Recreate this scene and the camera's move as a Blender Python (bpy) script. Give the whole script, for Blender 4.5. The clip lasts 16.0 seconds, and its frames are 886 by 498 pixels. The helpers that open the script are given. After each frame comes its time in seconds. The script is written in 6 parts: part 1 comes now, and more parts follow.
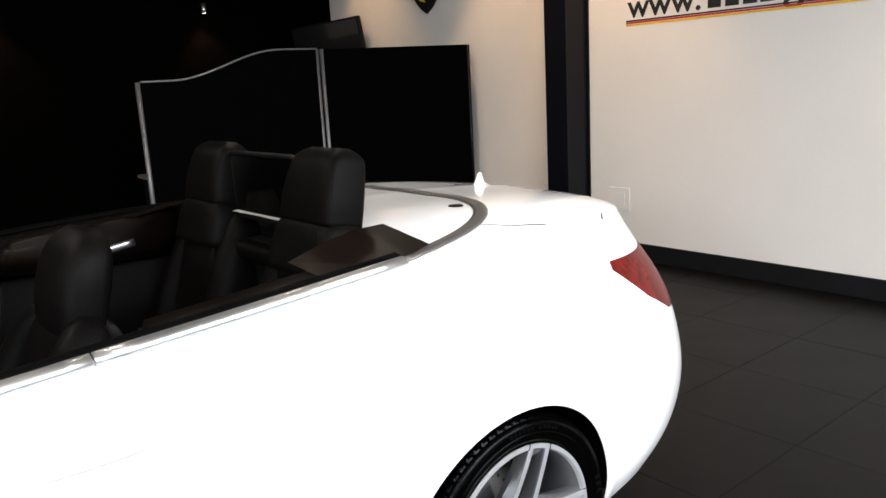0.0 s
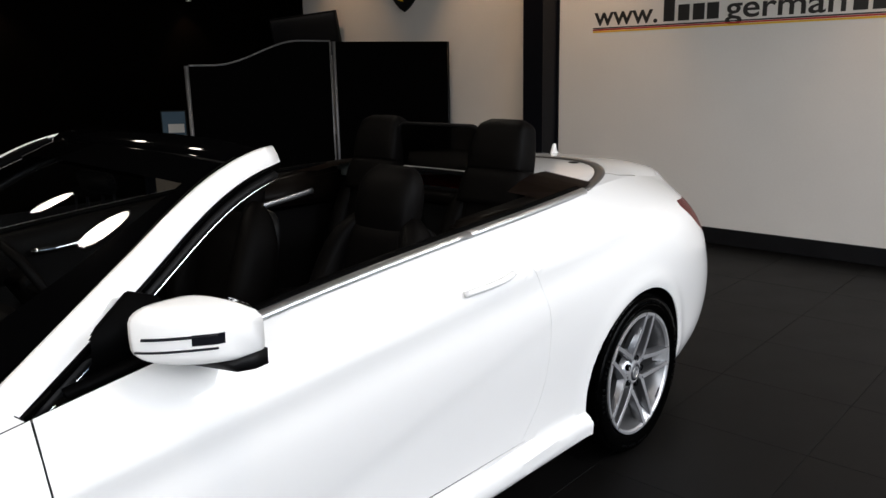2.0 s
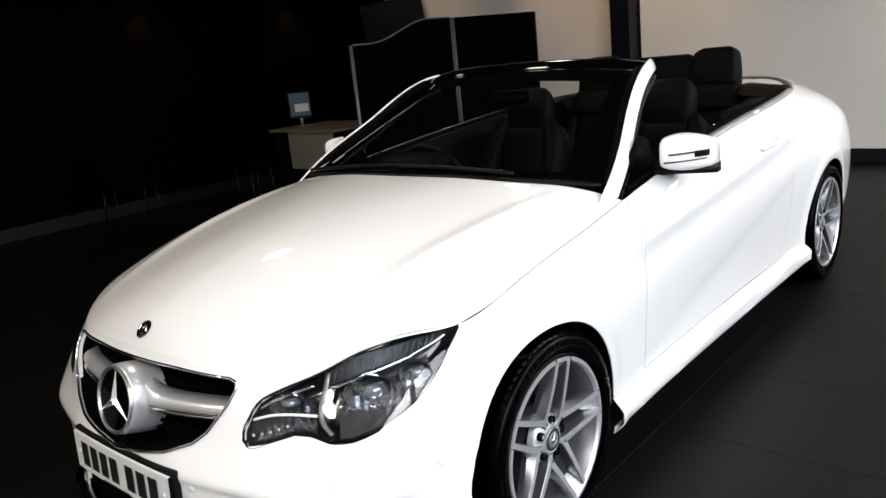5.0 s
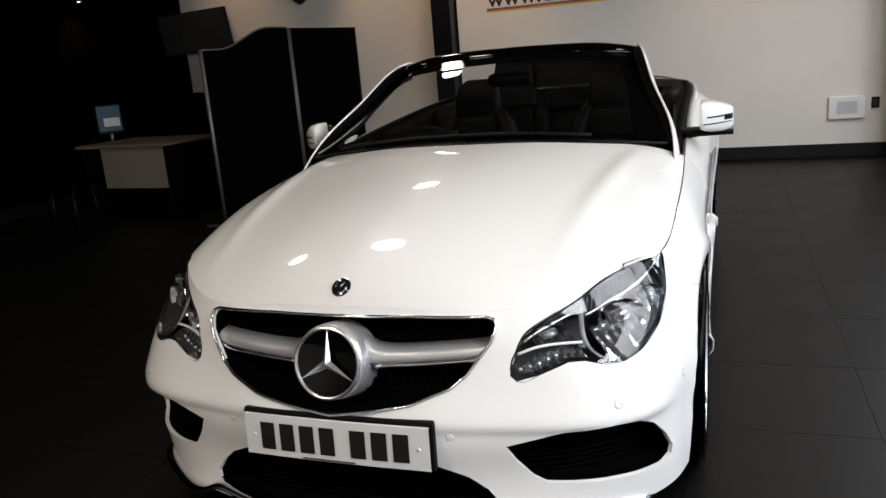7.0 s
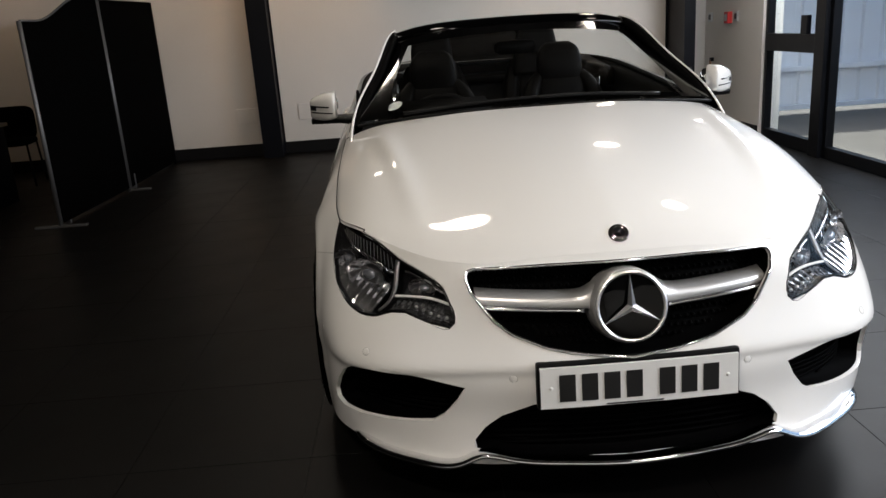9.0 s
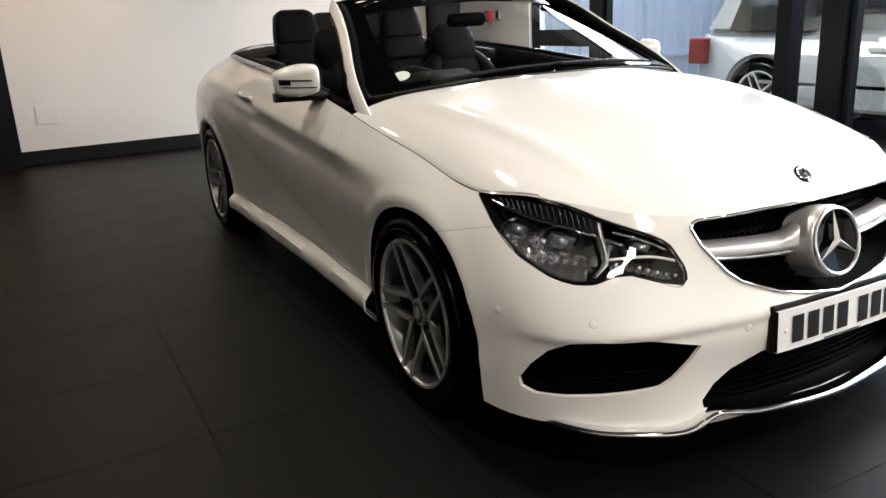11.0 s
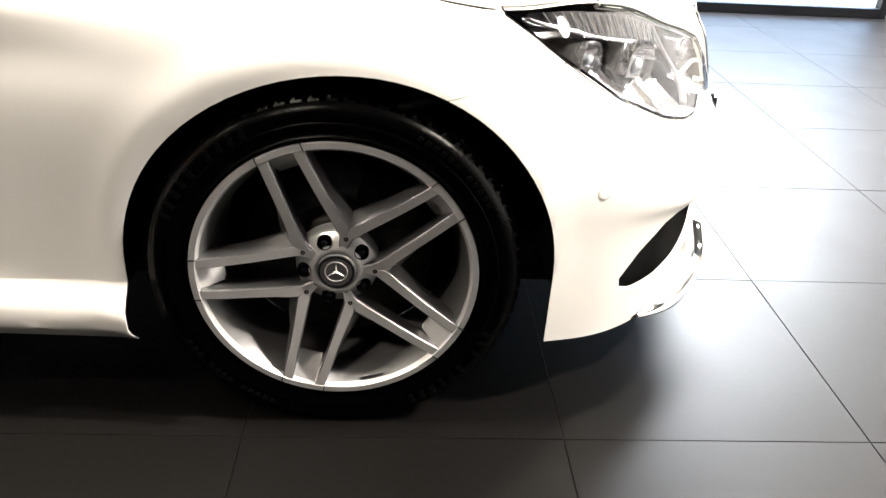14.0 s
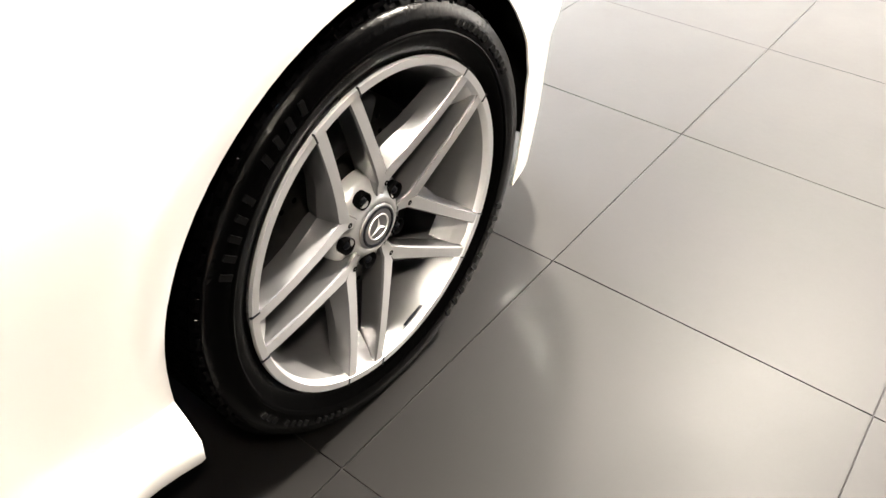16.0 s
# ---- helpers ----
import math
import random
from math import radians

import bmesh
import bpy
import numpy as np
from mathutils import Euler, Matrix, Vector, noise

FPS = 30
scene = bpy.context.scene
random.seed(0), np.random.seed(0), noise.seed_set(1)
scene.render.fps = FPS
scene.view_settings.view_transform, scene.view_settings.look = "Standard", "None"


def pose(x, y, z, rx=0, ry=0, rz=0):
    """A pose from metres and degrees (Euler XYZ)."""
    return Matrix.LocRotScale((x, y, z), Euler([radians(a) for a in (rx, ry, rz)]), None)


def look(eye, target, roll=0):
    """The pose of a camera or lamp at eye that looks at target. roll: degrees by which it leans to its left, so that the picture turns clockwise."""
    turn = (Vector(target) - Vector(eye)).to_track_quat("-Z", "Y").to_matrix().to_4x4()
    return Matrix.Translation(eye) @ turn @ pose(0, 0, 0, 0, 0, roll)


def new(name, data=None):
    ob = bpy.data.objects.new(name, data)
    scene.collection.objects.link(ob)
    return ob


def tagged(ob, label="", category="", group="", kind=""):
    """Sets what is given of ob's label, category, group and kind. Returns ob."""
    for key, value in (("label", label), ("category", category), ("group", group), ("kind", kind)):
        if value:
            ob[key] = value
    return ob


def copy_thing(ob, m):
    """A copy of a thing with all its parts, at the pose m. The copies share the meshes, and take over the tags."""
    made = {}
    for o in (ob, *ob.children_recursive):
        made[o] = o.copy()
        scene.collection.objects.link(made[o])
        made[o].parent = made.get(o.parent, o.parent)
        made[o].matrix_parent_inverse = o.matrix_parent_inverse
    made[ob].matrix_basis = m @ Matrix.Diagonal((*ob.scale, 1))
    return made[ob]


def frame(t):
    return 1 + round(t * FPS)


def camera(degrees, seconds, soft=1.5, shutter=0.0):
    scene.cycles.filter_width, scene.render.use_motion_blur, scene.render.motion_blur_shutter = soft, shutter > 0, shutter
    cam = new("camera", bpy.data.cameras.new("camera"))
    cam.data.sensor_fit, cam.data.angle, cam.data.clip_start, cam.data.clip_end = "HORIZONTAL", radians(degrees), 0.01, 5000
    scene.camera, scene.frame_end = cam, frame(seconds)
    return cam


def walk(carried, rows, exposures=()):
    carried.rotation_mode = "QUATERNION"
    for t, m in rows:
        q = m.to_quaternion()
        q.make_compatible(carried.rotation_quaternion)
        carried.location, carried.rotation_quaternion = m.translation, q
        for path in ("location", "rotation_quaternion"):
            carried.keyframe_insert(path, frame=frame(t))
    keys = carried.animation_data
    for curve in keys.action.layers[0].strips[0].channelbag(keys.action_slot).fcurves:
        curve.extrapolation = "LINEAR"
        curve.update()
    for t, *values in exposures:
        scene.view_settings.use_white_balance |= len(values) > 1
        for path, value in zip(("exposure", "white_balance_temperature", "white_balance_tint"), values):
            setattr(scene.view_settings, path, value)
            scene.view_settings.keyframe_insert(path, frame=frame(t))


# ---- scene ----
cam = camera(59.7, 16.0)

PATH = [
    (0, (-0.161, 2.142, 1.441), (-1.385, 0.618, 1.02), -3.1),
    (0.5, (0.178, 2.054, 1.443), (-1.158, 0.647, 0.957), -3.2),
    (1, (0.539, 2.107, 1.443), (-0.851, 0.748, 0.976), -1.2),
    (1.5, (0.866, 2.192, 1.464), (-0.544, 0.848, 1.013), -0.9),
    (2, (1.22, 2.229, 1.487), (-0.218, 0.915, 1.033), -1.2),
    (2.5, (1.535, 2.269, 1.471), (0.107, 0.931, 1.056), -2.5),
    (3, (1.847, 2.243, 1.467), (0.372, 0.95, 1.075), -2.9),
    (3.5, (2.177, 2.242, 1.454), (0.653, 1.02, 1.023), -3.0),
    (4, (2.433, 2.258, 1.444), (0.925, 1.012, 1.028), -2.9),
    (4.5, (2.758, 2.197, 1.449), (1.289, 0.92, 0.991), -4.1),
    (5, (3.052, 1.997, 1.415), (1.6, 0.714, 0.922), -5.9),
    (5.2, (3.152, 1.9, 1.387), (1.702, 0.611, 0.903), -6.7),
    (7.3, (3.852, 0.713, 1.306), (1.994, 0.179, 0.798), -3.88),
    (7.5, (3.882, 0.552, 1.32), (2.007, 0.11, 0.785), -3.27),
    (8, (3.972, 0.204, 1.322), (2.073, -0.078, 0.767), -3.52),
    (8.5, (4.02, -0.172, 1.315), (2.105, -0.281, 0.752), -3.92),
    (9, (4.035, -0.535, 1.312), (2.115, -0.47, 0.757), -4.0),
    (9.2, (4.032, -0.673, 1.314), (2.115, -0.539, 0.759), -4.43),
    (11.3, (3.288, -1.956, 1.192), (1.682, -0.922, 0.601), -3.1),
    (11.5, (3.165, -2.009, 1.179), (1.636, -0.869, 0.577), -3.6),
    (12, (2.848, -2.114, 1.106), (1.581, -0.687, 0.507), -4.1),
    (12.5, (2.552, -2.16, 1.05), (1.562, -0.557, 0.378), -4.2),
    (13, (2.218, -2.159, 1.015), (1.514, -0.445, 0.261), -3.3),
    (13.5, (1.87, -2.095, 0.996), (1.501, -0.319, 0.153), -0.4),
    (14, (1.491, -2.0, 0.992), (1.597, -0.254, 0.022), 3.03),
    (14.5, (1.218, -1.806, 1.012), (1.716, -0.231, -0.114), 6.18),
    (15, (1.081, -1.654, 0.99), (1.794, -0.242, -0.234), 3.85),
    (15.5, (0.901, -1.553, 0.96), (1.916, -0.358, -0.282), 2.08),
    (16, (0.774, -1.423, 0.974), (1.998, -0.519, -0.324), 1.69),
]
EXPOSURES = [(0, 2.05), (0.5, 1.6), (1, 1.1), (2, 0.85), (3, 1.2), (3.5, 1.4), (5, 1.2), (7.5, 0.95), (9, 1.05), (11.3, 2.2), (12, 2.7), (13, 3.15), (13.5, 3.6), (14, 4.35), (14.5, 5.0), (15, 5.45), (15.5, 5.4), (16, 5.75)]
walk(cam, [(t, look(e, a, r)) for t, e, a, r in PATH], EXPOSURES)

# ---- world and light ----
world = bpy.data.worlds.new("world")
scene.world = world
world.use_nodes = True
wn = world.node_tree.nodes
sky = wn.new("ShaderNodeTexSky")
sky.sky_type, sky.sun_disc = "NISHITA", False
sky.sun_elevation, sky.sun_rotation = radians(66), radians(263)
sky.air_density, sky.dust_density = 1.0, 3.0
world.node_tree.links.new(sky.outputs[0], wn["Background"].inputs[0])
wn["Background"].inputs[1].default_value = 0.15


def lamp(name, kind, energy, color, m, **more):
    d = bpy.data.lights.new(name, kind)
    d.energy, d.color = energy, color
    for k, v in more.items():
        if k == "size":
            d.size = v
        elif k == "size_y":
            d.shape, d.size_y = "RECTANGLE", v
        elif k == "angle":
            d.angle = v
        elif k == "spot":
            d.spot_size, d.spot_blend = v, 0.7
        elif k == "radius":
            d.shadow_soft_size = v
        elif k == "disk":
            d.shape, d.size = "DISK", v
    ob = new(name, d)
    ob.matrix_world = m
    return ob


lamp("sun", "SUN", 4.0, (1.0, 0.96, 0.90), look((-4, -0.5, 9), (0, 0, 0)), angle=radians(1))
WARM = (1.0, 0.91, 0.80)
CEIL = 3.25
# the last two are added to brighten the car's nose and bumper
LAMPS = [(-2.6, 1.5), (-2.5, -1.65), (0.2, -2.65), (0.42, -0.9), (0.4, 1.7), (4.3, -1.3), (4.2, 1.1)]
WATTS = (4, 2.5, 2.2, 6, 5, 27, 8)
for (lx, ly), watts in zip(LAMPS, WATTS):
    lamp("downlight_and_fill_lamp", "AREA", watts, WARM, look((lx, ly, CEIL - 0.03), (lx, ly, 0)), disk=0.34)

# skylight in the upper part of the shop windows
for x0, x1, watts in ((-3.5, -2.6, 20), (-2.33, -0.49, 22), (0.14, 0.89, 13), (1.02, 2.40, 16), (2.57, 4.51, 29)):
    lamp("window_skylight", "AREA", watts * (x1 - x0), (0.95, 0.96, 1.0), look(((x0 + x1) / 2, 3.09, 2.2), ((x0 + x1) / 2, 2.55, 1.27)), size=x1 - x0, size_y=0.85)

# ---- materials ----


def mat(name, color, rough=0.5, metal=0.0, vary=0.12, scale=6.0, bump=0.0, bump_scale=80.0, coat=0.0, fine=60.0, rvary=0.1, spec=None, rand=0.0):
    m = bpy.data.materials.new(name)
    m.use_nodes = True
    n, l = m.node_tree.nodes, m.node_tree.links
    b = n["Principled BSDF"]
    tc = n.new("ShaderNodeTexCoord")
    big, small = n.new("ShaderNodeTexNoise"), n.new("ShaderNodeTexNoise")
    big.inputs["Scale"].default_value, small.inputs["Scale"].default_value = scale, fine
    big.inputs["Detail"].default_value = 5
    for q in (big, small):
        l.new(tc.outputs["Object"], q.inputs["Vector"])
    mix = n.new("ShaderNodeMath")
    mix.operation = "MULTIPLY_ADD"
    mix.inputs[1].default_value, mix.inputs[2].default_value = 0.35, 0.0
    l.new(small.outputs[0], mix.inputs[0])
    add = n.new("ShaderNodeMath")
    l.new(big.outputs[0], add.inputs[0])
    l.new(mix.outputs[0], add.inputs[1])
    ramp = n.new("ShaderNodeMapRange")
    ramp.inputs["From Min"].default_value, ramp.inputs["From Max"].default_value = 0.35, 1.0
    ramp.inputs["To Min"].default_value, ramp.inputs["To Max"].default_value = 1 - vary, 1 + vary
    l.new(add.outputs[0], ramp.inputs["Value"])
    col = n.new("ShaderNodeMix")
    col.data_type, col.blend_type = "RGBA", "MULTIPLY"
    col.inputs["Factor"].default_value = 1
    col.inputs["A"].default_value = (*color, 1)
    l.new(ramp.outputs[0], col.inputs["B"])
    last = col.outputs["Result"]
    if rand:
        oi = n.new("ShaderNodeObjectInfo")
        r2 = n.new("ShaderNodeMapRange")
        r2.inputs["To Min"].default_value, r2.inputs["To Max"].default_value = 1 - rand, 1 + rand
        l.new(oi.outputs["Random"], r2.inputs["Value"])
        c2 = n.new("ShaderNodeMix")
        c2.data_type, c2.blend_type = "RGBA", "MULTIPLY"
        c2.inputs["Factor"].default_value = 1
        l.new(last, c2.inputs["A"])
        l.new(r2.outputs[0], c2.inputs["B"])
        last = c2.outputs["Result"]
    l.new(last, b.inputs["Base Color"])
    rr = n.new("ShaderNodeMapRange")
    rr.inputs["To Min"].default_value, rr.inputs["To Max"].default_value = max(0, rough * (1 - rvary)), min(1, rough * (1 + rvary))
    l.new(big.outputs[0], rr.inputs["Value"])
    l.new(rr.outputs[0], b.inputs["Roughness"])
    b.inputs["Metallic"].default_value = metal
    b.inputs["Coat Weight"].default_value, b.inputs["Coat Roughness"].default_value = coat, 0.03
    if spec is not None:
        b.inputs["Specular IOR Level"].default_value = spec
    if bump:
        bt, bp = n.new("ShaderNodeTexNoise"), n.new("ShaderNodeBump")
        bt.inputs["Scale"].default_value = bump_scale
        l.new(tc.outputs["Object"], bt.inputs["Vector"])
        bp.inputs["Strength"].default_value, bp.inputs["Distance"].default_value = bump, 0.003
        l.new(bt.outputs[0], bp.inputs["Height"])
        l.new(bp.outputs[0], b.inputs["Normal"])
    return m


def glass(name, tint=(1, 1, 1), rough=0.0, edge=0.9, base=0.05):
    m = bpy.data.materials.new(name)
    m.use_nodes = True
    n, l = m.node_tree.nodes, m.node_tree.links
    n.remove(n["Principled BSDF"])
    tr, gl, fr, mx = n.new("ShaderNodeBsdfTransparent"), n.new("ShaderNodeBsdfGlossy"), n.new("ShaderNodeLayerWeight"), n.new("ShaderNodeMixShader")
    tr.inputs[0].default_value = (*tint, 1)
    gl.inputs["Roughness"].default_value = rough
    pw, ma = n.new("ShaderNodeMath"), n.new("ShaderNodeMath")
    pw.operation, ma.operation = "POWER", "MULTIPLY_ADD"
    fr.inputs[0].default_value = 0.5
    pw.inputs[1].default_value = 5.0
    ma.inputs[1].default_value, ma.inputs[2].default_value = edge, base
    l.new(fr.outputs["Facing"], pw.inputs[0])
    l.new(pw.outputs[0], ma.inputs[0])
    l.new(ma.outputs[0], mx.inputs[0])
    l.new(tr.outputs[0], mx.inputs[1])
    l.new(gl.outputs[0], mx.inputs[2])
    l.new(mx.outputs[0], n["Material Output"].inputs[0])
    return m


def glow(name, color, strength):
    m = bpy.data.materials.new(name)
    m.use_nodes = True
    b = m.node_tree.nodes["Principled BSDF"]
    b.inputs["Base Color"].default_value = (*color, 1)
    b.inputs["Emission Color"].default_value, b.inputs["Emission Strength"].default_value = (*color, 1), strength
    return m


M_PAINT = mat("white_car_paint", (0.80, 0.79, 0.77), 0.30, vary=0.0, rvary=0.0, coat=1.0, spec=0.05)
M_CHROME = mat("chrome", (0.82, 0.82, 0.83), 0.08, 1.0, vary=0.04)
M_SATIN = mat("satin_aluminium", (0.62, 0.63, 0.64), 0.38, 1.0, vary=0.06)
M_ALLOY = mat("silver_alloy_paint", (0.70, 0.70, 0.71), 0.36, 0.72, vary=0.06, coat=0.3)
# holds the shade on the spokes' silver sides; also colours grey headlight parts
M_POCKET = mat("spoke_shade_and_lamp_grey", (0.17, 0.17, 0.175), 0.34, 0.8, vary=0.10)
M_CAPGREY = mat("wheel_cap_grey", (0.26, 0.26, 0.27), 0.35, 0.8, vary=0.1)
# silver alloy of the barrel with its shade put into the colour
M_BARRELSHADE = mat("rim_barrel_shade", (0.22, 0.22, 0.225), 0.36, 0.8, vary=0.12)
M_BLACK = mat("black_plastic", (0.003, 0.003, 0.0033), 0.5, vary=0.2, spec=0.15, bump=0.15, bump_scale=400)
M_GLOSSBLACK = mat("gloss_black", (0.008, 0.008, 0.009), 0.08, vary=0.1, coat=0.5)
M_TYRE = mat("tyre_rubber", (0.0004, 0.0004, 0.00045), 0.26, spec=0.05, vary=0.25, bump=0.25, bump_scale=130)
M_LEATHER = mat("black_leather", (0.0021, 0.0018, 0.0017), 0.48, vary=0.25, spec=0.045, bump=0.4, bump_scale=260)
M_TYREMARK = mat("raised_tyre_marks", (0.0012, 0.0012, 0.0013), 0.30, spec=0.22, vary=0.2)
M_CARPET = mat("black_carpet", (0.002, 0.002, 0.002), 0.9, vary=0.3, spec=0.03, bump=0.6, bump_scale=500)
M_DISC = mat("brake_disc_steel", (0.035, 0.033, 0.031), 0.5, 1.0, vary=0.25, scale=12)
M_CALIPER = mat("caliper_paint", (0.012, 0.012, 0.013), 0.5, vary=0.2, spec=0.2)
M_LENS = glass("clear_lens", (0.98, 0.98, 0.99), 0.0, 0.9, 0.04)
M_DEEP = mat("deep_black_gloss", (0.0008, 0.0008, 0.0009), 0.06, vary=0.1, spec=0.25)
M_GRILLE = mat("grille_black", (0.0007, 0.0007, 0.0008), 0.6, vary=0.2, spec=0.03)
M_STRIP = mat("satin_grey_strip", (0.16, 0.15, 0.14), 0.38, 0.7, vary=0.06)
# flap and quarter trim: warm reflected light is put into the brown colour
M_FLAP = mat("warm_reflection_flap", (0.012, 0.0072, 0.005), 0.40, vary=0.15, spec=0.16)
M_QUARTER = mat("warm_reflection_trim", (0.0028, 0.0019, 0.0014), 0.45, vary=0.15, spec=0.08)
M_GLASS = glass("clear_glass", (0.93, 0.96, 0.95))
M_NET = glass("woven_net", (0.13, 0.125, 0.12), 0.8)
for q in M_NET.node_tree.nodes:
    if q.type == "BSDF_GLOSSY":
        q.inputs["Color"].default_value = (0.02, 0.02, 0.02, 1)
M_RED = mat("red_lens", (0.30, 0.012, 0.008), 0.3, vary=0.15, coat=0.15, spec=0.2, scale=30)
M_REDGLASS = mat("deep_red_lens", (0.085, 0.0045, 0.003), 0.25, vary=0.45, coat=0.0, spec=0.06, scale=30)
M_RINGGREY = mat("sensor_gasket_rubber", (0.38, 0.38, 0.37), 0.6, vary=0.1)
M_REFLECT = mat("headlight_reflector", (0.80, 0.80, 0.82), 0.10, 0.96, vary=0.1, scale=20, bump=0.12, bump_scale=60)
M_TRAY = mat("headlight_tray", (0.34, 0.345, 0.36), 0.14, 0.95, vary=0.12, scale=30, bump=0.2, bump_scale=90)
M_LAMPBLACK = mat("headlight_bezel", (0.006, 0.006, 0.007), 0.22, vary=0.2, coat=0.5)
M_LENSBALL = mat("projector_glass", (0.25, 0.27, 0.30), 0.05, 0.6, vary=0.1, coat=1.0)
M_PLATE = mat("white_plate", (0.72, 0.72, 0.71), 0.3, vary=0.05, coat=0.3)
M_INK = mat("black_ink", (0.01, 0.01, 0.01), 0.4, vary=0.1)
M_WALL = mat("cream_wall_paint", (0.70, 0.675, 0.64), 0.62, vary=0.05, scale=1.2, bump=0.12, bump_scale=220)
M_DARKWALL = mat("black_wall_paint", (0.0008, 0.0005, 0.0003), 0.8, vary=0.2, spec=0.02, scale=1.5, bump=0.1, bump_scale=200)
M_SKIRT = mat("black_skirting", (0.006, 0.006, 0.007), 0.5, spec=0.2, vary=0.2)
M_POST = mat("dull_aluminium", (0.16, 0.16, 0.165), 0.45, 0.6, vary=0.1)
M_WING = mat("silver_grille_paint", (0.60, 0.60, 0.60), 0.36, 0.65, vary=0.04)
M_STAR = mat("bright_chrome", (0.86, 0.86, 0.87), 0.30, 1.0, vary=0.04)
M_STEEL = mat("dark_painted_steel", (0.003, 0.0035, 0.006), 0.4, spec=0.18, vary=0.2, scale=3)
M_FRAME = mat("anthracite_frame", (0.0035, 0.004, 0.0055), 0.35, spec=0.14, vary=0.15)
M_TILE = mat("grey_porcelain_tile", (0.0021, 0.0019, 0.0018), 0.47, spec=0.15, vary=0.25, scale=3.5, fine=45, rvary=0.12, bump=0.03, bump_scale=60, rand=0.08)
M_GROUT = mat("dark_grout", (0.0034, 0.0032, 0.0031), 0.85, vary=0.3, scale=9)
M_CEIL = mat("dark_ceiling", (0.020, 0.018, 0.016), 0.8, vary=0.06)
M_FABRIC = mat("black_fabric", (0.0008, 0.0008, 0.0009), 0.95, spec=0.02, vary=0.3, bump=0.5, bump_scale=600)
M_ALU = mat("aluminium", (0.62, 0.62, 0.62), 0.3, 1.0, vary=0.08)
M_BEECH = mat("beech_laminate", (0.24, 0.19, 0.14), 0.45, vary=0.12, scale=5)
M_PALE = mat("pale_panel", (0.30, 0.26, 0.22), 0.5, vary=0.06)
M_WHITEPL = mat("white_plastic", (0.75, 0.75, 0.74), 0.35, vary=0.04)
M_REDPL = mat("red_plastic", (0.50, 0.03, 0.03), 0.35, vary=0.08)
M_YELLOW = mat("yellow_vinyl", (0.75, 0.48, 0.03), 0.4, vary=0.05)
M_REDV = mat("red_vinyl", (0.45, 0.03, 0.03), 0.4, vary=0.05)
M_BROWNV = mat("brown_vinyl", (0.16, 0.06, 0.03), 0.4, vary=0.05)
M_YARD = mat("yard_concrete", (0.085, 0.080, 0.074), 0.85, vary=0.25, scale=1.5, bump=0.4, bump_scale=60)
M_FENCE = mat("white_steel_cladding", (0.70, 0.74, 0.80), 0.5, vary=0.08, scale=2)
M_GREYCAR = mat("grey_car_paint", (0.24, 0.25, 0.265), 0.3, 0.4, vary=0.03, coat=1.0)
M_SILVERCAR = mat("silver_car_paint", (0.26, 0.28, 0.30), 0.3, 0.5, vary=0.03, coat=1.0)
M_STICKER = mat("white_paper", (0.7, 0.72, 0.7), 0.6, vary=0.05)
M_SCREEN = glow("lit_monitor_screen", (0.03, 0.07, 0.11), 0.07)
M_LAMPGLOW = glow("lamp_glass", (1.0, 0.86, 0.68), 14.0)

# ---- mesh helpers ----


def part(name, bm, material, parent=None, label="", smooth=True, m=None):
    me = bpy.data.meshes.new(name)
    bmesh.ops.recalc_face_normals(bm, faces=bm.faces) if not smooth else None
    for f in bm.faces:
        f.smooth = bool(smooth)
    bm.to_mesh(me)
    bm.free()
    me.materials.append(material)
    ob = new(name, me)
    if m is not None:
        ob.matrix_basis = m
    if parent is not None:
        ob.parent = parent
    if label:
        tagged(ob, label)
    return ob


def thing(name, m=None, label="", category="", group="", kind=""):
    ob = new(name)
    ob.empty_display_size = 0.1
    if m is not None:
        ob.matrix_basis = m
    return tagged(ob, label, category, group, kind)


def sharp(ob, deg=35):
    """Smooth shading with sharp edges kept."""
    me = ob.data
    bm = bmesh.new()
    bm.from_mesh(me)
    for e in bm.edges:
        if len(e.link_faces) == 2 and e.calc_face_angle(0) > radians(deg):
            e.smooth = False
    bm.to_mesh(me)
    bm.free()
    return ob


def box(x0, x1, y0, y1, z0, z1, bevel=0.0, seg=2, bm=None):
    out = bm or bmesh.new()
    tmp = bmesh.new()
    bmesh.ops.create_cube(tmp, size=1)
    for v in tmp.verts:
        v.co = Vector(((x0 + x1) / 2 + v.co.x * (x1 - x0), (y0 + y1) / 2 + v.co.y * (y1 - y0), (z0 + z1) / 2 + v.co.z * (z1 - z0)))
    if bevel:
        bmesh.ops.bevel(tmp, geom=tmp.edges[:], offset=bevel, segments=seg, affect="EDGES", profile=0.6)
    merge(out, tmp)
    return out


def merge(out, tmp, m=None):
    vm = {}
    for v in tmp.verts:
        vm[v] = out.verts.new(m @ v.co if m is not None else v.co)
    for f in tmp.faces:
        try:
            out.faces.new([vm[v] for v in f.verts])
        except ValueError:
            pass
    tmp.free()
    return out


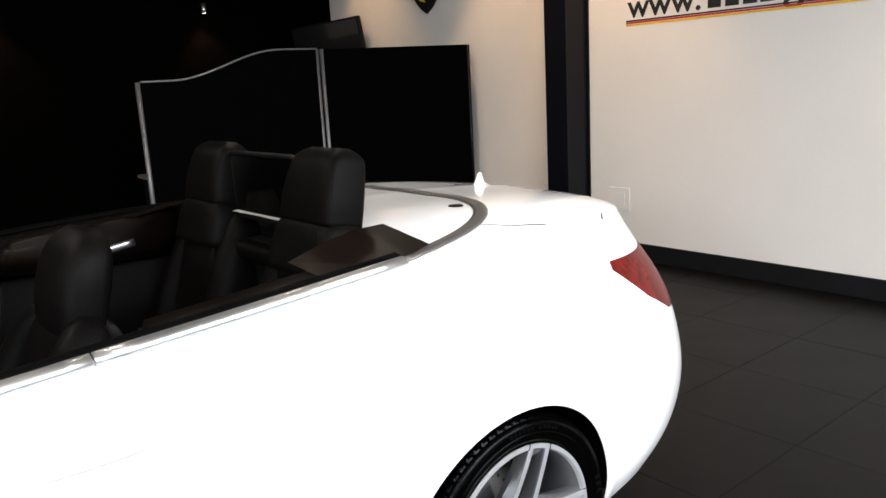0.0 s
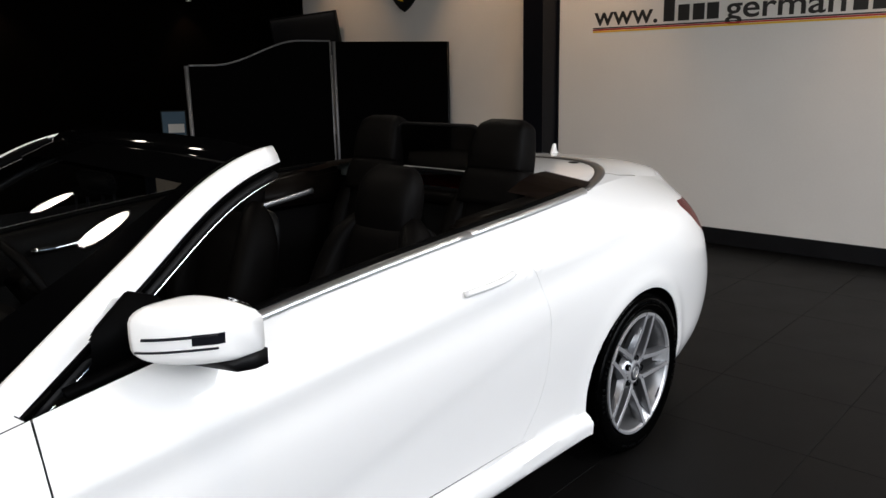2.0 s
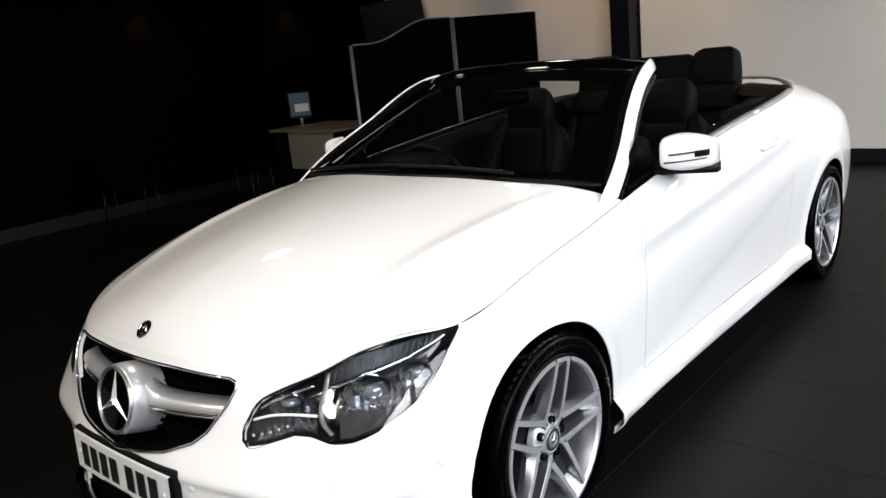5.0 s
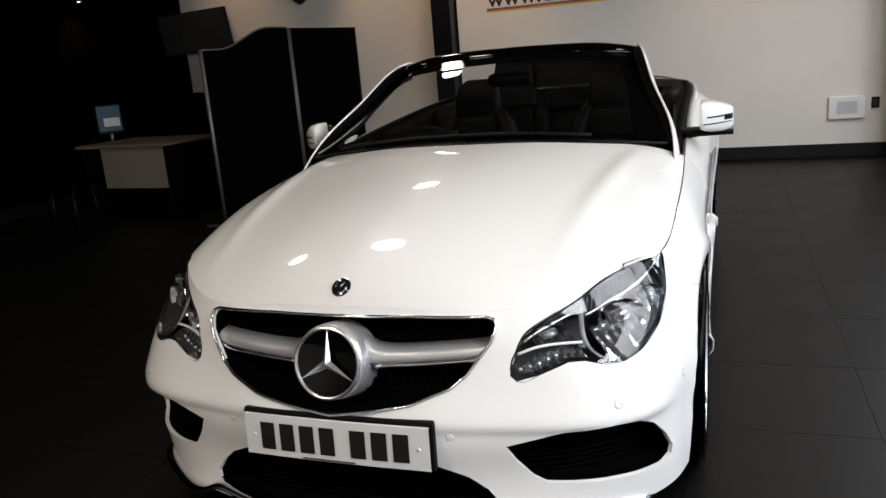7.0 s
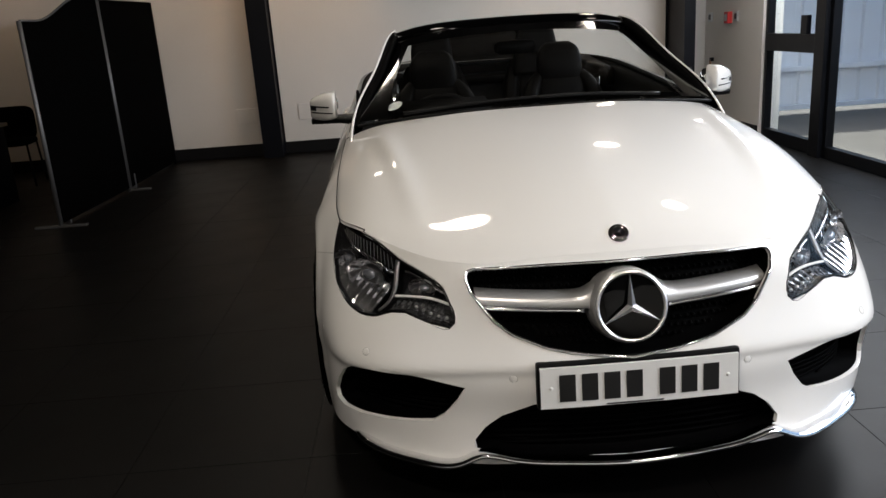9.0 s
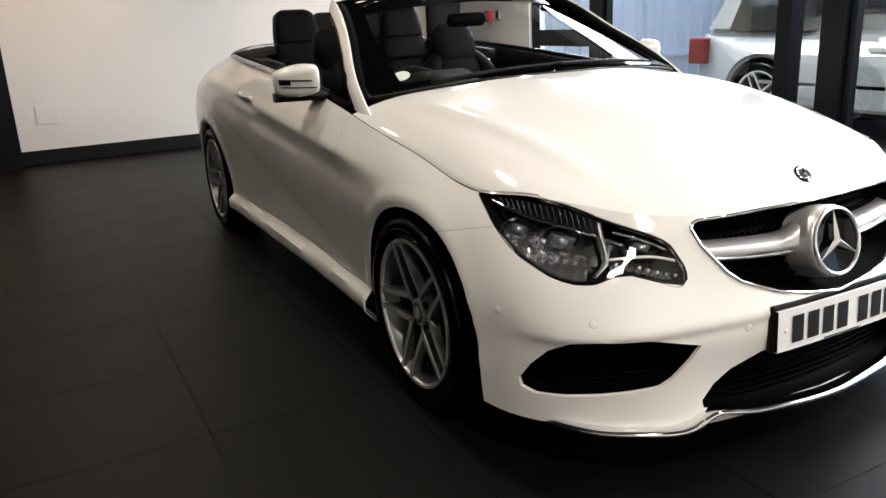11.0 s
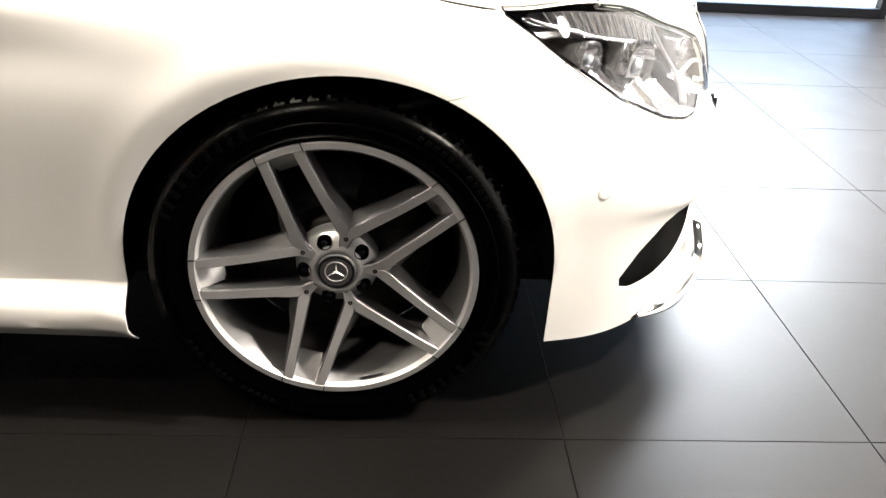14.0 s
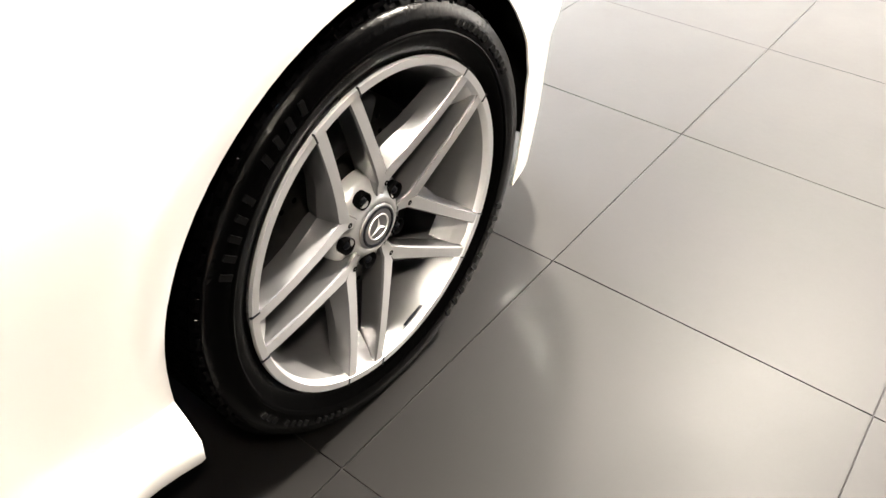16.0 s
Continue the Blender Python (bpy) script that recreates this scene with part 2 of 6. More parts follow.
def lathe(profile, seg=64, axis="Y", bm=None, close=False):
    """Turns (radius, height) pairs round an axis."""
    bm = bm or bmesh.new()
    rings = []
    for r, h in profile:
        ring = []
        for k in range(seg):
            a = 2 * math.pi * k / seg
            c, s = r * math.cos(a), r * math.sin(a)
            ring.append(bm.verts.new((c, h, s) if axis == "Y" else (c, s, h) if axis == "Z" else (h, c, s)))
        rings.append(ring)
    pairs = list(zip(rings, rings[1:])) + ([(rings[-1], rings[0])] if close else [])
    for a, b in pairs:
        for k in range(seg):
            bm.faces.new((a[k], a[(k + 1) % seg], b[(k + 1) % seg], b[k]))
    if not close:
        if profile[0][0] < 0.004:
            pass
    return bm


def spline(points, n):
    """n points on a natural cubic through the given ones, by chord length."""
    p = np.array(points, float)
    t = np.concatenate(([0], np.cumsum(np.linalg.norm(np.diff(p, axis=0), axis=1) + 1e-9)))
    return cubic(t, p, np.linspace(0, t[-1], n))


def cubic(t, p, u):
    k = len(t)
    h = np.diff(t)
    a, r = np.zeros((k, k)), np.zeros((k, p.shape[1]))
    a[0, 0] = a[-1, -1] = 1
    for i in range(1, k - 1):
        a[i, i - 1], a[i, i], a[i, i + 1] = h[i - 1], 2 * (h[i - 1] + h[i]), h[i]
        r[i] = 6 * ((p[i + 1] - p[i]) / h[i] - (p[i] - p[i - 1]) / h[i - 1])
    m = np.linalg.solve(a, r)
    i = np.clip(np.searchsorted(t, u) - 1, 0, k - 2)
    d0, d1, hh = (u - t[i])[:, None], (t[i + 1] - u)[:, None], h[i][:, None]
    return (m[i] * d1 ** 3 + m[i + 1] * d0 ** 3) / (6 * hh) + (p[i] / hh - m[i] * hh / 6) * d1 + (p[i + 1] / hh - m[i + 1] * hh / 6) * d0


def tube(points, radius, seg=8, n=None, flat=1.0, up=(0, 0, 1), closed=False, bm=None):
    """A round or flattened bar along points."""
    p = spline(points, n) if n else np.array(points, float)
    bm = bm or bmesh.new()
    rings, k = [], len(p)
    for i in range(k):
        q = p[(i + 1) % k] - p[i - 1] if closed else p[min(i + 1, k - 1)] - p[max(i - 1, 0)]
        d = Vector(q).normalized()
        s = d.cross(Vector(up))
        s = s.normalized() if s.length > 1e-4 else Vector((1, 0, 0))
        w = s.cross(d).normalized()
        ring = []
        for j in range(seg):
            a = 2 * math.pi * (j + 0.5) / seg
            ring.append(bm.verts.new(Vector(p[i]) + s * (radius * math.cos(a)) + w * (radius * flat * math.sin(a))))
        rings.append(ring)
    for i in range(k if closed else k - 1):
        a, b = rings[i], rings[(i + 1) % k]
        for j in range(seg):
            bm.faces.new((a[j], a[(j + 1) % seg], b[(j + 1) % seg], b[j]))
    if not closed:
        bm.faces.new(rings[0][::-1])
        bm.faces.new(rings[-1])
    return bm


def grid(rows, bm=None, loop=False):
    """Quads between rows of points."""
    bm = bm or bmesh.new()
    vs = [[bm.verts.new(c) for c in r] for r in rows]
    for a, b in zip(vs, vs[1:]):
        n = len(a)
        for i in range(n if loop else n - 1):
            try:
                bm.faces.new((a[i], a[(i + 1) % n], b[(i + 1) % n], b[i]))
            except ValueError:
                pass
    return bm


def prism(outline, depth, axis="Y", bevel=0.0, bm=None):
    """An outline in two axes, pushed along the third by depth from 0."""
    tmp = bmesh.new()

    def at(a, b, d):
        return (a, d, b) if axis == "Y" else (d, a, b) if axis == "X" else (a, b, d)
    lo, hi = [tmp.verts.new(at(a, b, 0)) for a, b in outline], [tmp.verts.new(at(a, b, depth)) for a, b in outline]
    n = len(outline)
    tmp.faces.new(lo)
    tmp.faces.new(hi[::-1])
    for i in range(n):
        tmp.faces.new((lo[i], hi[i], hi[(i + 1) % n], lo[(i + 1) % n]))
    bmesh.ops.recalc_face_normals(tmp, faces=tmp.faces)
    if bevel:
        bmesh.ops.bevel(tmp, geom=tmp.edges[:], offset=bevel, segments=2, affect="EDGES")
    return merge(bm, tmp) if bm else tmp


def loft(sections, n=32, power=3.0, cap=True):
    """Rounded sections (z, width, depth, x, y) stacked upwards and closed at both ends."""
    b = bmesh.new()
    rings = []
    for z, w, d, x, y in sections:
        ring_ = []
        for k in range(n):
            a = 2 * math.pi * k / n
            c, q = math.cos(a), math.sin(a)
            ring_.append(b.verts.new((x + d / 2 * abs(c) ** (2 / power) * (1 if c > 0 else -1), y + w / 2 * abs(q) ** (2 / power) * (1 if q > 0 else -1), z)))
        rings.append(ring_)
    for r0, r1 in zip(rings, rings[1:]):
        for k in range(n):
            b.faces.new((r0[k], r0[(k + 1) % n], r1[(k + 1) % n], r1[k]))
    if cap:
        b.faces.new(rings[0][::-1])
        b.faces.new(rings[-1])
    bmesh.ops.recalc_face_normals(b, faces=b.faces)
    return b


def dense(keys, n):
    """A run of n sections along the given ones, their corners eased."""
    k = np.array(keys, float)
    u = np.linspace(k[0, 0], k[-1, 0], n)
    out = np.stack([np.interp(u, k[:, 0], k[:, c]) for c in range(k.shape[1])], axis=1)
    for _ in range(2):
        out[1:-1] = (out[:-2] + 2 * out[1:-1] + out[2:]) / 4
    return [tuple(c) for c in out]


def moved(bm, m):
    bmesh.ops.transform(bm, matrix=m, verts=bm.verts)
    return bm


def rounded(w, h, r, n=5):
    """A rounded rectangle about 0, 0."""
    out = []
    for cx, cy, a0 in ((w / 2 - r, h / 2 - r, 0), (-w / 2 + r, h / 2 - r, 90), (-w / 2 + r, -h / 2 + r, 180), (w / 2 - r, -h / 2 + r, 270)):
        for i in range(n):
            a = radians(a0 + 90 * i / (n - 1))
            out.append((cx + r * math.cos(a), cy + r * math.sin(a)))
    return out


# ---- the convertible: body shell ----
# x ahead, y to its left; each section runs from the bottom edge to the top edge (hood line, belt or boot line).


def section(x, pairs):
    return [(x, y, z) for y, z in pairs]


CAGE = [
    [(-2.44, 0, 0.24), (-2.49, 0, 0.31), (-2.53, 0, 0.43), (-2.49, 0, 0.60), (-2.47, 0, 0.76), (-2.46, 0, 0.88), (-2.44, 0, 0.985)],
    [(-2.43, 0.33, 0.24), (-2.48, 0.34, 0.31), (-2.52, 0.35, 0.43), (-2.48, 0.35, 0.60), (-2.46, 0.34, 0.76), (-2.44, 0.32, 0.88), (-2.42, 0.30, 0.98)],
    [(-2.31, 0.62, 0.24), (-2.36, 0.64, 0.31), (-2.40, 0.65, 0.43), (-2.375, 0.65, 0.60), (-2.34, 0.62, 0.76), (-2.30, 0.56, 0.885), (-2.28, 0.49, 0.975)],
    [(-2.11, 0.765, 0.24), (-2.15, 0.79, 0.31), (-2.185, 0.805, 0.43), (-2.175, 0.81, 0.60), (-2.14, 0.785, 0.77), (-2.11, 0.70, 0.90), (-2.08, 0.575, 0.985)],
    section(-1.85, [(0.83, 0.24), (0.855, 0.31), (0.865, 0.43), (0.875, 0.60), (0.865, 0.77), (0.79, 0.91), (0.61, 1.015)]),
    section(-1.38, [(0.865, 0.22), (0.875, 0.30), (0.885, 0.42), (0.897, 0.58), (0.898, 0.75), (0.845, 0.92), (0.70, 1.045)]),
    section(-0.88, [(0.860, 0.20), (0.860, 0.28), (0.864, 0.41), (0.880, 0.58), (0.886, 0.74), (0.853, 0.91), (0.775, 1.035)]),
    section(-0.30, [(0.855, 0.18), (0.852, 0.26), (0.855, 0.40), (0.873, 0.58), (0.878, 0.73), (0.853, 0.88), (0.785, 0.998)]),
    section(0.30, [(0.852, 0.17), (0.850, 0.25), (0.853, 0.40), (0.870, 0.57), (0.874, 0.71), (0.855, 0.84), (0.792, 0.945)]),
    section(0.76, [(0.855, 0.165), (0.855, 0.24), (0.860, 0.39), (0.873, 0.55), (0.874, 0.68), (0.858, 0.79), (0.800, 0.885)]),
    section(1.05, [(0.860, 0.165), (0.865, 0.25), (0.873, 0.39), (0.884, 0.54), (0.884, 0.66), (0.860, 0.76), (0.806, 0.842)]),
    section(1.38, [(0.868, 0.17), (0.878, 0.26), (0.888, 0.39), (0.896, 0.53), (0.893, 0.645), (0.862, 0.73), (0.806, 0.790)]),
    [(1.66, 0.868, 0.165), (1.70, 0.870, 0.26), (1.72, 0.873, 0.37), (1.73, 0.873, 0.47), (1.69, 0.860, 0.58), (1.655, 0.832, 0.67), (1.635, 0.788, 0.738)],
    [(1.86, 0.835, 0.16), (1.90, 0.825, 0.26), (1.93, 0.815, 0.37), (1.935, 0.812, 0.47), (1.88, 0.800, 0.57), (1.82, 0.775, 0.66), (1.77, 0.735, 0.742)],
    [(2.02, 0.690, 0.155), (2.04, 0.685, 0.26), (2.07, 0.680, 0.37), (2.065, 0.672, 0.47), (2.02, 0.655, 0.565), (1.96, 0.635, 0.645), (1.915, 0.615, 0.722)],
    [(2.15, 0.460, 0.150), (2.145, 0.455, 0.26), (2.155, 0.455, 0.36), (2.15, 0.450, 0.45), (2.115, 0.440, 0.555), (2.09, 0.430, 0.635), (2.055, 0.418, 0.695)],
    [(2.195, 0.230, 0.155), (2.195, 0.230, 0.26), (2.21, 0.230, 0.36), (2.205, 0.225, 0.45), (2.17, 0.220, 0.56), (2.135, 0.215, 0.645), (2.10, 0.210, 0.708)],
    [(2.205, 0, 0.155), (2.21, 0, 0.26), (2.225, 0, 0.36), (2.22, 0, 0.45), (2.18, 0, 0.565), (2.145, 0, 0.65), (2.115, 0, 0.712)],
]


def flip(p):
    return (p[0], -p[1], p[2])


for row, dx, dy in ((2, 0.015, -0.010), (3, 0.020, -0.012), (4, 0.0, -0.006), (11, 0, -0.005), (12, 0, -0.012), (13, 0, -0.018), (14, 0, -0.010)):
    CAGE[row] = [(x + dx, y + dy, z) for x, y, z in CAGE[row]]


pad = [[flip(p) for p in CAGE[i]] for i in (2, 1)] + CAGE + [[flip(p) for p in CAGE[i]] for i in (-2, -3)]
C = np.array(pad)
step = np.linalg.norm(np.diff(C, axis=0), axis=2).mean(axis=1)
TS = np.concatenate(([0], np.cumsum(step)))
t0, t1 = TS[2], TS[-3]
NU, NV = 230, 42
US = np.linspace(t0, t1, NU)
ROWS = np.stack([cubic(TS, C[:, r], US) for r in range(7)])
rs = np.array([0, 0.095, 0.21, 0.36, 0.50, 0.63, 0.75])
SK = np.stack([cubic(rs, ROWS[:, i], np.linspace(0, rs[-1], NV)) for i in range(NU)], axis=1)
# creases along the flanks: a shoulder line that fades ahead, and a hollow above the sill
for i in range(NU):
    x = SK[:, i, 0]
    z = SK[:, i, 2]
    zc = 0.79 - 0.08 * (x - 0.31)
    fade = np.clip((1.25 - x) / 0.5, 0, 1) * np.clip((x + 1.9) / 0.6, 0, 1)
    SK[:, i, 1] += fade * (0.012 * np.exp(-np.abs(z - zc) / 0.032) - 0.006 * np.exp(-((z - zc + 0.07) / 0.04) ** 2))
    zl = 0.37 + 0.22 * (0.7 - x)
    side = np.clip((1.0 - x) / 0.2, 0, 1) * np.clip((x + 1.0) / 0.2, 0, 1)
    SK[:, i, 1] -= side * 0.005 * np.clip((zl - z) / 0.05, 0, 1) * np.exp(-np.clip(zl - z, 0, 1) / 0.12)
    skirt = np.clip((1.10 - x) / 0.03, 0, 1) * np.clip((x + 1.06) / 0.03, 0, 1)
    SK[:, i, 1] += skirt * (0.036 * np.clip((0.282 - z) / 0.028, 0, 1) - 0.9 * np.clip(0.205 - z, 0, 1))
    for ax in (1.38, -1.38):
        r = np.hypot(x - ax, z - 0.32)
        SK[:, i, 1] += 0.008 * np.exp(-((r - 0.370) / 0.028) ** 2) * np.clip((0.80 - z) / 0.1, 0, 1) * (np.abs(x - ax) < 0.5)
# the bumper: a ledge over the side intakes that runs to the number plate
for i in range(NU):
    x, y, z = SK[:, i, 0].copy(), SK[:, i, 1].copy(), SK[:, i, 2].copy()
    on = np.clip((x - 1.86) / 0.12, 0, 1) * np.clip((y - 0.10) / 0.15, 0, 1)
    zr = 0.432 - 0.05 * (y - 0.45)
    d = z - zr
    push = np.where(d > 0, np.exp(-(d / 0.050) ** 2), np.exp(-(d / 0.014) ** 2)) * 0.014 - 0.004 * np.exp(-((z - 0.30) / 0.06) ** 2)
    SK[:, i, 0] += on * push * 0.8
    SK[:, i, 1] += on * push * 0.5 * np.clip((y - 0.4) / 0.2, 0, 1)
SK[:, 0, 1] = SK[:, -1, 1] = 0
ring = np.concatenate([SK, SK[:, -2:0:-1] * np.array([1, -1, 1])], axis=1)
skin = grid([[tuple(c) for c in r] for r in ring], loop=True)
bmesh.ops.recalc_face_normals(skin, faces=skin.faces)
TOP = SK[-1]


def top_at(x):
    """Left top edge of the flank at x: y and z."""
    k = np.argsort(TOP[20:205, 0])
    return float(np.interp(x, TOP[20:205, 0][k], TOP[20:205, 1][k])), float(np.interp(x, TOP[20:205, 0][k], TOP[20:205, 2][k]))


def coons(c0, c1, d0, d1, nu, nv):
    """A patch from c0 to c1, bounded by d0 and d1."""
    c0, c1, d0, d1 = spline(c0, nu), spline(c1, nu), spline(d0, nv), spline(d1, nv)
    u, v = np.linspace(0, 1, nu)[:, None, None], np.linspace(0, 1, nv)[None, :, None]
    p = (1 - v) * c0[:, None] + v * c1[:, None] + (1 - u) * d0[None] + u * d1[None]
    return p - ((1 - u) * (1 - v) * c0[0] + u * (1 - v) * c0[-1] + (1 - u) * v * c1[0] + u * v * c1[-1])


def edge_points(x_from, x_to, n):
    return [(x, *top_at(x)) for x in np.linspace(x_from, x_to, n)]


def nose_edge():
    """From the corner of the hood by the headlight tip to the middle of the nose."""
    i = int(np.argmin(np.abs(TOP[120:, 0] - 1.62))) + 120
    return [tuple(c) for c in TOP[i:]]


NOSE = nose_edge()
hood_side = edge_points(0.78, NOSE[0][0], 9)
hood_side[-1] = NOSE[0]
hood_mid = [(0.99, 0, 0.985), (1.25, 0, 0.963), (1.55, 0, 0.923), (1.82, 0, 0.865), (1.99, 0, 0.805), (2.075, 0, 0.755), NOSE[-1]]
hood_back = [hood_mid[0], (0.965, 0.30, 0.98), (0.90, 0.55, 0.955), (0.84, 0.70, 0.925), hood_side[0]]
HP = coons(hood_mid, hood_side, hood_back, [NOSE[-1 - k] for k in range(0, len(NOSE), 4)] + ([NOSE[0]] if (len(NOSE) - 1) % 4 else []), 56, 40)
hv = np.linspace(0, 1, 40)[None, :]
hu = np.linspace(0, 1, 56)[:, None]
HP[:, :, 2] += 0.014 * np.sin(np.pi * np.clip(hv, 0, 1)) ** 0.8 * hu * (1 - hu) * 2.0 + 0.012 * (1 - hv ** 2) ** 0.5 * (hv > 0.0) * (hv < 1) * np.sin(np.pi * hu) * hv
HP[:, :, 2] += 0.011 * np.exp(-((hv - 0.80 + 0.28 * hu) / 0.050) ** 2) * np.sin(np.pi * np.clip(hu, 0, 1) ** 0.8) ** 1.3

HP[:, -1, 1] -= 0.0035
HP[:, -1, 2] -= 0.0005
HP[-1, :, 0] -= 0.0003

deck_side = edge_points(-1.16, -2.08, 9)
j = int(np.argmin(np.abs(TOP[:60, 0] + 2.08)))
BACK = [tuple(c) for c in TOP[: j + 1]]
deck_side[-1] = BACK[-1]
deck_mid = [(-1.18, 0, 1.075), (-1.45, 0, 1.085), (-1.75, 0, 1.082), (-2.05, 0, 1.062), (-2.3, 0, 1.025), BACK[0]]
deck_front = [deck_mid[0], (-1.175, 0.35, 1.072), (-1.165, 0.62, 1.06), deck_side[0]]
DP = coons(deck_mid, deck_side, deck_front, BACK[::2] if len(BACK) % 2 else BACK[::2] + [BACK[-1]], 40, 30)
dv, du = np.linspace(0, 1, 30)[None, :], np.linspace(0, 1, 40)[:, None]
DP[:, :, 2] += 0.035 * np.sin(np.pi * dv) * np.sin(np.pi * du) ** 0.5 * dv


def both(p):
    """The left half of a patch and its mirror, as one sheet."""
    return [[flip(c) for c in r[:0:-1]] + [tuple(c) for c in r] for r in p]


def inside(p, poly):
    c, n = False, len(poly)
    for k in range(n):
        (x1, y1), (x2, y2) = poly[k], poly[k - 1]
        if (y1 > p[1]) != (y2 > p[1]) and p[0] < (x2 - x1) * (p[1] - y1) / (y2 - y1) + x1:
            c = not c
    return c


XZ, YZ, XY = (Vector((1, 0, 0)), Vector((0, 0, 1))), (Vector((0, 1, 0)), Vector((0, 0, 1))), (Vector((1, 0, 0)), Vector((0, 1, 0)))
DIAG = {1: (Vector((-1, 1, 0)).normalized(), Vector((0, 0, 1))), -1: (Vector((-1, -1, 0)).normalized(), Vector((0, 0, 1)))}


def cut(bm, poly, axes, where):
    """Cuts the outline into the sheet where the test holds; gives the faces inside it."""
    A, B = axes
    a0, a1 = min(p[0] for p in poly), max(p[0] for p in poly)
    b0, b1 = min(p[1] for p in poly), max(p[1] for p in poly)
    m = 0.05

    def near():
        out = []
        for f in bm.faces:
            c = f.calc_center_median()
            if where(c) and a0 - m < c.dot(A) < a1 + m and b0 - m < c.dot(B) < b1 + m:
                out.append(f)
        return out
    for k in range(len(poly)):
        p, q = Vector(poly[k - 1]), Vector(poly[k])
        d = (q - p)
        if d.length < 1e-6:
            continue
        d.normalize()
        no = A * d.y - B * d.x
        co = A * p.x + B * p.y
        lo, hi = (min(p.x, q.x) - m, min(p.y, q.y) - m), (max(p.x, q.x) + m, max(p.y, q.y) + m)
        fs = [f for f in near() if lo[0] < f.calc_center_median().dot(A) < hi[0] and lo[1] < f.calc_center_median().dot(B) < hi[1]]
        g = set(fs)
        for f in fs:
            g.update(f.edges)
            g.update(f.verts)
        bmesh.ops.bisect_plane(bm, geom=list(g), dist=1e-6, plane_co=co, plane_no=no)
    return [f for f in near() if inside((f.calc_center_median().dot(A), f.calc_center_median().dot(B)), poly)]


def take(bm, faces, keep=False):
    """Lifts faces out into a sheet of their own."""
    out, vm = bmesh.new(), {}
    for f in faces:
        for v in f.verts:
            if v not in vm:
                vm[v] = out.verts.new(v.co)
    for f in faces:
        out.faces.new([vm[v] for v in f.verts])
    if not keep:
        bmesh.ops.delete(bm, geom=faces, context="FACES")
    return out


def groove(bm, pts, axes, where, w=0.0045):
    """Opens a narrow joint along a line."""
    for p, q in zip(pts, pts[1:]):
        p, q = Vector(p), Vector(q)
        d = (q - p).normalized()
        n = Vector((-d.y, d.x)) * w / 2
        e = d * w * 0.3
        fs = cut(bm, [p + n - e, q + n + e, q - n + e, p - n - e], axes, where)
        bmesh.ops.delete(bm, geom=fs, context="FACES")


def thick(bm, depth):
    """Turns the open edges of a sheet inward, so that it shows its thickness."""
    bm.normal_update()
    es = [e for e in bm.edges if e.is_boundary]
    r = bmesh.ops.extrude_edge_only(bm, edges=es)
    for v in [g for g in r["geom"] if isinstance(g, bmesh.types.BMVert)]:
        n = Vector((0, 0, 0))
        for o in v.link_edges:
            w = o.other_vert(v)
            if w.normal.length > 0.5 and (w.co - v.co).length < 1e-7:
                n = w.normal
        for ax in (1.38, -1.38):
            r = math.hypot((v.co.x - ax - 0.012) / 0.362, max(0, v.co.z - 0.312) / 0.347)
            if 0.985 < r < 1.045 and v.co.z < 0.67:
                n = Vector((0, 0.3 if v.co.y > 0 else -0.3, 0))
        v.co -= n * depth
    return bm


from mathutils.bvhtree import BVHTree
SKIN_TREE = BVHTree.FromBMesh(skin)


def on_skin(a, b, axes, way):
    """The point of the shell met when coming from outside against way."""
    A, B = axes
    start = A * a + B * b - way * 4
    if A.dot(way) or B.dot(way):
        pass
    hit = SKIN_TREE.ray_cast(start, way)
    return hit[0], hit[1]


WAY_X, WAY_D = Vector((-1, 0, 0)), {1: Vector((-1, -1, 0)).normalized(), -1: Vector((-1, 1, 0)).normalized()}
WAY_Y = {1: Vector((0, -1, 0)), -1: Vector((0, 1, 0))}

car = thing("convertible_car", None, "white two-door convertible with its roof folded away, on grey tiles", "car")
sides = {1: lambda c: c.y > 0.3, -1: lambda c: c.y < -0.3}

# wheel arches: half an oval over straight sides


def arch_line(ax):
    return [(ax + 0.376, 0.05)] + [(ax + 0.012 + 0.362 * math.cos(q), 0.312 + 0.347 * math.sin(q)) for q in np.linspace(0, math.pi, 41)] + [(ax - 0.352, 0.05)]


for ax in (1.38, -1.38):
    for s in (1, -1):
        fs = cut(skin, arch_line(ax), XZ, sides[s])
        bmesh.ops.delete(skin, geom=fs, context="FACES")

# headlights
HEAD = [(-1.172, 0.545), (-1.165, 0.534), (-1.11, 0.545), (-1.04, 0.566), (-1.00, 0.564), (-0.955, 0.549), (-0.90, 0.548), (-0.84, 0.562), (-0.75, 0.603), (-0.67, 0.668), (-0.612, 0.732), (-0.60, 0.80), (-0.76, 0.80), (-0.79, 0.735), (-0.86, 0.7235), (-0.96, 0.690), (-1.09, 0.650), (-1.125, 0.632), (-1.15, 0.600), (-1.17, 0.565)]
front = {1: lambda c: c.x > 1.4 and c.y > 0, -1: lambda c: c.x > 1.4 and c.y < 0}
lens = {s: take(skin, cut(skin, HEAD, DIAG[s], front[s])) for s in (1, -1)}

# side intakes
FOG = [(-1.218, 0.380), (-1.09, 0.412), (-0.97, 0.416), (-0.90, 0.408), (-0.84, 0.378), (-0.79, 0.328), (-0.757, 0.280), (-0.762, 0.256), (-0.80, 0.243), (-0.88, 0.243), (-0.97, 0.249), (-1.05, 0.257), (-1.12, 0.268), (-1.15, 0.288), (-1.19, 0.335)]
fog_back = {}
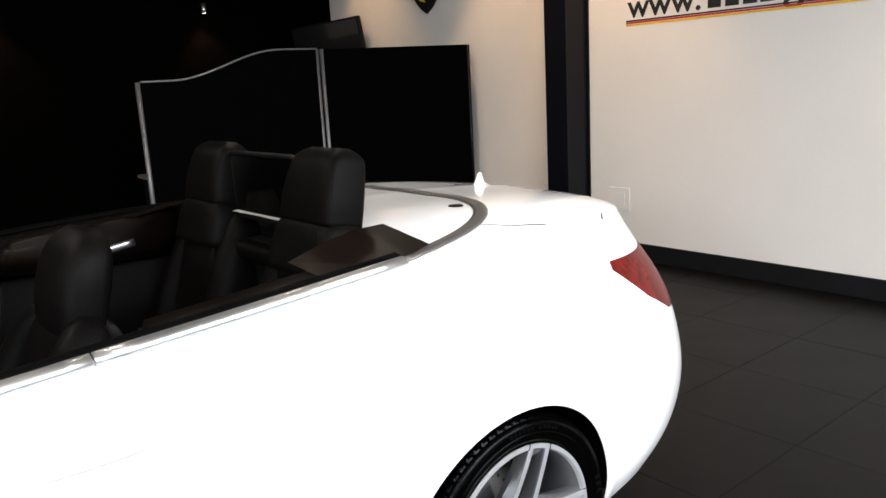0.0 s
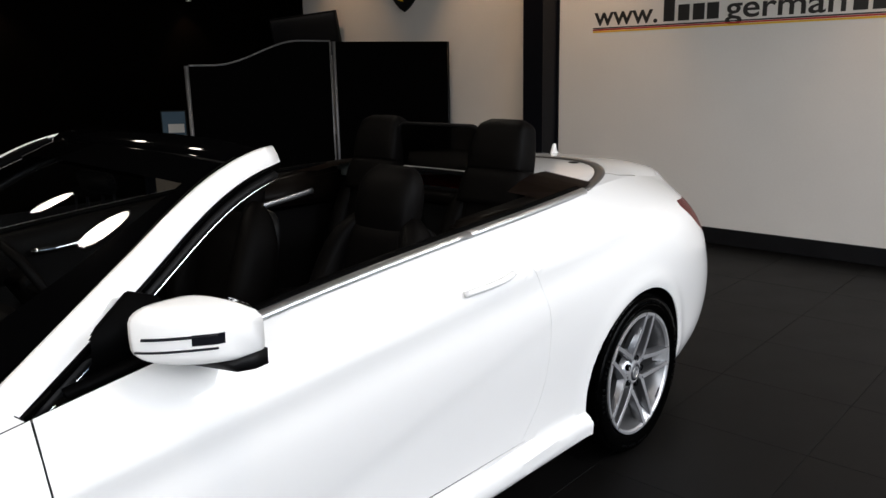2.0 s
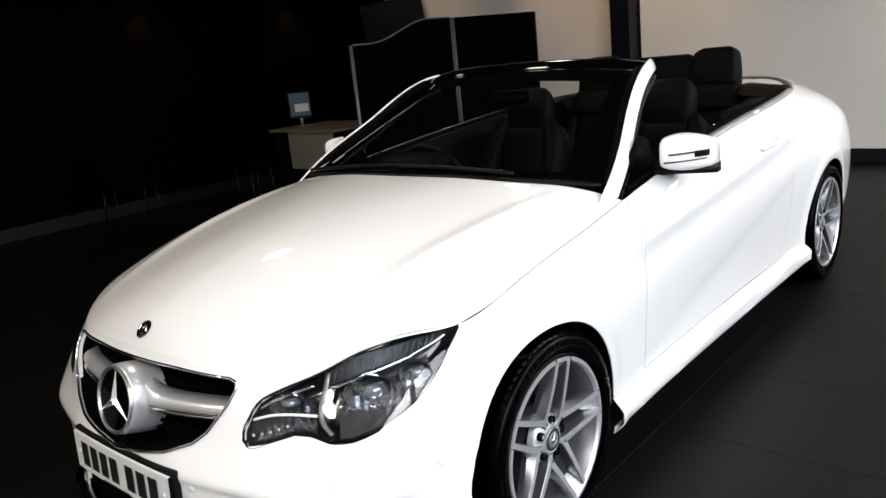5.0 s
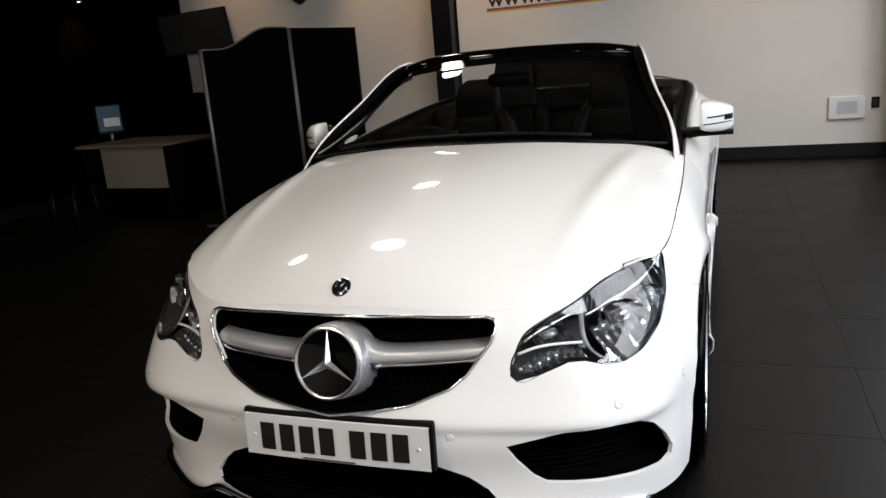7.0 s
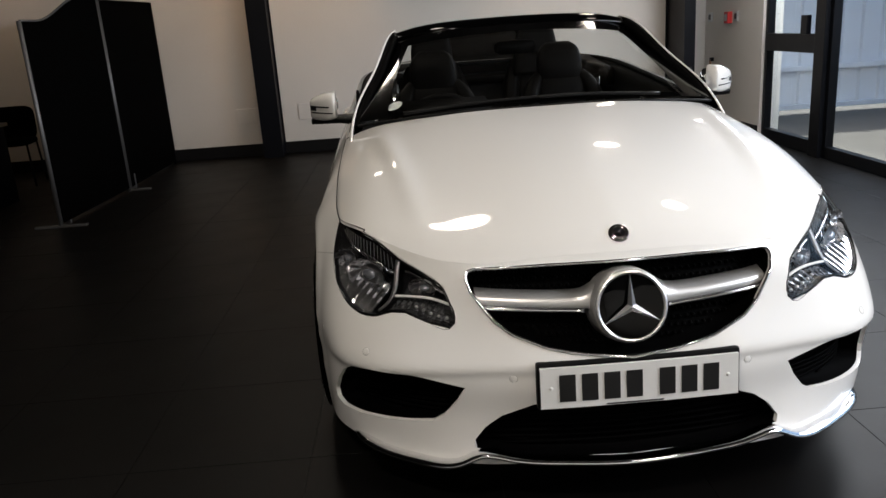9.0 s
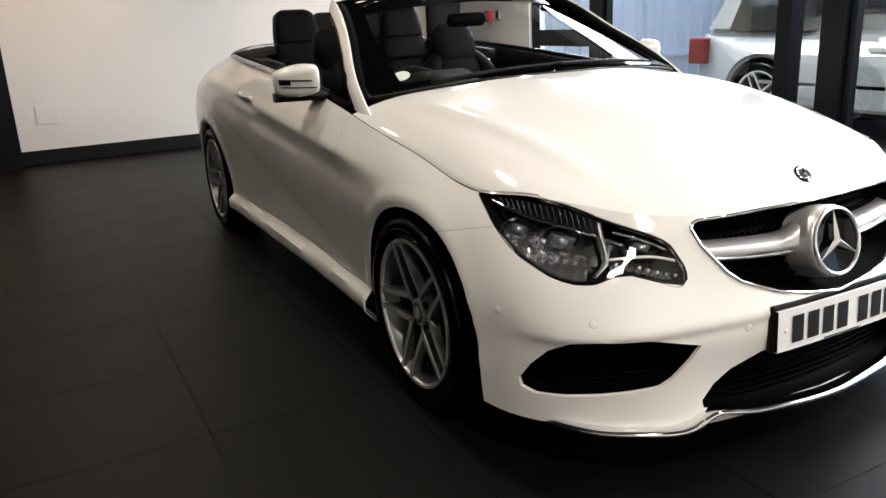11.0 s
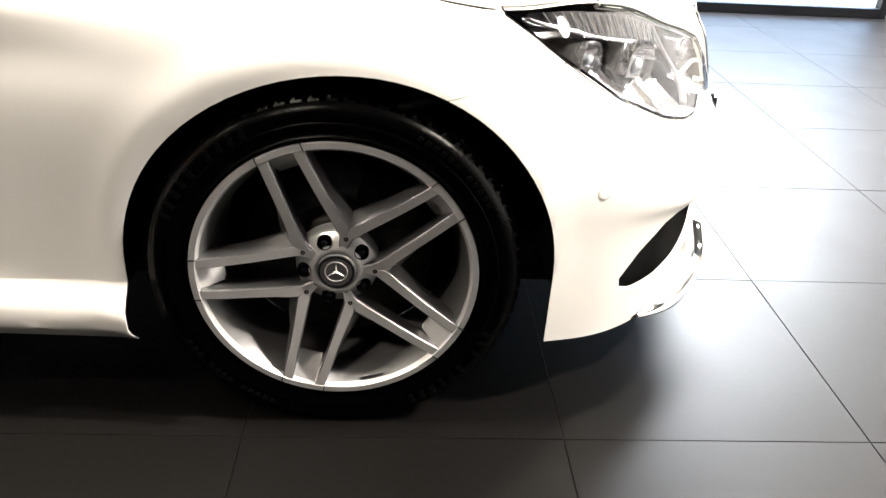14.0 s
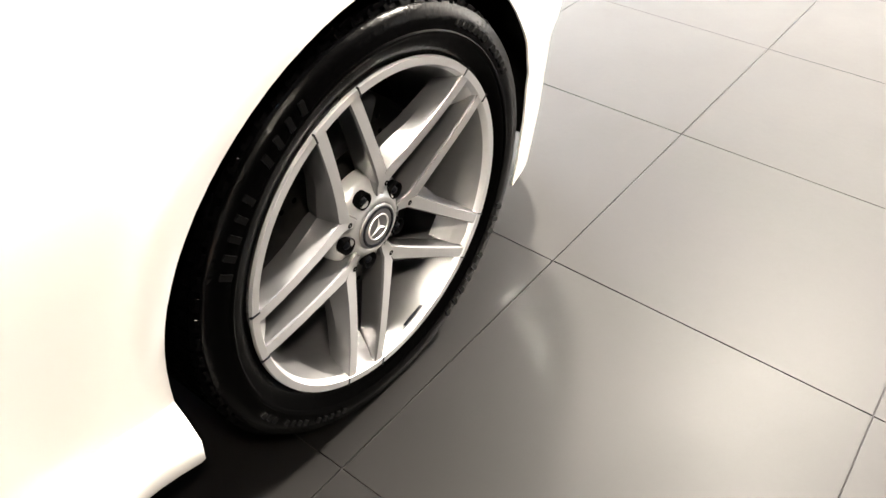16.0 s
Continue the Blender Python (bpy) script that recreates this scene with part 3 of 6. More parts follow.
for s in (1, -1):
    fog_back[s] = take(skin, cut(skin, FOG, DIAG[s], front[s]))

# grille and middle intake
half = [(0, 0.692), (0.20, 0.691), (0.392, 0.684), (0.411, 0.677), (0.417, 0.662), (0.408, 0.630), (0.386, 0.600), (0.352, 0.556), (0.312, 0.526), (0.22, 0.492), (0.12, 0.472), (0, 0.457)]
GRILLE = half + [(-y, z) for y, z in half[-2:0:-1]]
nose_on = lambda c: c.x > 1.9
grille_back = take(skin, cut(skin, GRILLE, YZ, nose_on))
half = [(0, 0.348), (0.20, 0.346), (0.262, 0.333), (0.345, 0.296), (0.390, 0.260), (0.422, 0.218), (0.418, 0.196), (0.32, 0.180), (0.20, 0.168), (0, 0.160)]
INTAKE = half + [(-y, z) for y, z in half[-2:0:-1]]
intake_back = take(skin, cut(skin, INTAKE, YZ, nose_on))

# tail lamps
TAIL = [(-1.85, 0.900), (-1.87, 0.918), (-2.15, 0.895), (-2.7, 0.87), (-2.7, 0.66), (-2.30, 0.692), (-2.14, 0.722), (-1.985, 0.800), (-1.90, 0.860)]
tail = {s: take(skin, cut(skin, TAIL, XZ, (lambda q: (lambda c: c.x < -1.6 and q * c.y > 0.42))(s))) for s in (1, -1)}

# joints


def smooth_line(pts, n):
    return [(a, b) for a, b, _ in spline([(p, q, 0) for p, q in pts], n)]


JOINT = [(-0.485, 1.04), (-0.60, 0.955), (-0.70, 0.85), (-0.762, 0.70), (-0.770, 0.56), (-0.735, 0.41), (-0.68, 0.340), (-0.64, 0.296)]
for s in (1, -1):
    on = sides[s]
    groove(skin, smooth_line([(0.770, 0.90), (0.778, 0.80), (0.780, 0.68), (0.780, 0.50), (0.778, 0.36), (0.776, 0.294)], 12), XZ, on, 0.0045)
    groove(skin, smooth_line(JOINT, 20), XZ, on, 0.0014)
    groove(skin, [(-0.66, 0.296), (0.0, 0.295), (0.780, 0.294)], XZ, on, 0.0035)
    groove(skin, [(1.49, 0.606), (1.76, 0.668)], XZ, on, 0.0014)


def islands(bm):
    left, out = set(bm.faces), []
    while left:
        seed = left.pop()
        group, todo = [seed], [seed]
        while todo:
            f = todo.pop()
            for e in f.edges:
                for g in e.link_faces:
                    if g in left:
                        left.discard(g)
                        group.append(g)
                        todo.append(g)
        out.append(group)
    return out


doors, bumper = {}, None
for g in sorted(islands(skin), key=len, reverse=True)[1:]:
    c = sum((f.calc_center_median() for f in g), Vector()) / len(g)
    if len(g) > 400 and abs(c.y) > 0.5 and abs(c.x) < 0.5:
        doors[1 if c.y > 0 else -1] = g
    elif len(g) > 400 and c.x > 1.4:
        bumper = g
doors = {s: take(skin, g) for s, g in doors.items()}
bumper = take(skin, bumper)

sharp(part("body_shell", thick(skin, 0.012), M_PAINT, car, "glossy white painted wings and flanks"), 40)
bump_ob = sharp(part("front_bumper", thick(bumper, 0.012), M_PAINT, car, "glossy white front bumper"), 40)
door_ob = {s: sharp(part("door", thick(doors[s], 0.014), M_PAINT, car, "closed white door with a chrome belt line"), 40) for s in (1, -1)}
hood = grid(both(HP))
bmesh.ops.recalc_face_normals(hood, faces=hood.faces)
hood_ob = part("hood", hood, M_PAINT, car, "long white hood with two raised creases")
for s in (1, -1):
    q = [(c[0], s * (c[1] + 0.0015), c[2] + 0.0008) for c in HP[:, -1]]
    q = [(c[0], s * c[1], c[2] + 0.001) for c in HP[0, 30:39]] + q
    part("hood_seal", tube(q, 0.0013, 6), M_BLACK, hood_ob, "dark joint between hood and wing")

# rear deck: tonneau cover in front of the boot lid, with a dark strip round it
deck = grid(both(DP))
bmesh.ops.recalc_face_normals(deck, faces=deck.faces)
DECK_TREE = BVHTree.FromBMesh(deck)


def on_deck(x, y):
    h = DECK_TREE.ray_cast(Vector((x, y, 3)), Vector((0, 0, -1)))
    return h[0] if h[0] else Vector((x, y, top_at(x)[1]))


strip_half = [(-1.72, 0.0), (-1.715, 0.20), (-1.685, 0.38), (-1.60, 0.53), (-1.46, 0.63), (-1.30, 0.695), (-1.18, 0.735)]
SU = [(x, y) for x, y, _ in spline([(a, b, 0) for a, b in strip_half], 24)]
ton = [(x, y) for x, y in SU] + [(-1.0, 0.80), (-1.0, -0.80)] + [(x, -y) for x, y in SU[:0:-1]]
tonneau = take(deck, cut(deck, ton, XY, lambda c: True))
part("tonneau_cover", tonneau, M_PAINT, car, "white cover over the folded roof")
groove(deck, [(-1.50, 0.60), (-1.62, 0.63), (-1.95, 0.605), (-2.08, 0.575), (-2.14, 0.52)], XY, lambda c: True, 0.005)
groove(deck, [(-1.50, -0.60), (-1.62, -0.63), (-1.95, -0.605), (-2.08, -0.575), (-2.14, -0.52)], XY, lambda c: True, 0.005)
part("boot_lid", deck, M_PAINT, car, "white boot lid")
line = [on_deck(x, y) + Vector((0, 0, 0.004)) for x, y in [(x, -y) for x, y in SU[:0:-1]] + SU]
part("roof_seal_strip", tube([tuple(p) for p in line], 0.022, 8, None, 0.25), M_STRIP, car, "satin grey strip round the roof cover")

# chrome belt line
for s in (1, -1):
    pts = [(x, s * (y + 0.004), z + 0.003) for x, y, z in edge_points(0.44, -0.47, 16)]
    part("belt_moulding", tube(pts, 0.015, 8, None, 0.55, up=(0, s * 0.6, 1)), M_SATIN, door_ob[s], "chrome belt moulding")
    pts = [(x, s * (y + 0.004), z + 0.003) for x, y, z in edge_points(-0.474, -1.17, 10)]
    part("belt_moulding", tube(pts, 0.015, 8, None, 0.55, up=(0, s * 0.6, 1)), M_SATIN, car, "chrome belt moulding")
    pts = [(x, s * (y - 0.030), z + 0.007) for x, y, z in edge_points(0.70, -1.17, 20)]
    part("window_seal", tube(pts, 0.022, 6, None, 0.5), M_GRILLE, car)
    for line in ([(0.770, 0.875), (0.778, 0.80), (0.780, 0.68), (0.780, 0.50), (0.778, 0.36), (0.776, 0.300)], [(0.77, 0.2945), (0.4, 0.2945), (0.0, 0.295), (-0.4, 0.2955), (-0.62, 0.296)]):
        q = [on_skin(a, b, XZ, WAY_Y[s])[0] + WAY_Y[s] * 0.007 for a, b in smooth_line(line, 24)]
        part("door_seal", tube([tuple(c) for c in q], 0.0045, 6), M_BLACK, door_ob[s], "dark joint round the door")
    q = [on_skin(a, b, XZ, WAY_Y[s])[0] for a, b in smooth_line(JOINT, 40)]
    q = [c + WAY_Y[s] * 0.0053 for c in q if c is not None]
    part("door_jamb", tube([tuple(c) for c in q], 0.0050, 6), M_PAINT, car, "white painted door jamb seen in the joint")
    q = [on_skin(a, b, XZ, WAY_Y[s])[0] + WAY_Y[s] * 0.005 for a, b in smooth_line([(1.575, 0.6255), (1.62, 0.6359), (1.68, 0.6496), (1.73, 0.6611)], 10)]
    part("bumper_joint", tube([tuple(c) for c in q], 0.0040, 6), M_RINGGREY, car, "grey joint between wing and bumper")
    q = [on_skin(a, b, XZ, WAY_Y[s])[0] + WAY_Y[s] * 0.018 for a, b in smooth_line([(1.48, 0.604), (1.53, 0.615), (1.60, 0.631)], 8)]
    part("joint_backing", tube([tuple(c) for c in q], 0.009, 6), M_GRILLE, car)
    # handle: a shallow grip with a recess under it
    c, nrm = on_skin(-0.47, 0.875, XZ, WAY_Y[s])
    g = [c + Vector((dx, s * dy, dz)) for dx, dy, dz in ((0.115, 0.006, -0.006), (0.09, 0.012, -0.003), (0.0, 0.018, 0.0), (-0.08, 0.014, 0.006), (-0.11, 0.004, 0.008))]
    part("door_handle", tube([tuple(q) for q in g], 0.012, 10, 16, 0.8), M_PAINT, door_ob[s], "slim white door handle")

# underside and inner structure, so that no light leaks through the joints
part("floor_pan", box(-2.2, 2.0, -0.64, 0.64, 0.17, 0.21), M_BLACK, car, smooth=False)
part("floor_pan", box(-0.96, 0.96, -0.83, 0.83, 0.175, 0.21), M_BLACK, car, smooth=False)
for ax in (1.38, -1.38):
    for s in (1, -1):
        b = bmesh.new()
        rows = []
        for y in (0.855, 0.60):
            rows.append([(ax + 0.380 * math.cos(a), s * y, 0.322 + 0.380 * math.sin(a)) for a in np.linspace(-0.12, math.pi + 0.12, 40)])
        grid(rows, b)
        v = [b.verts.new((ax + 0.380 * math.cos(a), s * 0.60, 0.322 + 0.380 * math.sin(a))) for a in np.linspace(-0.12, math.pi + 0.12, 20)]
        b.faces.new(v)
        part("wheel_well", b, M_CARPET, car, "black wheel well liner")
# unseen panel added to stop lamp light falling through the hood's rear corners
part("hood_leak_panel", box(0.80, 1.60, -0.79, 0.79, 0.715, 0.735), M_BLACK, car, smooth=False)
part("bulkhead", box(0.80, 0.84, -0.76, 0.76, 0.2, 0.84), M_BLACK, car, smooth=False)
part("rear_bulkhead", box(-1.24, -1.20, -0.74, 0.74, 0.2, 0.99), M_BLACK, car, smooth=False)

# ---- headlights ----


for s in (1, -1):
    lamp_ob = part("headlight", lens[s], M_LENS, car, "clear headlight with chrome reflectors")
    lamp_ob.visible_shadow = False
    way = WAY_D[s]
    back = bmesh.new()
    back.from_mesh(lamp_ob.data)
    for v in back.verts:
        v.co += way * 0.085
        v.co.z += 0.006
    ed = [e for e in back.edges if e.is_boundary]
    r = bmesh.ops.extrude_edge_only(back, edges=ed)
    for v in [g for g in r["geom"] if isinstance(g, bmesh.types.BMVert)]:
        v.co -= way * 0.083
    part("lamp_bezel", back, M_LAMPBLACK, lamp_ob, "black headlight housing")

    def at(a, z, d=0.0, q=s):
        p, n = on_skin(a, z, DIAG[q], WAY_D[q])
        return (p if p else Vector((1.95, q * 0.7, z))) + WAY_D[q] * d
    HA = [q[0] for q in HEAD[1:11]]
    HZ = [q[1] for q in HEAD[1:11]]

    def z_low(a):
        return float(np.interp(a, HA, HZ))

    def z_high(a):
        return float(np.interp(a, (-1.165, -1.125, -1.09, -0.96, -0.86, -0.73, -0.60), (0.575, 0.632, 0.650, 0.690, 0.7235, 0.736, 0.734)))
    # trays along the lower edge: a dark one outside, a bright one beside the grille
    for a0, a1, top_, mm, lab in ((-0.93, -0.70, 0.40, M_REFLECT, "bright fluted lamp tray"), (-1.150, -0.985, 0.46, M_TRAY, "grey fluted lamp tray")):
        rows = []
        for f, d in ((0.04, 0.010), (0.15, 0.026), (0.30, 0.046), (top_, 0.060)):
            rows.append([tuple(at(a, z_low(a) + f * (z_high(a) - z_low(a)), d + (0.007 if k % 2 else 0.0) * min(1.0, f * 6))) for k, a in enumerate(np.linspace(a0, a1, 19))])
        part("lamp_tray", grid(rows), mm, lamp_ob, lab, smooth=False)
    # upper band: dark ribbed lens over a chrome line
    rows = []
    for f, d in ((0.72, 0.024), (0.86, 0.016), (0.96, 0.010)):
        rows.append([tuple(at(a, z_low(a) + f * (z_high(a) - z_low(a)), d)) for a in np.linspace(-0.95, -0.655, 26)])
    part("indicator_band", grid(rows), M_LAMPBLACK, lamp_ob, "dark ribbed band")
    ribs = bmesh.new()
    for k in range(16):
        a = -0.69 - 0.0165 * k
        h = z_high(a) - z_low(a)
        tube([tuple(at(a, z_low(a) + 0.73 * h, 0.020)), tuple(at(a + 0.012, z_low(a) + 0.95 * h, 0.009))], 0.0009, 5, bm=ribs)
    tagged(part("reflector_ribs", ribs, M_POCKET, lamp_ob), kind="stuff")
    pts = [tuple(at(a, z_low(a) + 0.69 * (z_high(a) - z_low(a)), 0.020)) for a in np.linspace(-0.945, -0.645, 22)]
    part("chrome_line", tube(pts, 0.0050, 6), M_CHROME, lamp_ob)
    pts = [tuple(at(a, z_low(a) + 0.80 * (z_high(a) - z_low(a)), 0.018)) for a in np.linspace(-1.12, -0.985, 14)]
    part("chrome_line", tube(pts, 0.0040, 6), M_CHROME, lamp_ob)
    # two main lamps: a wide bowl with a shielded projector, and a smaller bowl beside the grille
    for a, z, rad, wide in ((-0.845, 0.634, 0.046, 1.45), (-0.730, 0.658, 0.032, 1.30), (-1.050, 0.622, 0.028, 1.60)):
        c = at(a, z, 0.050)
        turn = Vector((0.80, 0.6 * s, 0.0)).to_track_quat("Y", "Z").to_matrix().to_4x4() @ Matrix.Diagonal((wide, 1, 1, 1))
        cup = lathe([(rad * 1.02, 0.034), (rad * 0.92, 0.014), (rad * 0.74, -0.008), (rad * 0.4, -0.022), (0.001, -0.025)], 14)
        part("reflector", moved(cup, Matrix.Translation(c) @ turn), M_REFLECT, lamp_ob, "facetted chrome reflector", smooth=False)
        shield_ = box(-rad * 0.62, rad * 0.42, -0.014, 0.024, -rad * 0.44, rad * 0.40, 0.006)
        part("projector_shield", moved(shield_, Matrix.Translation(c) @ turn @ pose(0, 0, 0, 0, 18 * s, 0)), M_POCKET, lamp_ob, "grey projector shield", smooth=False)
        bulb = lathe([(rad * 0.36, 0.0), (rad * 0.36, 0.026), (rad * 0.28, 0.032), (0.001, 0.035)], 24)
        part("projector_lens", moved(bulb, Matrix.Translation(c) @ turn @ Matrix.Translation((-rad * 0.08, 0, 0))), M_LENSBALL, lamp_ob, "round glass projector lens")
    # bright blade that parts the two chambers, and the light blade beside the grille
    for pts_, rad, fl_, mm, lab in (([(-0.948, 0.684), (-0.958, 0.650), (-0.972, 0.612), (-0.968, 0.582), (-0.948, 0.560)], 0.007, 0.45, M_POCKET, "grey blade between the lamp chambers"), ([(-0.982, 0.598), (-1.04, 0.602), (-1.10, 0.600), (-1.142, 0.590)], 0.0050, 0.7, M_WHITEPL, "pale light blade")):
        part("lamp_blade", tube([tuple(at(a, z, 0.016)) for a, z in pts_], rad, 8, 20, fl_), mm, lamp_ob, lab)
    for k in range(5):
        a = -1.145 + 0.022 * k
        part("led_dot", moved(lathe([(0.001, 0.004), (0.0040, 0.003), (0.005, 0)], 10, "X"), Matrix.Translation(at(a, z_low(a) + 0.018, 0.014))), M_SATIN, lamp_ob)
    rim_line = [at(a, z, 0.003) for a, z in HEAD[:11] + HEAD[13:]]
    part("lamp_seal", tube([tuple(p) for p in rim_line[:11]], 0.0030, 6, 40), M_BLACK, lamp_ob)
    part("lamp_seal", tube([tuple(p) for p in rim_line[11:] + rim_line[:1]], 0.0040, 6, 24), M_BLACK, lamp_ob)

# ---- grille ----


def backing(src, way, depth, name, parent, label="", material=None):
    b = src
    for v in b.verts:
        v.co += way * depth
    ed = [e for e in b.edges if e.is_boundary]
    r = bmesh.ops.extrude_edge_only(b, edges=ed)
    for v in [g for g in r["geom"] if isinstance(g, bmesh.types.BMVert)]:
        v.co -= way * (depth - 0.004)
    return part(name, b, material or M_BLACK, parent, label)


grille = backing(grille_back, WAY_X, 0.085, "grille", car, "black grille with a central star and silver bars", M_GRILLE)


def nose(y, z, d=0.0):
    p, n = on_skin(y, z, YZ, WAY_X)
    return p - WAY_X * d


trim = [tuple(nose(y * 0.995, z, 0.003)) for y, z in [q for k in range(len(GRILLE)) for q in [(GRILLE[k][0] + (GRILLE[(k + 1) % len(GRILLE)][0] - GRILLE[k][0]) * w / 4, GRILLE[k][1] + (GRILLE[(k + 1) % len(GRILLE)][1] - GRILLE[k][1]) * w / 4) for w in range(4)]]]
part("grille_surround", tube(trim, 0.0042, 8, None, 1.0, up=(1, 0, 0), closed=True), M_CHROME, grille, "chrome surround")
mesh_bm = bmesh.new()
for k in range(-22, 23):
    for zc in np.arange(0.48, 0.71, 0.020):
        y = k * 0.019 + (0.0095 if int(round(zc / 0.020)) % 2 else 0)
        if inside((y, zc), GRILLE):
            p = nose(y, zc) + WAY_X * 0.068
            tmp = bmesh.new()
            bmesh.ops.create_cone(tmp, segments=6, radius1=0.007, radius2=0.003, depth=0.010, cap_ends=True)
            merge(mesh_bm, tmp, Matrix.Translation(p) @ pose(0, 0, 0, 0, 90, 0))
tagged(part("grille_mesh", mesh_bm, M_GRILLE, grille), kind="stuff")
for s in (1, -1):
    # one wing each side: a broad satin face that flares into the star's housing, a dark slot and a chrome lower edge
    rows, low_edge, slot = [], [], []
    for y, z, tall, o in ((0.080, 0.588, 0.046, -0.004), (0.096, 0.588, 0.034, -0.008), (0.112, 0.588, 0.0245, -0.012), (0.14, 0.590, 0.018, -0.014), (0.20, 0.593, 0.0160, -0.014), (0.28, 0.597, 0.0150, -0.014), (0.34, 0.600, 0.0145, -0.014), (0.392, 0.603, 0.0140, -0.016)):
        c = nose(s * y, z, o)
        rows.append([(c.x - 0.052, c.y, z + tall + 0.006), (c.x - 0.016, c.y, z + tall), (c.x - 0.006, c.y, z + tall * 0.55), (c.x, c.y, z - 0.004), (c.x - 0.002, c.y, z - 0.012), (c.x - 0.05, c.y, z - 0.010)])
        if y > 0.10:
            low_edge.append((c.x - 0.001, c.y, z - 0.019))
            slot.append((c.x - 0.010, c.y, z - 0.0125))
    part("grille_bar", grid(rows, loop=True), M_WING, grille, "satin silver wing of the grille")
    part("bar_edge", tube(low_edge, 0.0062, 8, 16, 0.8, up=(1, 0, 0)), M_CHROME, grille, "chrome lower edge")
    part("bar_slot", tube(slot, 0.006, 6, 14, 0.9, up=(1, 0, 0)), M_GRILLE, grille)
STAR = Vector((2.196, 0, 0.589))
HUB_TILT = pose(0, 0, 0, 0, -14, 0)
cone = lathe([(0.0905, 0.001), (0.0935, 0.0), (0.0968, -0.008), (0.0985, -0.024), (0.100, -0.05), (0.102, -0.095)], 64, "X")
part("star_housing", moved(cone, Matrix.Translation(STAR) @ HUB_TILT), M_WING, grille, "round satin silver housing")
dish = lathe([(0.090, 0.003), (0.06, -0.006), (0.001, -0.010)], 48, "X")
part("star_back", moved(dish, Matrix.Translation(STAR) @ HUB_TILT), M_DEEP, grille)


def star_mesh(r, t):
    b = bmesh.new()
    top = b.verts.new((t, 0, 0))
    out = []
    for k in range(6):
        a = math.pi / 2 + k * math.pi / 3
        rr = r if k % 2 == 0 else r * 0.14
        out.append(b.verts.new((0, rr * math.cos(a), rr * math.sin(a))))
    for k in range(6):
        b.faces.new((top, out[k], out[(k + 1) % 6]))
    tor = lathe([(r + 0.062 * r * math.cos(q), 0.062 * r * math.sin(q)) for q in np.linspace(0, 2 * math.pi, 9)[:-1]], 48, "X", close=True)
    return merge(b, tor)


part("star_emblem", moved(star_mesh(0.0885, 0.011), Matrix.Translation(STAR + Vector((0.004, 0, 0))) @ HUB_TILT), M_STAR, grille, "chrome three-pointed star in a ring", smooth=False)
# badge on the hood
HT = BVHTree.FromBMesh((lambda b: (b.from_mesh(hood_ob.data), b)[1])(bmesh.new()))
hp, hn, _, _ = HT.ray_cast(Vector((2.078, 0, 2)), Vector((0, 0, -1)))
bt = Matrix.Translation(hp) @ hn.to_track_quat("Z", "Y").to_matrix().to_4x4()
bd = lathe([(0.001, 0.004), (0.018, 0.004), (0.026, 0.003), (0.0275, 0.0)], 32, "Z")
part("hood_badge", moved(bd, bt), M_STEEL, hood_ob, "small round chrome badge")
bd = lathe([(0.0262, 0.0034), (0.024, 0.0046), (0.0205, 0.0046), (0.0195, 0.0042)], 32, "Z")
part("badge_wreath", moved(bd, bt), M_CHROME, hood_ob)
part("badge_star", moved(star_mesh(0.017, 0.003), bt @ Matrix.Translation((0, 0, 0.0045)) @ pose(0, 0, 0, 0, -90, 0)), M_CHROME, hood_ob, smooth=False)

# ---- bumper details ----
for s in (1, -1):
    fb = backing(fog_back[s], WAY_D[s], 0.10, "side_intake", bump_ob, "black side intake with slanted vanes", M_GRILLE)
    for k in range(5):
        z = 0.252 + k * 0.016
        pts = []
        for a in np.linspace(-1.19, -0.78, 14):
            if inside((a, z), FOG):
                p, _ = on_skin(a, z, DIAG[s], WAY_D[s])
                pts.append(tuple(p + WAY_D[s] * 0.072))
        if len(pts) > 2:
            part("vane", tube(pts, 0.004, 5), M_GRILLE, fb)
    # parking sensors: two faces of the bumper
    RING = [(0.0102, -0.002), (0.0102, 0.0004), (0.0114, 0.0004), (0.0114, -0.002)]
    for a, z, axes, way in ((s * 0.312, 0.412, YZ, WAY_X), (-0.955, 0.462, DIAG[s], WAY_D[s])):
        p, n = on_skin(a, z, axes, way)
        sm = lathe([(0.001, 0.0010), (0.0085, 0.0010), (0.0100, 0.0004), (0.0100, -0.002)], 24, "Z")
        part("parking_sensor", moved(sm, Matrix.Translation(p) @ n.to_track_quat("Z", "Y").to_matrix().to_4x4()), M_PAINT, bump_ob, "round white parking sensor")
        part("sensor_ring", moved(lathe(RING, 24, "Z"), Matrix.Translation(p) @ n.to_track_quat("Z", "Y").to_matrix().to_4x4()), M_RINGGREY, bump_ob, "thin grey sensor gasket")
    p, n = on_skin(1.826, 0.459, XZ, WAY_Y[s])
    sm = lathe([(0.001, 0.0010), (0.0085, 0.0010), (0.0100, 0.0004), (0.0100, -0.002)], 24, "Z")
    part("parking_sensor", moved(sm, Matrix.Translation(p) @ n.to_track_quat("Z", "Y").to_matrix().to_4x4()), M_PAINT, bump_ob)
    part("sensor_ring", moved(lathe(RING, 24, "Z"), Matrix.Translation(p) @ n.to_track_quat("Z", "Y").to_matrix().to_4x4()), M_RINGGREY, bump_ob)
ib = backing(intake_back, WAY_X, 0.09, "middle_intake", bump_ob, "black middle air intake", M_GRILLE)
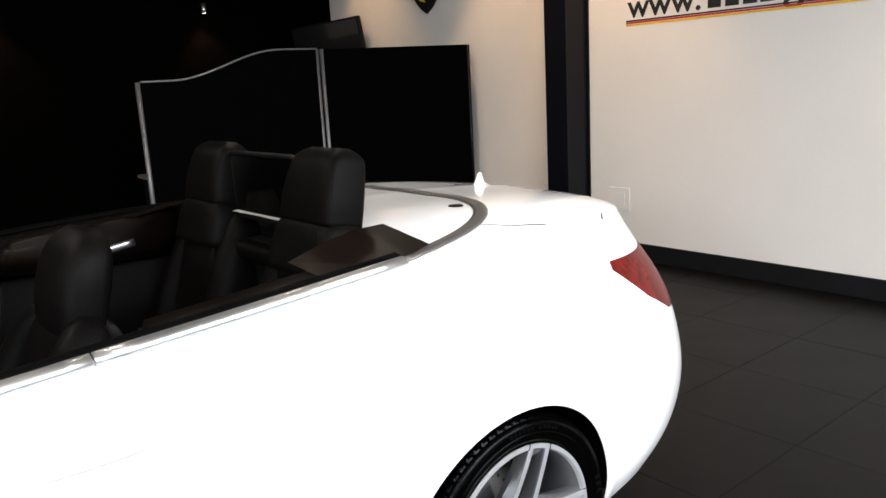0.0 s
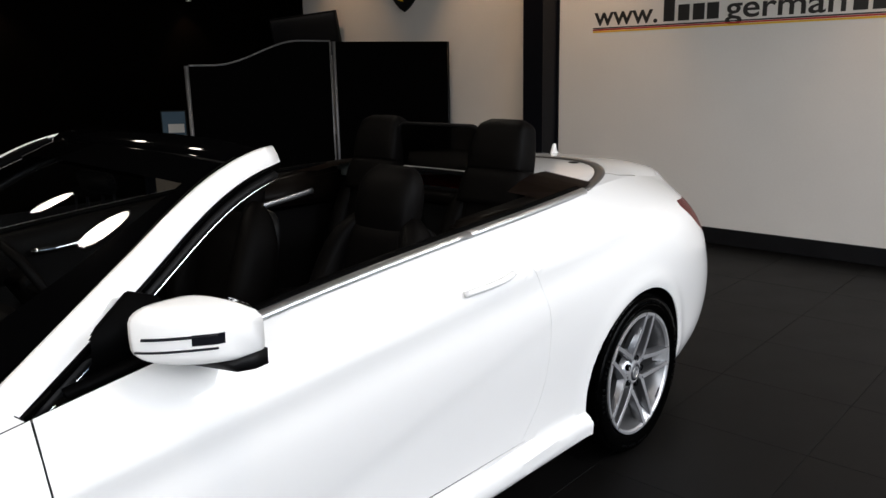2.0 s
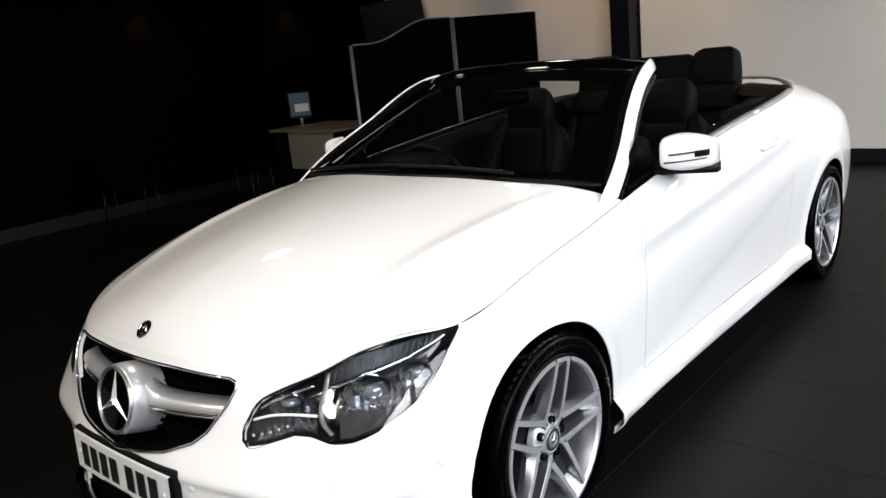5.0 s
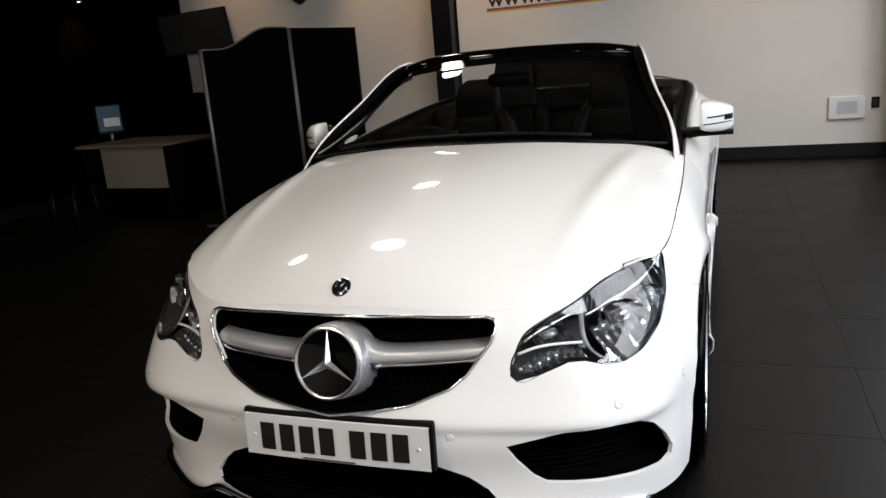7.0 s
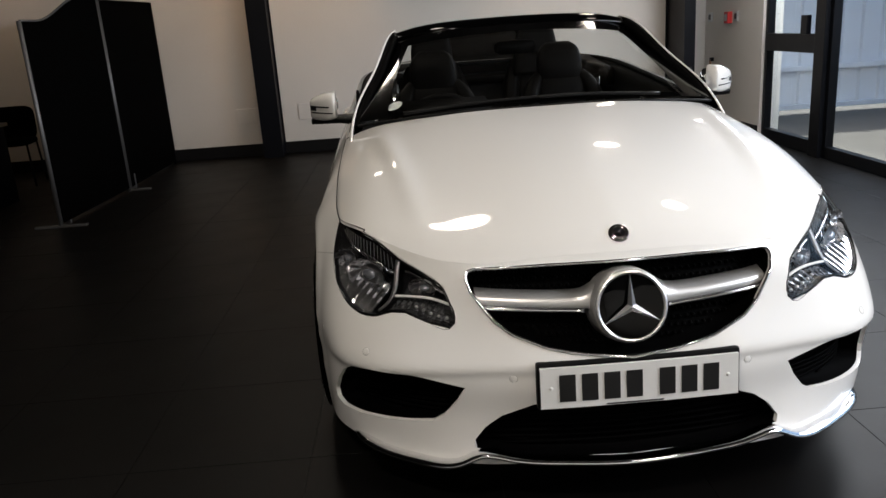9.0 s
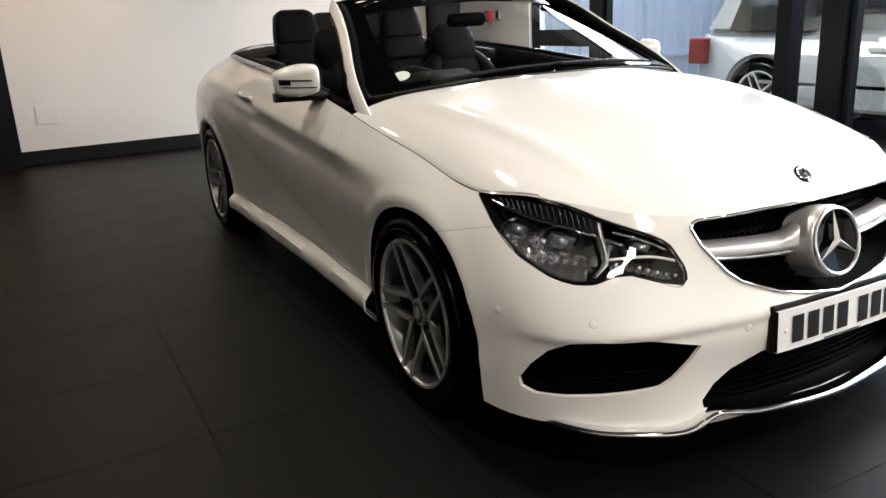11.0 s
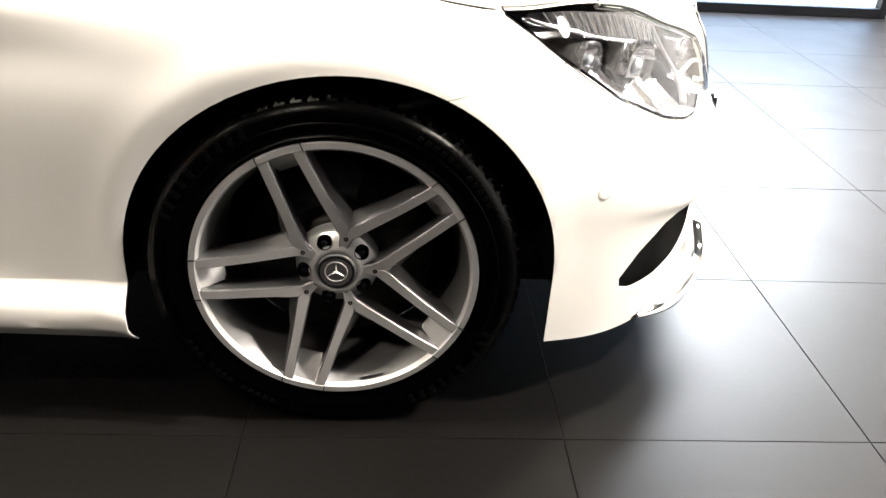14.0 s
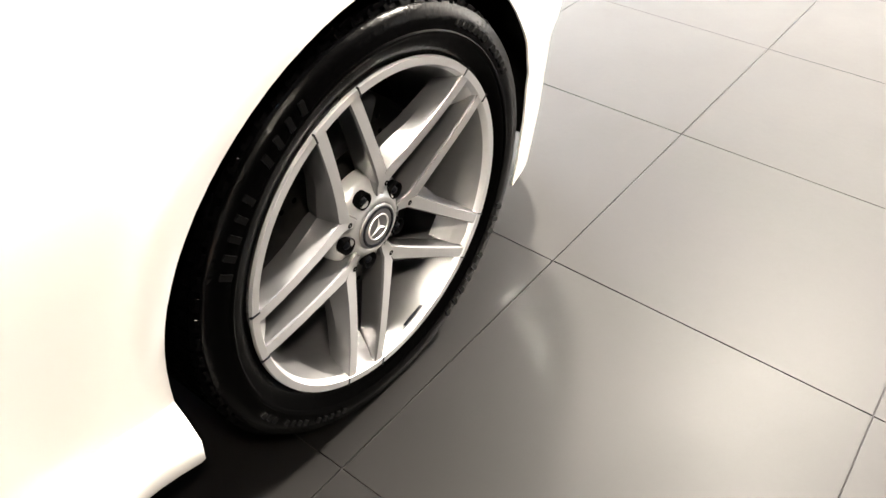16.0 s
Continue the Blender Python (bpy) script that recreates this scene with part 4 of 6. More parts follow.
for k in range(9):
    z = 0.185 + k * 0.018
    pts = [tuple(nose(y, z, -0.062)) for y in np.linspace(-0.42, 0.42, 25) if inside((y, z), INTAKE)]
    if len(pts) > 2:
        part("vane", tube(pts, 0.0045, 5), M_GRILLE, ib)
# chrome splitter along the lower edge
lip = []
for y, z, d in ((0.0, 0.160, 0.016), (0.20, 0.168, 0.012), (0.33, 0.180, 0.010), (0.41, 0.186, 0.012), (0.455, 0.164, 0.018), (0.50, 0.153, 0.022), (0.58, 0.151, 0.018), (0.67, 0.152, 0.014)):
    p = nose(y, max(z, 0.166), d)
    lip.append((p.x, p.y, z))
for a, d in ((-0.90, 0.004), (-0.84, -0.020)):
    p, _ = on_skin(a, 0.165, DIAG[1], WAY_D[1])
    p = p - WAY_D[1] * d
    lip.append((p.x, p.y, 0.160))
lip = [flip(p) for p in lip[:0:-1]] + lip
part("splitter", tube(lip, 0.024, 10, 90, 0.42), M_CHROME, bump_ob, "chrome lower splitter")
# number plate: a gently bowed board, its writing as plain bars
plate = thing("number_plate", Matrix.Translation((2.236, 0.012, 0.393)) @ pose(0, 0, 0, 0, -3, 0))
plate.parent = car
part("plate_backing", box(-0.034, -0.011, -0.268, 0.268, -0.062, 0.068, 0.008), M_BLACK, plate, smooth=False)
face = grid([[(0.0 - 0.10 * y * y + t, y, z) for y in np.linspace(-0.26, 0.26, 27)] for t, z in ((-0.004, -0.056), (0.004, -0.0555), (0.004, 0.0555), (-0.004, 0.056))])
part("plate_face", face, M_PLATE, plate, "white plate", smooth=False)
for k, y in enumerate((-0.190, -0.132, -0.074, -0.016, 0.070, 0.128, 0.186)):
    rows = [[(0.0065 - 0.10 * yy * yy, yy, z) for yy in np.linspace(y - 0.021, y + 0.021, 5)] for z in (-0.037, 0.037)]
    part("plate_mark", grid(rows), M_INK, plate, "plain black bar", smooth=False)
rows = [[(0.0065 - 0.10 * yy * yy, yy, z) for yy in np.linspace(-0.09, 0.06, 9)] for z in (-0.0525, -0.0485)]
part("plate_mark", grid(rows), M_INK, plate, smooth=False)
for y in (-0.232, 0.232):
    part("plate_screw", moved(lathe([(0.001, 0.003), (0.004, 0.003), (0.0055, 0.0)], 12, "X"), Matrix.Translation((0.004 - 0.10 * y * y, y, 0.0))), M_WHITEPL, plate)

# ---- tail lamps, aerial ----
for s in (1, -1):
    tl = part("tail_lamp", tail[s], M_REDGLASS, car, "red tail lamp wrapping round the corner")
    b = bmesh.new()
    b.from_mesh(tl.data)
    for v in b.verts:
        v.co += Vector((0.02, -0.02 * s, 0))
    part("lamp_core", b, M_RED, tl)
p = on_deck(-2.075, 0.0)
fin = [(-0.075, 0), (-0.062, 0.012), (-0.035, 0.05), (-0.022, 0.062), (-0.005, 0.062), (0.005, 0.035), (0.02, 0.012), (0.075, 0)]
fb = prism([(-x * 0.55, z * 0.85) for x, z in fin], 0.018, "Y", 0.004)
part("aerial", moved(fb, Matrix.Translation((p.x - 0.01, -0.011, p.z - 0.004))), M_PAINT, car, "white aerial fin")
p = on_deck(-1.60, 0.42)
part("cover_button", moved(lathe([(0.001, 0.004), (0.02, 0.004), (0.024, 0)], 20, "Z"), Matrix.Translation(p)), M_BLACK, car)

# ---- windscreen ----
base_half = [(0.985, 0, 0.992), (0.965, 0.28, 0.988), (0.905, 0.52, 0.972), (0.80, 0.735, 0.945)]
head_half = [(0.23, 0, 1.300), (0.215, 0.25, 1.296), (0.165, 0.45, 1.280), (0.105, 0.558, 1.257)]
pillar_mid = (0.450, 0.668, 1.092)
mid_c = [(0.985, 0, 0.992), (0.63, 0, 1.170), (0.23, 0, 1.300)]
side_c = [base_half[-1], pillar_mid, head_half[-1]]
WP = coons(mid_c, side_c, base_half, head_half, 22, 16)
screen = thing("windscreen")
screen.parent = car
tagged(screen, "raked windscreen in white pillars with a black header rail")
wg = part("screen_glass", grid(both(WP)), M_GLASS, screen)
wg.visible_shadow = False
for s in (1, -1):
    pts = spline([(x, s * y, z) for x, y, z in [(0.96, 0.768, 0.770), (0.845, 0.767, 0.856), (0.675, 0.742, 0.968), pillar_mid, (0.245, 0.612, 1.208), (0.10, 0.578, 1.256), (0.035, 0.560, 1.266)]], 30)
    b = bmesh.new()
    prof = [(0.036, 0.000), (0.032, 0.010), (0.013, 0.018), (-0.014, 0.020), (-0.044, 0.017), (-0.051, 0.012), (-0.045, 0.007), (0.028, -0.006)]
    rows = []
    for i in range(len(pts)):
        d = Vector(pts[min(i + 1, 29)] - pts[max(i - 1, 0)]).normalized()
        o = Vector((0.0, s * 0.96, 0.28))
        o = (o - d * o.dot(d)).normalized()
        w = d.cross(o).normalized() * s
        k = 1.0 - 0.22 * max(0, (i - 14) / 15)
        e = 1.0 if i < 29 else 0.94
        rows.append([tuple(Vector(pts[i]) + w * (a * k * e) + o * (c * e)) for a, c in prof])
    grid(rows, b, loop=True)
    b.faces.new(list(b.verts)[-len(prof):])
    pl = part("pillar", b, M_PAINT, screen, "white windscreen pillar with a black inner face")
    pl.data.materials.append(M_DEEP)
    for f in pl.data.polygons:
        k = sorted(v % len(prof) for v in f.vertices)
        f.material_index = 1 if len(k) == 4 and k in ([6, 6, 7, 7], [0, 0, 7, 7], [0, 0, 1, 1], [1, 1, 2, 2]) else 0
    rows = []
    for i in range(6, 27):
        d = Vector(pts[min(i + 1, 29)] - pts[max(i - 1, 0)]).normalized()
        o = Vector((0.0, s * 0.96, 0.28))
        o = (o - d * o.dot(d)).normalized()
        w = d.cross(o).normalized() * s
        rows.append([tuple(Vector(pts[i]) + w * a + o * c) for a, c in ((0.016, -0.004), (-0.036, 0.002), (-0.044, 0.000), (-0.048, -0.008), (-0.044, -0.030), (0.010, -0.030))])
    part("pillar_lining", grid(rows, loop=True), M_GRILLE, screen, "black inner pillar lining")
    q = [tuple(Vector(pts[i]) + Vector((-0.026, s * 0.002, -0.032))) for i in range(6, 29)]
    part("pillar_seal", tube(q, 0.013, 8), M_BLACK, screen)
    q = [tuple(Vector(pts[i]) + Vector((-0.033, s * 0.006, -0.041))) for i in range(6, 29)]
    part("pillar_trim", tube(q, 0.005, 6), M_CHROME, screen, "thin chrome trim")
    band = []
    for f in (0.83, 0.88, 0.94, 1.0):
        row = []
        for i in range(22):
            a_, b_ = WP[i][int(f * 15)], WP[i][min(15, int(f * 15) + 1)]
            k = f * 15 - int(f * 15)
            q = a_ + (b_ - a_) * k
            row.append((q[0] + 0.004, s * q[1], q[2] + 0.005))
        band.append(row)
    part("screen_border", grid(band), M_DEEP, screen, "black printed border of the glass")
for lo_, hi_ in ((17.6, 21), (0, 0.9)):
    rows = []
    for u in np.linspace(lo_, hi_, 5):
        k = min(20, int(u))
        row = [tuple(WP[k][v] + (WP[k + 1][v] - WP[k][v]) * (u - k) + np.array((0.004, 0, 0.005))) for v in range(14)]
        rows.append([flip(c) for c in row[:0:-1]] + row)
    part("screen_border", grid(rows), M_DEEP, screen, "black printed border of the glass")
hdr = [flip(p) for p in head_half[:0:-1]] + head_half
part("header_rail", tube([(x - 0.035, y * 1.02, z + 0.008) for x, y, z in hdr], 0.056, 14, 40, 0.42, up=(0.30, 0, 1)), M_DEEP, screen, "glossy black header rail")
cowl = [flip(p) for p in base_half[:0:-1]] + base_half
part("cowl_panel", tube([(x + 0.0, y, z - 0.010) for x, y, z in cowl], 0.018, 8, 40, 0.40), M_BLACK, screen)
for s, o in ((1, 0), (-1, 0.06)):
    a = [(0.945, -0.55 + 0.1 * o, 0.985), (0.95, -0.2, 1.008), (0.95, 0.12, 1.012)] if s > 0 else [(0.93, 0.48, 0.990), (0.955, 0.2, 1.010), (0.965, -0.02, 1.012)]
    part("wiper", tube([(x + 0.008, y, z + 0.004) for x, y, z in a], 0.007, 6, 14), M_BLACK, screen)
p = Vector(WP[3][12])
stk = lathe([(0.001, 0.0), (0.034, 0.0)], 28, "Z")
nrm = (Vector(WP[4][12]) - Vector(WP[2][12])).cross(Vector(WP[3][13]) - Vector(WP[3][11])).normalized()
pm = Vector((p.x, -p.y, p.z))
nm = Vector((nrm.x, -nrm.y, nrm.z))
nm = nm if nm.z > 0 else -nm
part("tax_sticker", moved(stk, Matrix.Translation(pm - nm * 0.006) @ nm.to_track_quat("Z", "X").to_matrix().to_4x4()), M_STICKER, screen, "round pale paper disc")
# inside mirror
im = prism(rounded(0.20, 0.06, 0.025), 0.03, "X", 0.006)
part("interior_mirror", moved(im, Matrix.Translation((0.24, 0, 1.195)) @ pose(0, 0, 0, 0, 12, 0)), M_GRILLE, screen)

# ---- door mirrors ----
for s in (1, -1):
    mob = thing("door_mirror", Matrix.Translation((0, -0.04 * s, 0)))
    mob.parent = door_ob[s]
    tagged(mob, "white door mirror with two dark indicator slits")
    rows = []
    for k, t in enumerate(np.linspace(0, 1, 14)):
        # from the root at the door out to the tip
        y = 0.888 + 0.125 * t
        bulge = math.sin(math.pi * min(1, 0.16 + 0.66 * t)) ** 0.30
        if k == 13:
            bulge = 0.70
        x0 = 0.455 + 0.035 * (1 - t) - 0.065 * t
        w, h = 0.135 * bulge * (1 - 0.34 * t), (0.136 - 0.034 * t) * bulge
        zc = 1.004 - 0.020 * t
        ringp = []
        for q in range(28):
            a = 2 * math.pi * q / 28
            ca, sa = math.cos(a), math.sin(a)
            ex = abs(ca) ** 0.52 * (1 if ca > 0 else -1)
            ez = abs(sa) ** 0.48 * (1 if sa > 0 else -1)
            fwd = ex if ex > 0 else ex * 0.16
            ringp.append((x0 + w * fwd, s * y, zc + h / 2 * ez))
        rows.append(ringp)
    hb = grid(rows, loop=True)
    vs = list(hb.verts)
    hb.faces.new(vs[:28])
    hb.faces.new(vs[-28:])
    bmesh.ops.recalc_face_normals(hb, faces=hb.faces)
    hous = part("mirror_housing", hb, M_PAINT, mob)
    tr_ = BVHTree.FromBMesh((lambda b: (b.from_mesh(hous.data), b)[1])(bmesh.new()))

    def on_m(y, z, d=0.0, q=s):
        h = tr_.ray_cast(Vector((1.5, q * y, z)), Vector((-1, 0, 0)))
        return (h[0] if h[0] else Vector((0.42, q * y, z))) + Vector((d, 0, 0))
    for z, y0, rad in ((1.000, 0.915, 0.0050), (0.974, 0.900, 0.0040)):
        pts = [tuple(on_m(y, z + 0.012 * (y - 0.9), 0.001)) for y in np.linspace(y0, 1.004, 14)]
        part("indicator_slit", tube(pts, rad, 8, None, 0.6), M_STEEL, mob, "dark indicator slit")
    tongue = grid([[tuple(on_m(y, z, 0.0022)) for z in np.linspace(1.005, 0.983, 5)] for y in np.linspace(0.978, 1.009, 8)])
    part("indicator_tongue", tongue, M_STEEL, mob, "dark outer end of the indicator")
    low = []
    for k, t in enumerate(np.linspace(0, 1, 9)):
        y = 0.815 + 0.198 * t
        w = 0.135 * (1 - 0.40 * t)
        low.append([(0.375 + (0.02) * (1 - t) + w * f * (1.0 if f < 1 else 0.96), s * y, z) for f, z in ((0, 0.948), (0.55, 0.944), (0.95, 0.938), (1.0, 0.930), (0.9, 0.918), (0.4, 0.912), (0, 0.914))])
    lb = grid(low, loop=True)
    vs = list(lb.verts)
    lb.faces.new(vs[:7])
    lb.faces.new(vs[-7:])
    bmesh.ops.recalc_face_normals(lb, faces=lb.faces)
    part("mirror_base", lb, M_BLACK, mob, "black lower shell")
    part("mirror_arm", tube([(0.50, s * 0.765, 0.912), (0.48, s * 0.82, 0.922), (0.46, s * 0.88, 0.93)], 0.030, 8, 8, 0.5), M_BLACK, mob)
    mg = prism(rounded(0.120, 0.090, 0.03), 0.003, "X", 0)
    part("mirror_glass", moved(mg, Matrix.Translation((0.392, s * 0.950, 0.995)) @ pose(0, 0, 0, 0, 0, s * -3)), M_CHROME, mob)
    tri = prism([(0.74, 0.90), (0.43, 0.935), (0.48, 1.04), (0.545, 1.065)], 0.012, "Y", 0.003)
    part("mirror_sail", moved(tri, Matrix.Translation((0, s * 0.786 - 0.006, 0))), M_GRILLE, mob)

# ---- interior ----
inner = thing("cabin")
inner.parent = car
tagged(inner, "black leather cabin with four seats")
part("cabin_floor", box(-1.2, 0.80, -0.74, 0.74, 0.215, 0.24), M_CARPET, inner, smooth=False)
dash = prism([(0.84, 0.55), (0.84, 0.925), (0.76, 0.930), (0.62, 0.915), (0.52, 0.885), (0.50, 0.84), (0.56, 0.72), (0.62, 0.55)], 1.36, "Y", 0.02)
part("dashboard", moved(dash, Matrix.Translation((0, -0.68, 0))), M_LEATHER, inner, "black dashboard")
bin_ = prism([(0.72, 0.93), (0.55, 1.0), (0.47, 0.99), (0.46, 0.90), (0.6, 0.88)], 0.42, "Y", 0.02)
part("instrument_cowl", moved(bin_, Matrix.Translation((0, -0.58, 0))), M_LEATHER, inner)
for s in (1, -1):
    card = bmesh.new()
    rows = []
    for x in np.linspace(0.72, -1.16, 30):
        y, z = top_at(x)
        rows.append([(x, s * (y - 0.015), z - 0.004), (x, s * (y - 0.045), z + 0.004), (x, s * (y - 0.075), z - 0.012), (x, s * (y - 0.085), z - 0.08), (x, s * (y - 0.06), z - 0.22), (x, s * (y - 0.10), z - 0.30), (x, s * (y - 0.07), z - 0.40), (x, s * (y - 0.08), 0.24)])
    grid(rows, card)
    bmesh.ops.recalc_face_normals(card, faces=card.faces)
    part("door_card", card, M_LEATHER, inner, "black inner door trim")
    y, z = top_at(0.15)
    part("pull_handle", tube([(0.22, s * (y - 0.094), z - 0.085), (0.10, s * (y - 0.106), z - 0.080), (-0.03, s * (y - 0.10), z - 0.060)], 0.014, 8, 10, 0.8), M_CHROME, inner, "chrome inner door handle")
    rest = [(0.25, s * 0.675, 0.70), (0.0, s * 0.665, 0.715), (-0.35, s * 0.675, 0.72)]
    part("armrest", tube(rest, 0.045, 10, 12, 0.6), M_LEATHER, inner)
console = prism([(0.6, 0.24), (0.6, 0.66), (0.35, 0.60), (0.0, 0.56), (-0.10, 0.66), (-0.42, 0.66), (-0.5, 0.5), (-0.55, 0.24)], 0.22, "Y", 0.02)
part("centre_console", moved(console, Matrix.Translation((0, -0.11, 0))), M_LEATHER, inner)
sw = bmesh.new()
lathe([(0.175 + 0.016 * math.cos(q), 0.016 * math.sin(q)) for q in np.linspace(0, 2 * math.pi, 11)[:-1]], 40, "X", bm=sw, close=True)
box(-0.02, 0.02, -0.17, 0.17, -0.03, 0.02, 0.008, bm=sw)
box(-0.035, 0.03, -0.07, 0.07, -0.06, 0.05, 0.02, bm=sw)
box(-0.02, 0.02, -0.03, 0.03, -0.16, -0.03, 0.008, bm=sw)
part("steering_wheel", moved(sw, Matrix.Translation((0.36, -0.37, 0.84)) @ pose(0, 0, 0, 0, 24, 0)), M_LEATHER, inner, "black three-spoke steering wheel")


def pad_bm(w, d, h, r, puff=0.02, n=10):
    """A stuffed cushion about 0: w across, d deep, h high."""
    b = bmesh.new()
    bmesh.ops.create_cube(b, size=1)
    bmesh.ops.subdivide_edges(b, edges=b.edges[:], cuts=n, use_grid_fill=True)
    for v in b.verts:
        q = v.co * 2
        k = 5.0
        ln = (abs(q.x) ** k + abs(q.y) ** k + abs(q.z) ** k) ** (1 / k)
        q = q / ln
        v.co = Vector((q.x * d / 2 + (puff if q.x > 0 else 0) * (1 - q.y ** 2) * (1 - q.z ** 2), q.y * w / 2, q.z * h / 2))
    return b


def seat(x, y, z_top, rear=False):
    """A bucket seat facing ahead; x is the foot of its backrest."""
    st = thing("seat")
    st.parent = inner
    tagged(st, "black leather rear seat with a tall boxy headrest" if rear else "black leather front seat with a rounded headrest")
    w = 0.48 if rear else 0.50
    part("cushion", moved(pad_bm(w, 0.50, 0.17, 0.05), Matrix.Translation((x + 0.30, y, 0.46)) @ pose(0, 0, 0, 0, -8, 0)), M_LEATHER, st)
    lean = pose(0, 0, 0, 0, -13, 0)
    foot = Matrix.Translation((x + 0.05, y, 0.46)) @ lean
    hb = (z_top - (0.23 if rear else 0.165) - 0.46) / math.cos(radians(13))
    mid = dense([(0.0, w * 0.62, 0.13, 0, 0), (hb * 0.45, w * 0.60, 0.13, 0.005, 0), (hb * 0.85, w * 0.56, 0.12, 0, 0), (hb * 0.97, w * 0.50, 0.09, -0.005, 0), (hb, w * 0.40, 0.03, -0.008, 0)], 18)
    if rear:
        hb += 0.02
        mid = dense([(0.0, 0.42, 0.14, 0, 0), (hb * 0.55, 0.43, 0.15, 0, 0), (hb * 0.80, 0.42, 0.15, 0.004, 0), (hb * 0.93, 0.385, 0.14, 0.004, 0), (hb, 0.345, 0.11, 0, 0), (hb * 1.015, 0.30, 0.05, -0.01, 0)], 20)
    part("backrest", moved(loft(mid, 32, 4.0), foot), M_LEATHER, st)
    for q in (1, -1):
        wing = dense([(0.0, 0.11, 0.19, 0.02, q * w * 0.40), (hb * 0.40, 0.12, 0.20, 0.03, q * w * 0.41), (hb * 0.75, 0.11, 0.16, 0.01, q * w * 0.37), (hb * 0.93, 0.09, 0.11, 0, q * w * 0.29), (hb * 0.99, 0.05, 0.04, -0.005, q * w * 0.24)], 18)
        part("bolster", moved(loft(wing, 24, 2.6), foot), M_LEATHER, st)
    if rear:
        shell = dense([(-0.125, 0.33, 0.15, 0.01, 0), (-0.05, 0.325, 0.15, 0.005, 0), (0.0, 0.300, 0.145, 0, 0), (0.020, 0.27, 0.12, 0, 0)], 8)
        head = dense([(0.012, 0.272, 0.125, 0, 0), (0.07, 0.270, 0.130, 0, 0), (0.135, 0.250, 0.125, -0.006, 0), (0.185, 0.232, 0.112, -0.012, 0), (0.206, 0.208, 0.085, -0.016, 0), (0.213, 0.15, 0.04, -0.016, 0)], 18)
        at_ = Matrix.Translation((x - 0.055, y, z_top - 0.205)) @ pose(0, 0, 0, 0, -10, 0)
        inset = dense([(hb * 0.25, 0.26, 0.05, 0.062, 0), (hb * 0.6, 0.27, 0.05, 0.066, 0), (hb * 0.86, 0.24, 0.05, 0.062, 0), (hb * 0.90, 0.20, 0.03, 0.058, 0)], 12)
        part("seat_inset", moved(loft(inset, 24, 4.0), foot), M_LEATHER, st, "stitched middle panel of the seat back")
        part("roll_bar_shell", moved(loft(shell, 32, 4.5), at_), M_LEATHER, st, "black shell round the foot of the headrest")
        part("headrest", moved(loft(head, 32, 5.5), at_), M_LEATHER, st)
    else:
        head = dense([(-0.030, 0.22, 0.085, 0, 0), (-0.015, 0.250, 0.105, 0, 0), (0.04, 0.264, 0.116, 0.002, 0), (0.11, 0.260, 0.118, 0, 0), (0.160, 0.238, 0.105, -0.006, 0), (0.192, 0.195, 0.080, -0.012, 0), (0.207, 0.14, 0.05, -0.015, 0)], 20)
        at_ = Matrix.Translation((x - 0.075, y, z_top - 0.21)) @ pose(0, 0, 0, 0, -12, 0)
        part("headrest", moved(loft(head, 32, 3.6), at_), M_LEATHER, st)
        outer = 0.225 if y > 0 else -0.225
        part("belt_guide", moved(box(-0.012, 0.012, -0.020, 0.020, -0.05, 0.045, 0.005), Matrix.Translation((x - 0.10, y + outer, z_top - 0.27)) @ lean), M_CHROME, st, "chrome belt guide")
        part("seat_shell", moved(pad_bm(w * 0.86, 0.05, hb * 0.84, 0.02, 0, 8), Matrix.Translation((x - 0.075, y, 0.48 + hb * 0.46)) @ lean), M_BLACK, st, "black hard shell of the seat back")
    return st


seat(-0.46, 0.37, 1.185)
seat(-0.36, -0.37, 1.185)
for s in (1, -1):
    seat(-1.13, s * 0.345, 1.285, True)
    y, z = top_at(-0.95)
    qp = prism([(-0.55, z - 0.13), (-0.6, z - 0.03), (-1.17, z + 0.012), (-1.17, z - 0.15)], 0.14, "Y", 0.02)
    part("quarter_trim", moved(qp, Matrix.Translation((0, s * 0.655 - 0.07, 0))), M_QUARTER, inner, "black quarter trim, tinted brown for reflected light")
    part("trim_strip", tube([(-0.70, s * 0.583, 0.922), (-0.84, s * 0.583, 0.938), (-0.98, s * 0.583, 0.957)], 0.014, 8, 12, 0.4, up=(0, 1, 0)), M_SATIN, inner, "bright metal strip on the quarter trim")
    qf = grid([[(-0.98, s * 0.54, z + 0.012), (-0.98, s * 0.705, z - 0.002)], [(-1.10, s * 0.51, z + 0.036), (-1.10, s * 0.720, z + 0.010)], [(-1.20, s * 0.49, z + 0.048), (-1.20, s * 0.735, z + 0.020)], [(-1.29, s * 0.49, z + 0.050), (-1.275, s * 0.705, z + 0.026)]])
    bmesh.ops.solidify(qf, geom=qf.faces[:], thickness=0.008)
    part("roof_flap", qf, M_FLAP, inner, "glossy flap over the roof hinge, tinted brown for reflected light", smooth=False)
# mesh wind deflector between the rear headrests
df = rounded(0.46, 0.20, 0.04)
fr_ = tube([(-1.20, y, 1.16 + z) for y, z in df], 0.008, 6, closed=True, up=(1, 0, 0))
part("deflector_frame", fr_, M_BLACK, inner, "black frame of the wind deflector")
net = prism(df, 0.002, "X")
part("deflector_net", moved(net, Matrix.Translation((-1.201, 0, 1.16))), M_NET, inner, "see-through dark net")
shelf = box(-1.24, -1.15, -0.72, 0.72, 0.93, 0.985, 0.02)
part("rear_shelf", shelf, M_LEATHER, inner)

# ---- wheels ----


